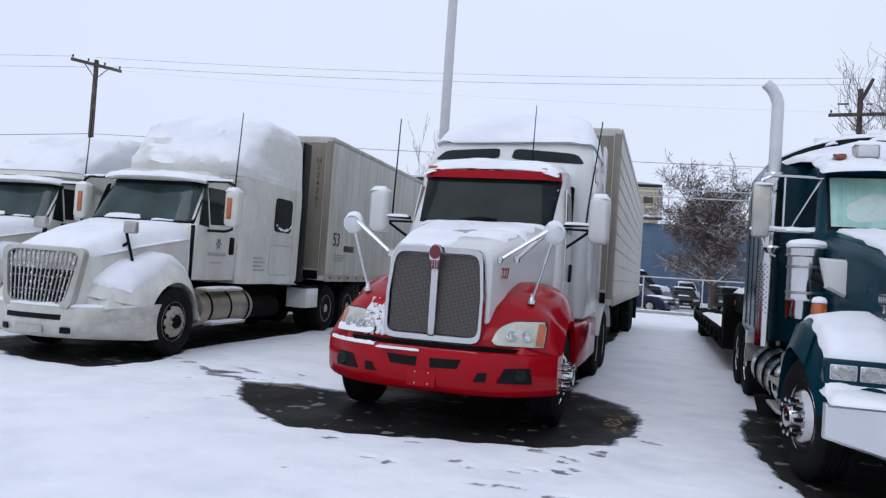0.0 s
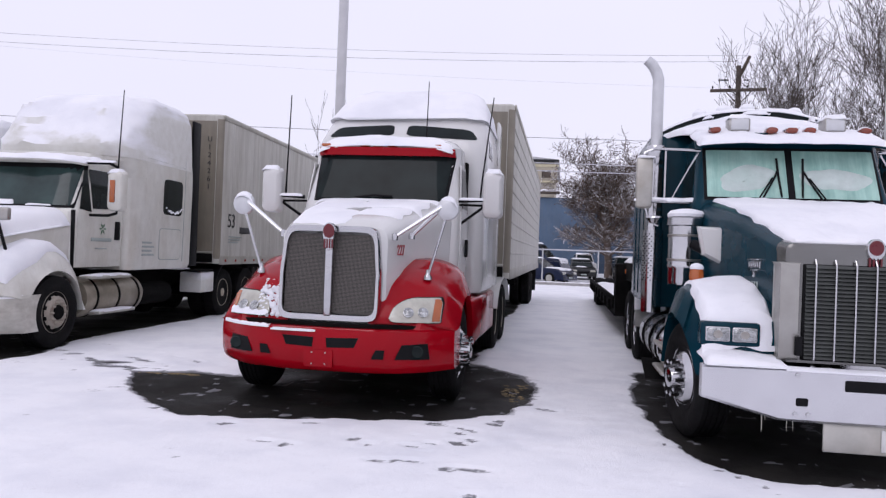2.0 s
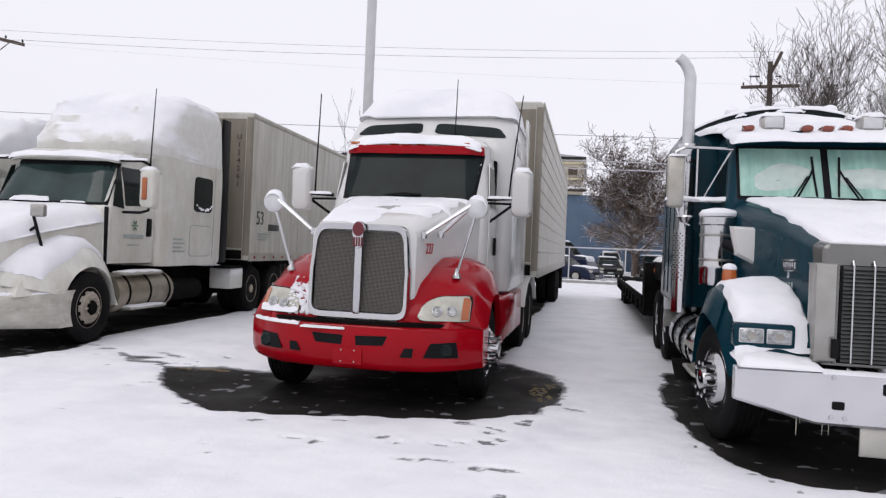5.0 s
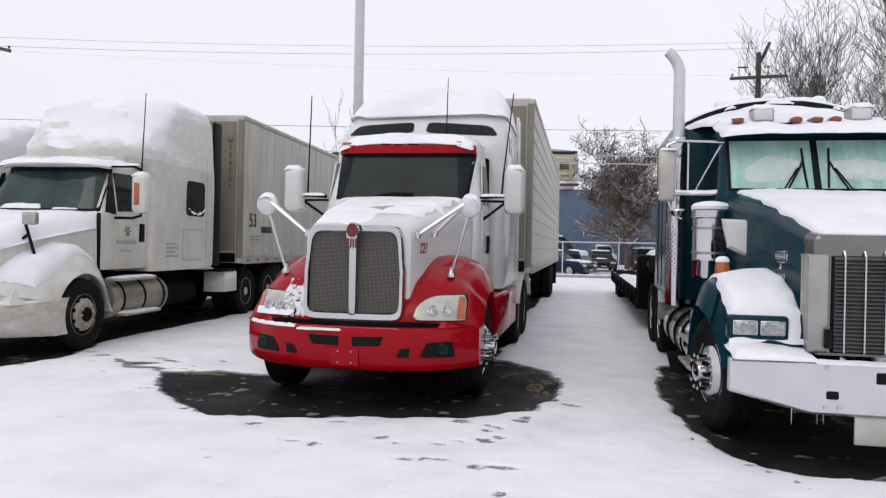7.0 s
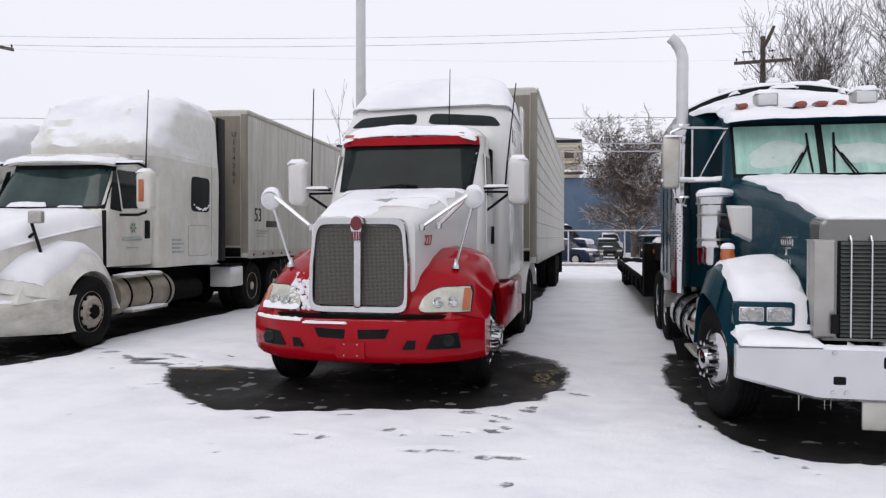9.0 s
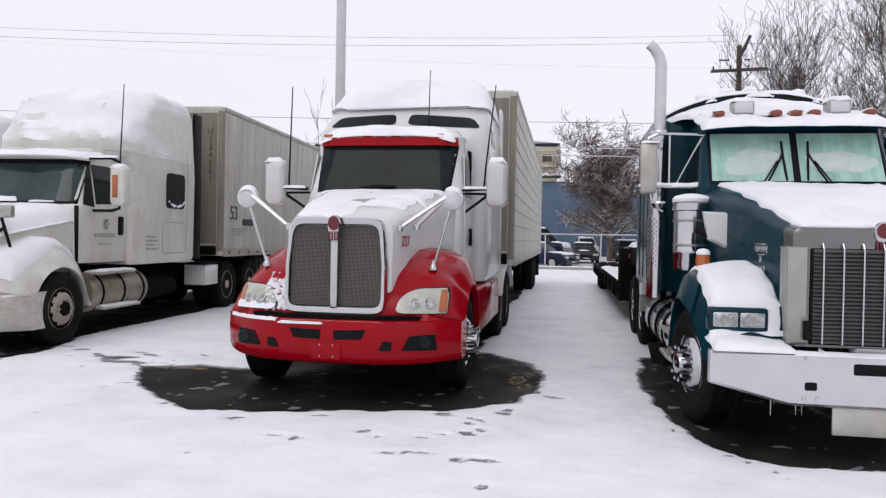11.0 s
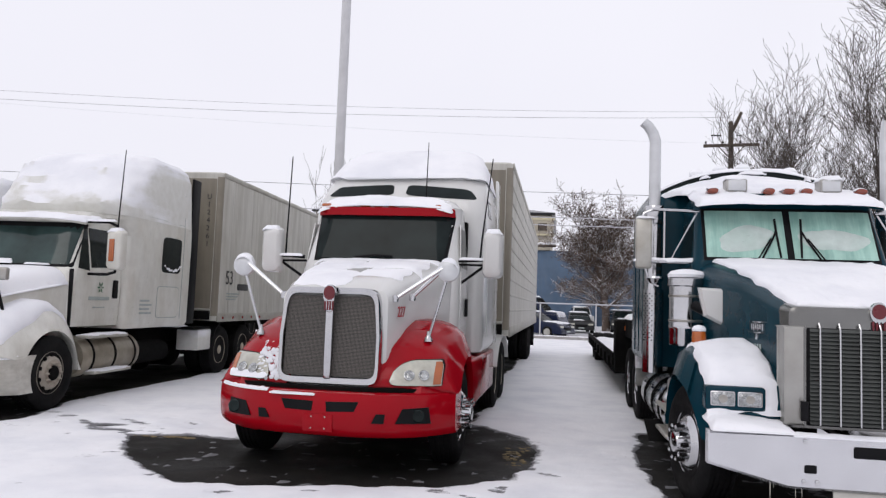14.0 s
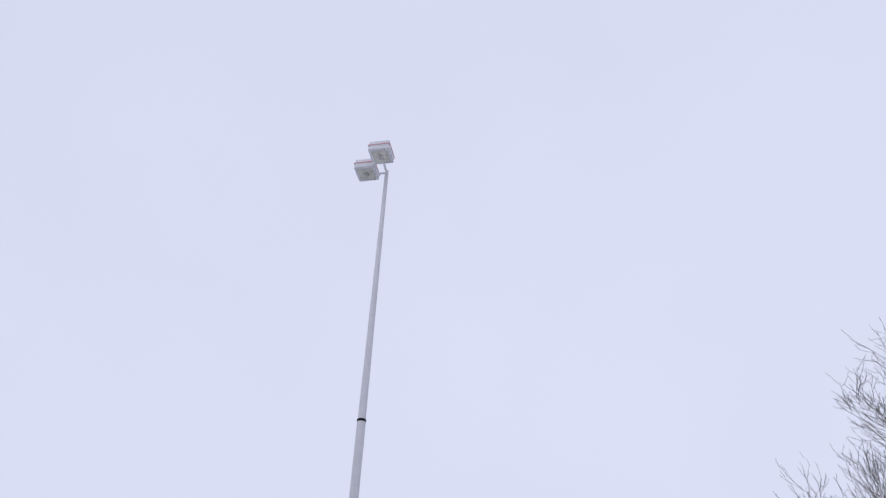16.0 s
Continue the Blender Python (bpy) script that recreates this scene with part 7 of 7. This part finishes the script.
# ---- lamp mast ----
mast = thing("lamp_mast", pose(-5.06, 16.0, 0), "tall pale grey steel mast with two box floodlights", "street lamp")
bm = B()
lathe_z(bm, [(0.20, 0), (0.20, 0.04), (0.115, 0.05), (0.105, 8.70)], n=20)
part("lower_pole", bm, pole_paint, mast)
bm = B()
lathe_z(bm, [(0.112, 8.68), (0.112, 8.74)], n=20)
part("joint_band", bm, plastic_black, mast, "dark joint band")
bm = B()
lathe_z(bm, [(0.098, 8.72), (0.055, 16.55), (0.055, 16.75), (0.01, 16.77)], n=20)
part("upper_pole", bm, pole_paint, mast)
for dx, dy, dz in ((-0.48, 0.12, 0.17), (-0.02, -0.44, 0.06)):
    bm = B()
    tube(bm, [(0, 0, 16.68), (dx * 0.5, dy * 0.5, 16.74), (dx, dy, 16.78 + dz)], 0.035, 8)
    part("bracket", bm, pole_paint, mast)
    bm = B()
    cx, cy, cz = dx * 1.45, dy * 1.45, 16.72 + dz
    stack(bm, [(cz - 0.02, 0.29, -0.30, 0.30, 0.04, 0.04), (cz + 0.0, 0.32, -0.33, 0.33, 0.04, 0.04), (cz + 0.15, 0.32, -0.33, 0.33, 0.04, 0.04), (cz + 0.16, 0.33, -0.34, 0.34, 0.04, 0.04), (cz + 0.20, 0.33, -0.34, 0.34, 0.04, 0.04), (cz + 0.205, 0.315, -0.325, 0.325, 0.04, 0.04), (cz + 0.32, 0.30, -0.31, 0.31, 0.04, 0.04)])
    bmesh.ops.translate(bm, verts=bm.verts, vec=(cx, cy, 0))
    hd = part("floodlight", bm, pole_paint, mast, "square box floodlight")
    bm = B()
    stack(bm, [(cz + 0.160, 0.335, -0.345, 0.345, 0.04, 0.04), (cz + 0.185, 0.335, -0.345, 0.345, 0.04, 0.04)])
    bmesh.ops.translate(bm, verts=bm.verts, vec=(cx, cy, 0))
    part("dark_band", bm, red_lens, hd, "dark red trim line")
    bm = B()
    block(bm, cx - 0.24, cx + 0.24, cy - 0.25, cy + 0.25, cz - 0.035, cz - 0.018, 0.006)
    part("lamp_lens", bm, lens_glass, hd)
    bm = B()
    block(bm, cx - 0.08, cx + 0.08, cy - 0.09, cy + 0.09, cz - 0.042, cz - 0.03, 0.004)
    part("bulb_shade", bm, worn_steel, hd)


# ---- utility poles and wires ----
def utility_pole(x, y, top, arm_a, arm_b, label, stub=None):
    t = thing("utility_pole", pose(x, y, 0), label, "utility pole", "utility poles")
    bm = B()
    tube(bm, [(0, 0, -0.2), (0.02, 0, top * 0.5), (0, 0, top)], [0.17, 0.15, 0.12], 10)
    part("pole", bm, pole_wood, t)
    a, c = Vector(arm_a) - Vector((x, y, 0)), Vector(arm_b) - Vector((x, y, 0))
    d = (c - a).normalized()
    side = d.cross(Vector((0, 0, 1))).normalized()
    bm = B()
    loft(bm, [[p + side * sx_ * 0.06 + Vector((0, 0, sz * 0.075)) + side * 0.16 for sx_, sz in ((-1, -1), (1, -1), (1, 1), (-1, 1))] for p in (a, c)])
    arm = part("crossarm", bm, pole_wood, t, "weathered wooden crossarm", smooth=False)
    for k in (0.04, 0.34, 0.66, 0.96):
        p = a.lerp(c, k) + side * 0.16
        bm = B()
        lathe_z(bm, [(0.02, 0.05), (0.02, 0.12), (0.05, 0.14), (0.055, 0.18), (0.03, 0.20), (0.045, 0.23), (0.01, 0.26)], p.x, p.y, p.z, 8)
        part("insulator", bm, plastic_black, arm)
    mid = a.lerp(c, 0.5)
    for k in (0.25, 0.75):
        p = a.lerp(c, k) + side * 0.16
        bm = B()
        tube(bm, [p, (side.x * 0.12, side.y * 0.12, mid.z - 0.75)], 0.025, 6)
        part("arm_brace", bm, pole_wood, arm)
    return t


rp = utility_pole(8.6, 40.0, 11.75, (7.2, 40.0, 10.42), (9.98, 40.0, 10.50), "dark wooden utility pole with crossarm and leaning top brace")
bm = B()
tube(bm, [(-0.02, 0, 11.1), (0.25, 0, 11.6), (0.52, 0, 12.25)], [0.10, 0.09, 0.08], 8)
part("top_brace", bm, pole_wood, rp)
for k in range(6):
    bm = B()
    lathe_z(bm, [(0.03, 0), (0.07, 0.02), (0.07, 0.06), (0.03, 0.08)], -0.95 + k * 0.13 if k < 4 else 0.3 + (k - 4) * 0.15, -0.1, 10.95, 8)
    part("insulator", bm, plastic_black, rp)
utility_pole(-29.7, 32.0, 11.45, (-30.55, 31.1, 11.25), (-28.85, 32.9, 11.05), "dark wooden utility pole with a short crossarm")


def cable(name, a, c, sag, r, mat_, label):
    a, c = Vector(a), Vector(c)
    pts = [a.lerp(c, i / 24) - Vector((0, 0, sag * 4 * (i / 24) * (1 - i / 24))) for i in range(25)]
    bm = B()
    tube(bm, pts, r, 6)
    return tagged(part(name, bm, mat_), label, "cable", "overhead cables")


cable("overhead_cable", (-28.9, 32.8, 11.3), (8.6, 40.0, 11.98), 0.35, 0.009, wire_mat, "thin dark overhead power cable between poles")
cable("overhead_cable", (-29.7, 32.0, 11.6), (9.1, 40.0, 12.28), 0.35, 0.007, wire_mat, "thin dark overhead power cable between poles")
cable("overhead_cable", (-30.5, 31.2, 10.9), (7.5, 40.0, 10.6), 0.30, 0.004, snowy_wire, "thin pale overhead cable between poles")
cable("overhead_cable", (-30.5, 31.2, 11.45), (-75, 20.0, 11.5), 0.5, 0.008, wire_mat, "thin dark overhead power cable leading away")
cable("overhead_cable", (-28.9, 32.8, 11.3), (-75, 22.0, 11.0), 0.5, 0.008, wire_mat, "thin dark overhead power cable leading away")
cable("overhead_cable", (-29.7, 32.0, 7.5), (8.6, 40.2, 7.75), 0.10, 0.014, wire_mat, "dark overhead phone cable")
cable("overhead_cable", (-29.7, 32.0, 7.5), (-75, 22.0, 6.6), 0.6, 0.018, wire_mat, "dark overhead phone cable leading away")
cable("overhead_cable", (-29.7, 32.2, 6.3), (8.6, 40.2, 6.42), 0.08, 0.026, snowy_wire, "overhead cable coated with snow")
cable("overhead_cable", (-29.7, 32.2, 5.9), (8.6, 40.2, 6.02), 0.08, 0.028, snowy_wire, "overhead cable coated with snow")
cable("overhead_cable", (8.6, 40.0, 11.9), (60, 50.0, 11.9), 0.5, 0.008, wire_mat, "thin dark overhead power cable leading away")
cable("overhead_cable", (8.6, 40.2, 7.75), (60, 50.0, 7.6), 0.5, 0.018, wire_mat, "dark overhead phone cable leading away")


# ---- kerb, fence, street ----
bm = B()
block(bm, -60, 60, 40.3, 40.6, -0.05, 0.16, 0.03)
k_ = tagged(part("kerb", bm, concrete), "low concrete kerb with snow along the top", "kerb", kind="structure")
bm = B()
snow_slab(bm, -60, 60, 40.34, 40.62, lambda x, y: 0.155, 0.06, 0.08, 0.14, 201.0)
part("snow_line", bm, snow, k_, "snow along the kerb")
bm = B()
block(bm, -120, 120, 44.5, 52.5, -0.06, 0.022, 0.01)
slush = material("slush", (0.42, 0.42, 0.44), 0.6, var=0.35, scale=0.5, dirt=(0.20, 0.20, 0.21), dirt_amount=0.7, streak=(0.1, 3, 1))
tagged(part("road", bm, slush, smooth=False), "street covered in grey slush", "road", kind="structure")

fence = thing("fence", pose(0, 41.0, 0), "steel rail fence with snow on its top rail", "fence")
bm = B()
tube(bm, [(-40, 0, 1.93), (0, 0, 1.93), (8.3, 0, 1.96)], 0.035, 8)
part("top_rail", bm, snowy_wire, fence, "snow-coated top rail")
bm = B()
tube(bm, [(-40, 0, 1.3), (8.3, 0, 1.3)], 0.006, 5)
part("wire_strand", bm, wire_mat, fence)
for k in range(17):
    bm = B()
    tube(bm, [(-40.1 + k * 3.0, 0, 0), (-40.1 + k * 3.0, 0, 1.98)], 0.035, 8)
    part("post", bm, pole_paint, fence)

# ---- parked cars across the street ----
def car(m, body_mat, label, length=4.6, h=1.45, w=1.8, bonnet=0.36, snow_seed=0.0, bonnet_snow=True):
    """Nose at y = 0 facing -y, centre line x = 0."""
    t = thing("car", m, label, "car", "parked cars")
    hw = w / 2
    belt = 0.62 * h
    prof = [(0.0, 0.42), (0.06, 0.66), (0.35, belt - 0.04), (length * bonnet * 0.8, belt + 0.03), (length - 0.2, belt + 0.08), (length, 0.6)]
    bm = B()
    ribs(bm, [(y, -hw * (0.90 if i in (0, 5) else 1), hw * (0.90 if i in (0, 5) else 1), 0.24, z, 0.12 if i else 0.05, 0.05) for i, (y, z) in enumerate(prof)], 5)
    body = part("body", bm, body_mat, t)
    GL = [(belt - 0.02, hw * 0.92, length * bonnet * 0.72, length - 0.35, 0.15, 0.15), (h - 0.08, hw * 0.76, length * bonnet * 1.18, length - 0.75, 0.15, 0.15), (h, hw * 0.66, length * bonnet * 1.32, length - 0.95, 0.15, 0.15)]
    cabin = part("cabin", stack(B(), GL, 5), body_mat, t)
    part("windshield", front_pane(GL, [(-hw * 0.82, belt + 0.03), (hw * 0.82, belt + 0.03), (hw * 0.66, h - 0.10), (-hw * 0.66, h - 0.10)], 0.012, 0.012), dark_glass, cabin)
    for s in (-1, 1):
        part("side_window", side_pane(GL, [(length * bonnet * 1.0, belt + 0.04), (length - 0.6, belt + 0.04), (length - 0.9, h - 0.12), (length * bonnet * 1.25, h - 0.12)], s, 0.01, 0.012), dark_glass, cabin)
        bm = B()
        block(bm, *sorted((s * hw * 0.50, s * hw * 0.90)), -0.01 + 0.04, 0.18, 0.56, 0.70, 0.03)
        part("headlight", bm, lens_glass, t)
        for y in (0.85, length - 0.9):
            bm = B()
            lathe_x(bm, [(-0.1, 0.2), (-0.1, 0.31), (-0.07, 0.33), (0.07, 0.33), (0.1, 0.31), (0.1, 0.22), (0.08, 0.2), (0.09, 0.001)], cx=s * (hw - 0.08), cy=y, cz=0.33, n=20)
            ty = part("wheel", bm, rubber, t)
            bm = B()
            lathe_x(bm, [(0, 0.21), (s * 0.02, 0.2), (s * 0.03, 0.06), (s * 0.035, 0.001)], cx=s * (hw + 0.02), cy=y, cz=0.33, n=16)
            part("rim", bm, aluminium, ty)
    bm = B()
    block(bm, -hw * 0.42, hw * 0.42, -0.005, 0.06, 0.46, 0.60, 0.02)
    part("grille", bm, plastic_black, t)
    bm = B()
    block(bm, -0.2, 0.2, -0.03, 0.02, 0.33, 0.43, 0.01)
    part("number_plate", bm, print_grey, t)
    bm = B()
    snow_slab(bm, *((-hw * 0.86, hw * 0.86) if bonnet_snow else (-hw * 0.5, hw * 0.3)), 0.25 if bonnet_snow else 0.8, length * bonnet * 0.75, lambda x, y: float(np.interp(y, [q[0] for q in prof], [q[1] for q in prof])) - 0.05 * (abs(x) / hw) ** 4, 0.06, 0.12, 0.08, snow_seed)
    part("bonnet_snow", bm, snow, t, "snow on the bonnet")
    bm = B()
    snow_slab(bm, -hw * 0.66, hw * 0.66, length * bonnet * 1.25, length - 0.9, lambda x, y: h - 0.01, 0.08, 0.12, 0.08, snow_seed + 3)
    part("roof_snow", bm, snow, t, "snow on the roof")
    return t


car(pose(0.45, 42.2, 0, 0, 0, 62), car_blue, "dark blue car with snow on its bonnet and roof", snow_seed=301)
car(pose(0.35, 46.3, 0, 0, 0, 72), car_blue, "dark blue van with snow on its roof", length=5.0, h=2.35, w=1.95, bonnet=0.30, snow_seed=305)
car(pose(1.45, 52.0, 0, 0, 0, 4), car_grey, "dark grey car with a thin strip of snow facing the street", snow_seed=309, bonnet_snow=False)
car(pose(4.6, 56.5, 0, 0, 0, -6), car_grey, "dark car half hidden behind a tree", h=1.7, snow_seed=311, bonnet_snow=False)
car(pose(2.0, 64.5, 0, 0, 0, 5), white_paint, "pale pickup parked by the blue building", h=1.9, snow_seed=313)
car(pose(-6.8, 48.0, 0, 0, 0, 85), car_grey, "dark car under snow in the parked row", snow_seed=315)

car(pose(5.6, 66.0, 0, 0, 0, 8), car_grey, "dark car parked by the blue building", h=1.7, snow_seed=317)

# ---- the blue building ----
hall = thing("building", pose(-9.5, 74.0, 0), "blue-grey commercial building with a beige sign band and snowy roof", "building")
bm = B()
block(bm, -16, 12.8, 0, 18, -0.2, 7.4, 0.05)
wall = part("wall", bm, blue_wall, hall)
bm = B()
block(bm, -16, 8.4, -0.25, 18, 7.4, 10.9, 0.05)
up = part("upper_wall", bm, beige_wall, hall, "beige upper wall")
bm = B()
block(bm, -8.0, 8.65, -0.55, -0.25, 8.85, 10.55, 0.06)
sb = part("sign_band", bm, beige_wall, hall, "beige sign band with dark lettering bars")
frame_cream = material("frame_cream", (0.55, 0.50, 0.34), 0.6, var=0.1)
for z0, z1 in ((10.35, 10.6), (8.8, 9.0)):
    bm = B()
    block(bm, -8.1, 8.75, -0.62, -0.52, z0, z1, 0.02)
    part("sign_frame", bm, frame_cream, sb)
for k in range(12):
    bm = B()
    block(bm, -7.4 + k * 1.32, -6.5 + k * 1.32, -0.58, -0.54, 9.3, 10.05, 0.02)
    part("lettering_bar", bm, pole_wood, sb)
bm = B()
loft(bm, [[(-16.3, -0.6, 10.9), (8.8, -0.6, 10.9), (8.8, 18.3, 10.9), (-16.3, 18.3, 10.9)], [(-16.3, -0.6, 11.1), (8.8, -0.6, 11.1), (8.8, 18.3, 11.1), (-16.3, 18.3, 11.1)], [(-15, 6, 12.4), (4.2, 6, 12.4), (4.2, 12, 12.4), (-15, 12, 12.4)]])
part("roof", bm, car_grey, hall, "dark hipped roof edge", smooth=False)
bm = B()
snow_slab(bm, 8.5, 12.7, 0.1, 17.8, lambda x, y: 7.4, 0.15, 0.2, 0.3, 401.0)
part("roof_snow", bm, snow, wall, "snow on the low roof")
bm = B()
block(bm, 12.8, 21.5, 2.0, 17, -0.2, 6.8, 0.05)
annex = part("annex_wall", bm, blue_wall, hall, "low blue-grey annex")
bm = B()
snow_slab(bm, 12.8, 21.4, 2.0, 16.8, lambda x, y: 6.8, 0.15, 0.2, 0.4, 403.0)
part("roof_snow", bm, snow, annex, "snow on the annex roof")
sl_ = thing("street_lamp", pose(-2.35, 62.0, 0), "street lamp with a snow-covered arm", "street lamp")
bm = B()
tube(bm, [(0, 0, 0), (0, 0, 6.9)], [0.13, 0.11], 10)
part("pole", bm, pole_wood, sl_)
bm = B()
tube(bm, [(0, -0.13, 4.4), (0, -0.13, 6.5)], 0.14, 10)
part("sleeve", bm, white_paint, sl_, "white sleeve on the pole")
bm = B()
block(bm, -1.2, 1.9, -0.25, 0.25, 6.75, 6.95, 0.06)
ca = part("arm", bm, pole_wood, sl_)
bm = B()
snow_slab(bm, -1.2, 1.9, -0.25, 0.25, lambda x, y: 6.94, 0.22, 0.1, 0.1, 402.0)
part("snow_cover", bm, snow, ca, "snow on the arm")
